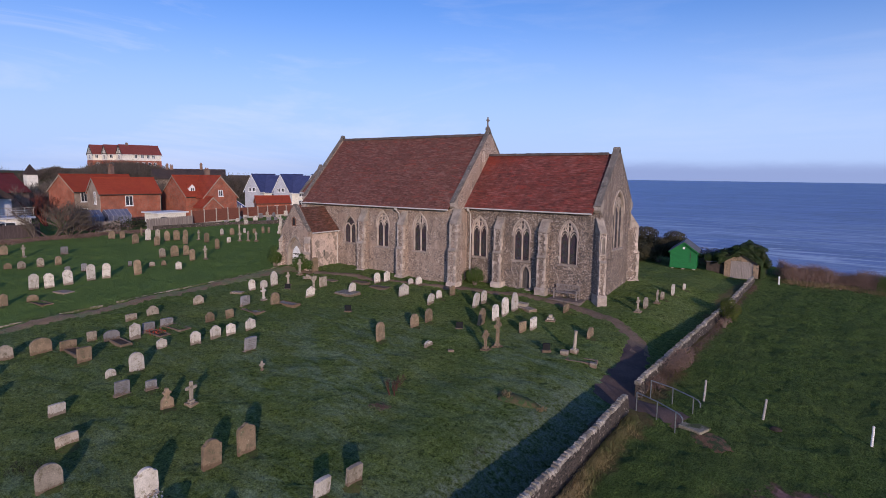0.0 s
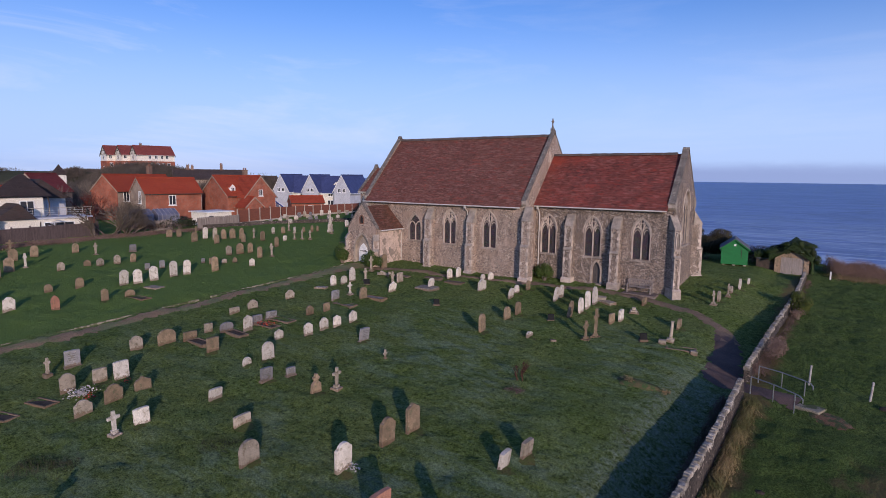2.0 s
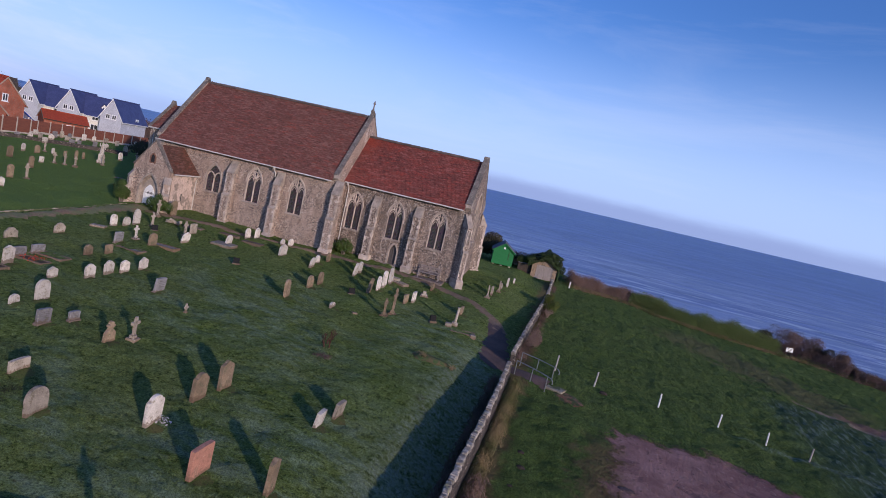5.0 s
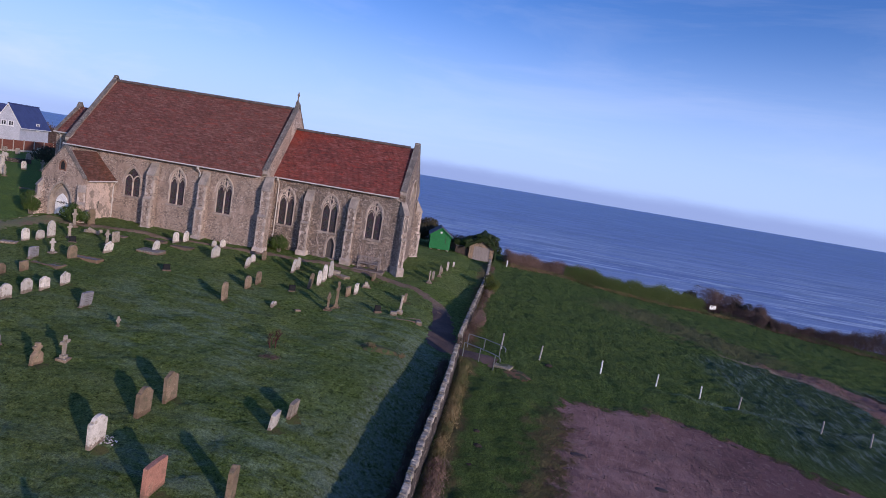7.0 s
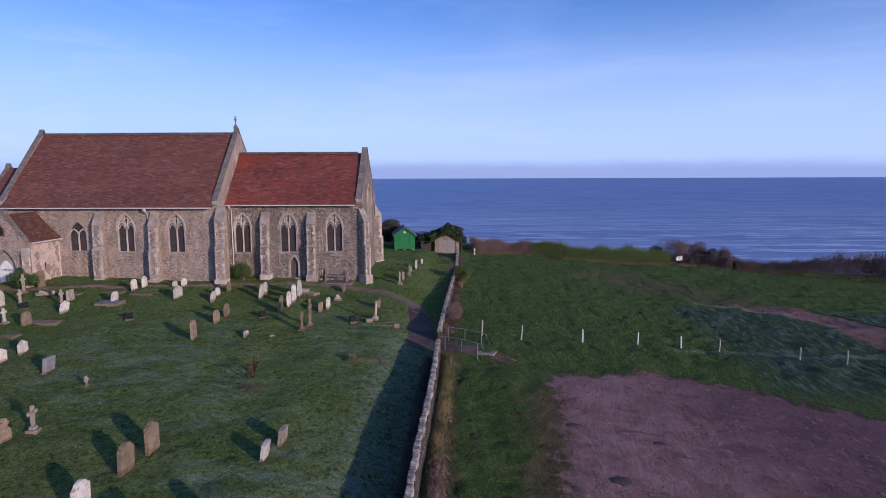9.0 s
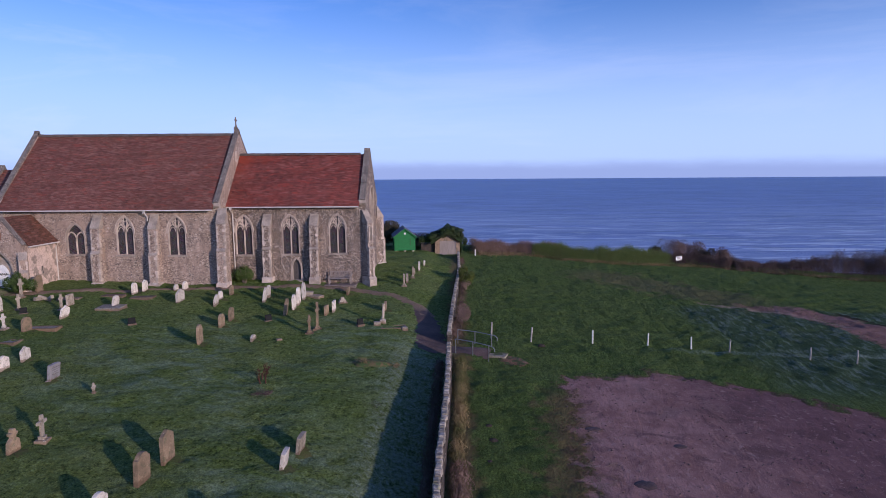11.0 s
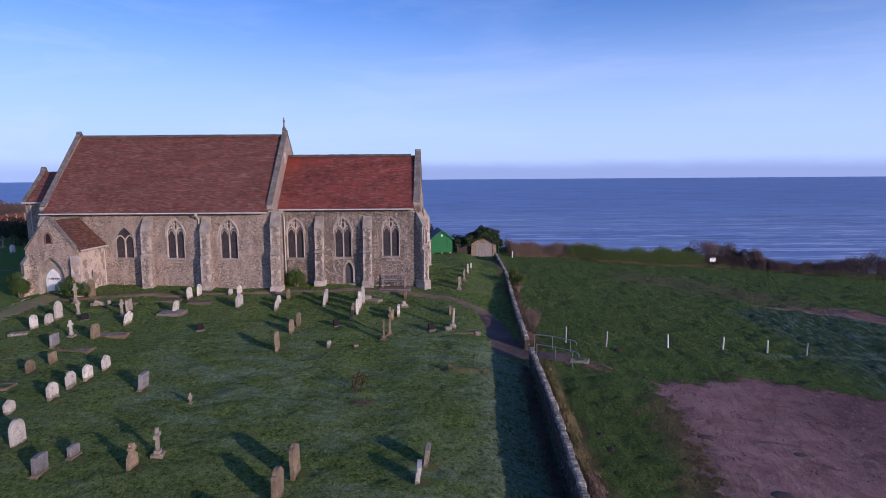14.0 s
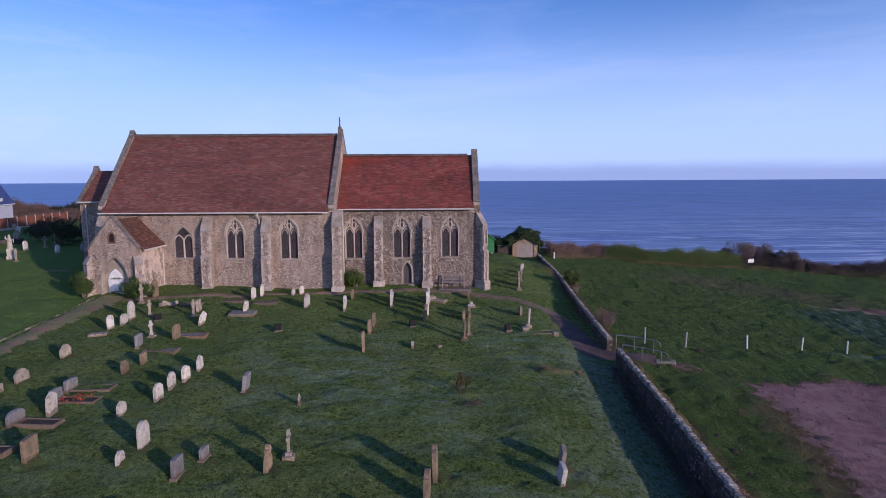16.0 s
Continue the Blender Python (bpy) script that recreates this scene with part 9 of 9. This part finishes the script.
hedge("hill_scrub", [(-178, 22, 0.9), (-184, 40, 1.0), (-186, 54, 0.9), (-184, 68, 0.7)], 8, 3.6, 1100, 0.16, FAR_SCRUB, "dark trees on the hillside's skyline", 103)

# worn soil and moss round the feet of the headstones
FOOT_SOIL = plain("foot_soil", (0.10, 0.095, 0.034), (0.075, 0.105, 0.024), 3.0, 25.0, 0.95, 0.8, 0.03, spots=(0.05, 0.05, 0.018), spot_at=(0.55, 0.63), spot_scale=7.0)
rng = np.random.default_rng(12)
fv, ff = [], []
for x, y, w in FEET:
    if rng.random() < 0.3:
        continue
    cx, cy = x + rng.uniform(0.12, 0.3), y + rng.uniform(-0.22, 0.0)
    k = len(fv)
    fv.append((cx, cy, float(rough_ground(np.array(cx), np.array(cy))) + 0.03))
    for i in range(11):
        a, r = 2 * math.pi * i / 11, rng.uniform(0.55, 1.1)
        px, py = cx + r * 0.48 * math.cos(a), cy + r * (0.2 + 0.55 * w) * math.sin(a)
        fv.append((px, py, float(rough_ground(np.array(px), np.array(py))) - 0.015))
    ff += [(k, k + 1 + i, k + 1 + (i + 1) % 11) for i in range(11)]
me = bpy.data.meshes.new("bare_soil")
me.from_pydata(fv, [], ff)
for f in me.polygons:
    f.use_smooth = True
me.materials.append(FOOT_SOIL)
tagged(new("bare_soil", me), "worn soil and mossy turf round the headstones' feet", "soil", kind="stuff")

# tufts of grass, thickest where the camera passes
rng = np.random.default_rng(5)
n = 330000
x = rng.uniform(-46, 22, n)
y = 4 + 50 * rng.random(n) ** 1.35
clear = (x < -9.4) & (x > -46) | (x > -8.6) & ~((x > -3.4) & (y < 22.5))
clear &= ~((x > -47) & (x < -16) & (y > 37.3)) & ~((np.abs(x + 11) < 1.2) & (y > 25.5) & (y < 34))
clear &= np.sin(x * 1.3 + np.sin(y * 0.8) * 2) + np.sin(y * 1.7 + x * 0.4) + rng.normal(0, 0.8, n) > -0.2
x, y = x[clear], y[clear]
z = rough_ground(x, y)
n = len(x)
a = rng.uniform(0, 6.28, n)
h = rng.uniform(0.03, 0.085, n) * np.where(x > -9, 0.85, 1.0)
w = rng.uniform(0.008, 0.022, n)
lean_a, lean_b = rng.normal(0, 0.06, n), rng.normal(0, 0.06, n)
verts = np.stack([np.stack([x - np.cos(a) * w, y - np.sin(a) * w, z - 0.02], 1), np.stack([x + np.cos(a) * w, y + np.sin(a) * w, z - 0.02], 1), np.stack([x + lean_a, y + lean_b, z + h], 1)], 1).reshape(-1, 3)
me = bpy.data.meshes.new("grass_tufts")
me.from_pydata(verts.tolist(), [], np.arange(3 * n).reshape(-1, 3).tolist())
me.materials.append(BLADE)
tagged(new("grass_tufts", me), "short tufts of rough winter grass", "grass", kind="stuff")

# ---- capping stones of the boundary wall ----
CAP = plain("capping_stone", (0.36, 0.32, 0.27), (0.17, 0.15, 0.13), 3.0, 25.0, 0.9, 0.5, 0.02, spots=(0.30, 0.27, 0.17), spot_at=(0.55, 0.66), spot_scale=3.0, vary=0.28)
shapes = []
for i in range(14):
    b = bmesh.new()
    r = random.Random(i)
    wx, wy, hz = r.uniform(0.26, 0.34), r.uniform(0.13, 0.17), r.uniform(0.12, 0.2)
    box(b, -wx / 2, wx / 2, -wy / 2, wy / 2, -0.06, hz)
    for v in b.verts:
        v.co += Vector((r.uniform(-0.025, 0.025), r.uniform(-0.015, 0.015), r.uniform(-0.025, 0.02)))
        if v.co.z > 0:
            v.co.x *= 0.82
    bmesh.ops.bevel(b, geom=list(b.edges), offset=0.028, segments=1, affect="EDGES")
    bmesh.ops.recalc_face_normals(b, faces=b.faces)
    me = bpy.data.meshes.new("capping_stone")
    b.to_mesh(me)
    b.free()
    me.materials.append(CAP)
    shapes.append(me)
r = random.Random(4)
for wall, y0, y1 in ((walls[0], 4.0, GAP[0]), (walls[1], GAP[1], 58.5)):
    y = y0
    while y < y1 - 0.1:
        ob = new("capping_stone", r.choice(shapes))
        ob.parent = wall
        slope_a = math.degrees(math.atan2(float(np.interp(y + 0.5, WALL_Y, WALL_TOP) - np.interp(y - 0.5, WALL_Y, WALL_TOP)), 1.0))
        step = r.uniform(0.16, 0.2) if y < 34 else 0.34
        ob.matrix_basis = pose(float(wall_x(y)) + 0.02 * math.sin(y * 3.1), y, float(np.interp(y, WALL_Y, WALL_TOP)) - 0.1 + r.uniform(-0.018, 0.018), slope_a + r.uniform(-6, 6), r.uniform(-6, 6), r.uniform(-7, 7)) @ Matrix.Diagonal((1, step / 0.165, 1, 1))
        y += step
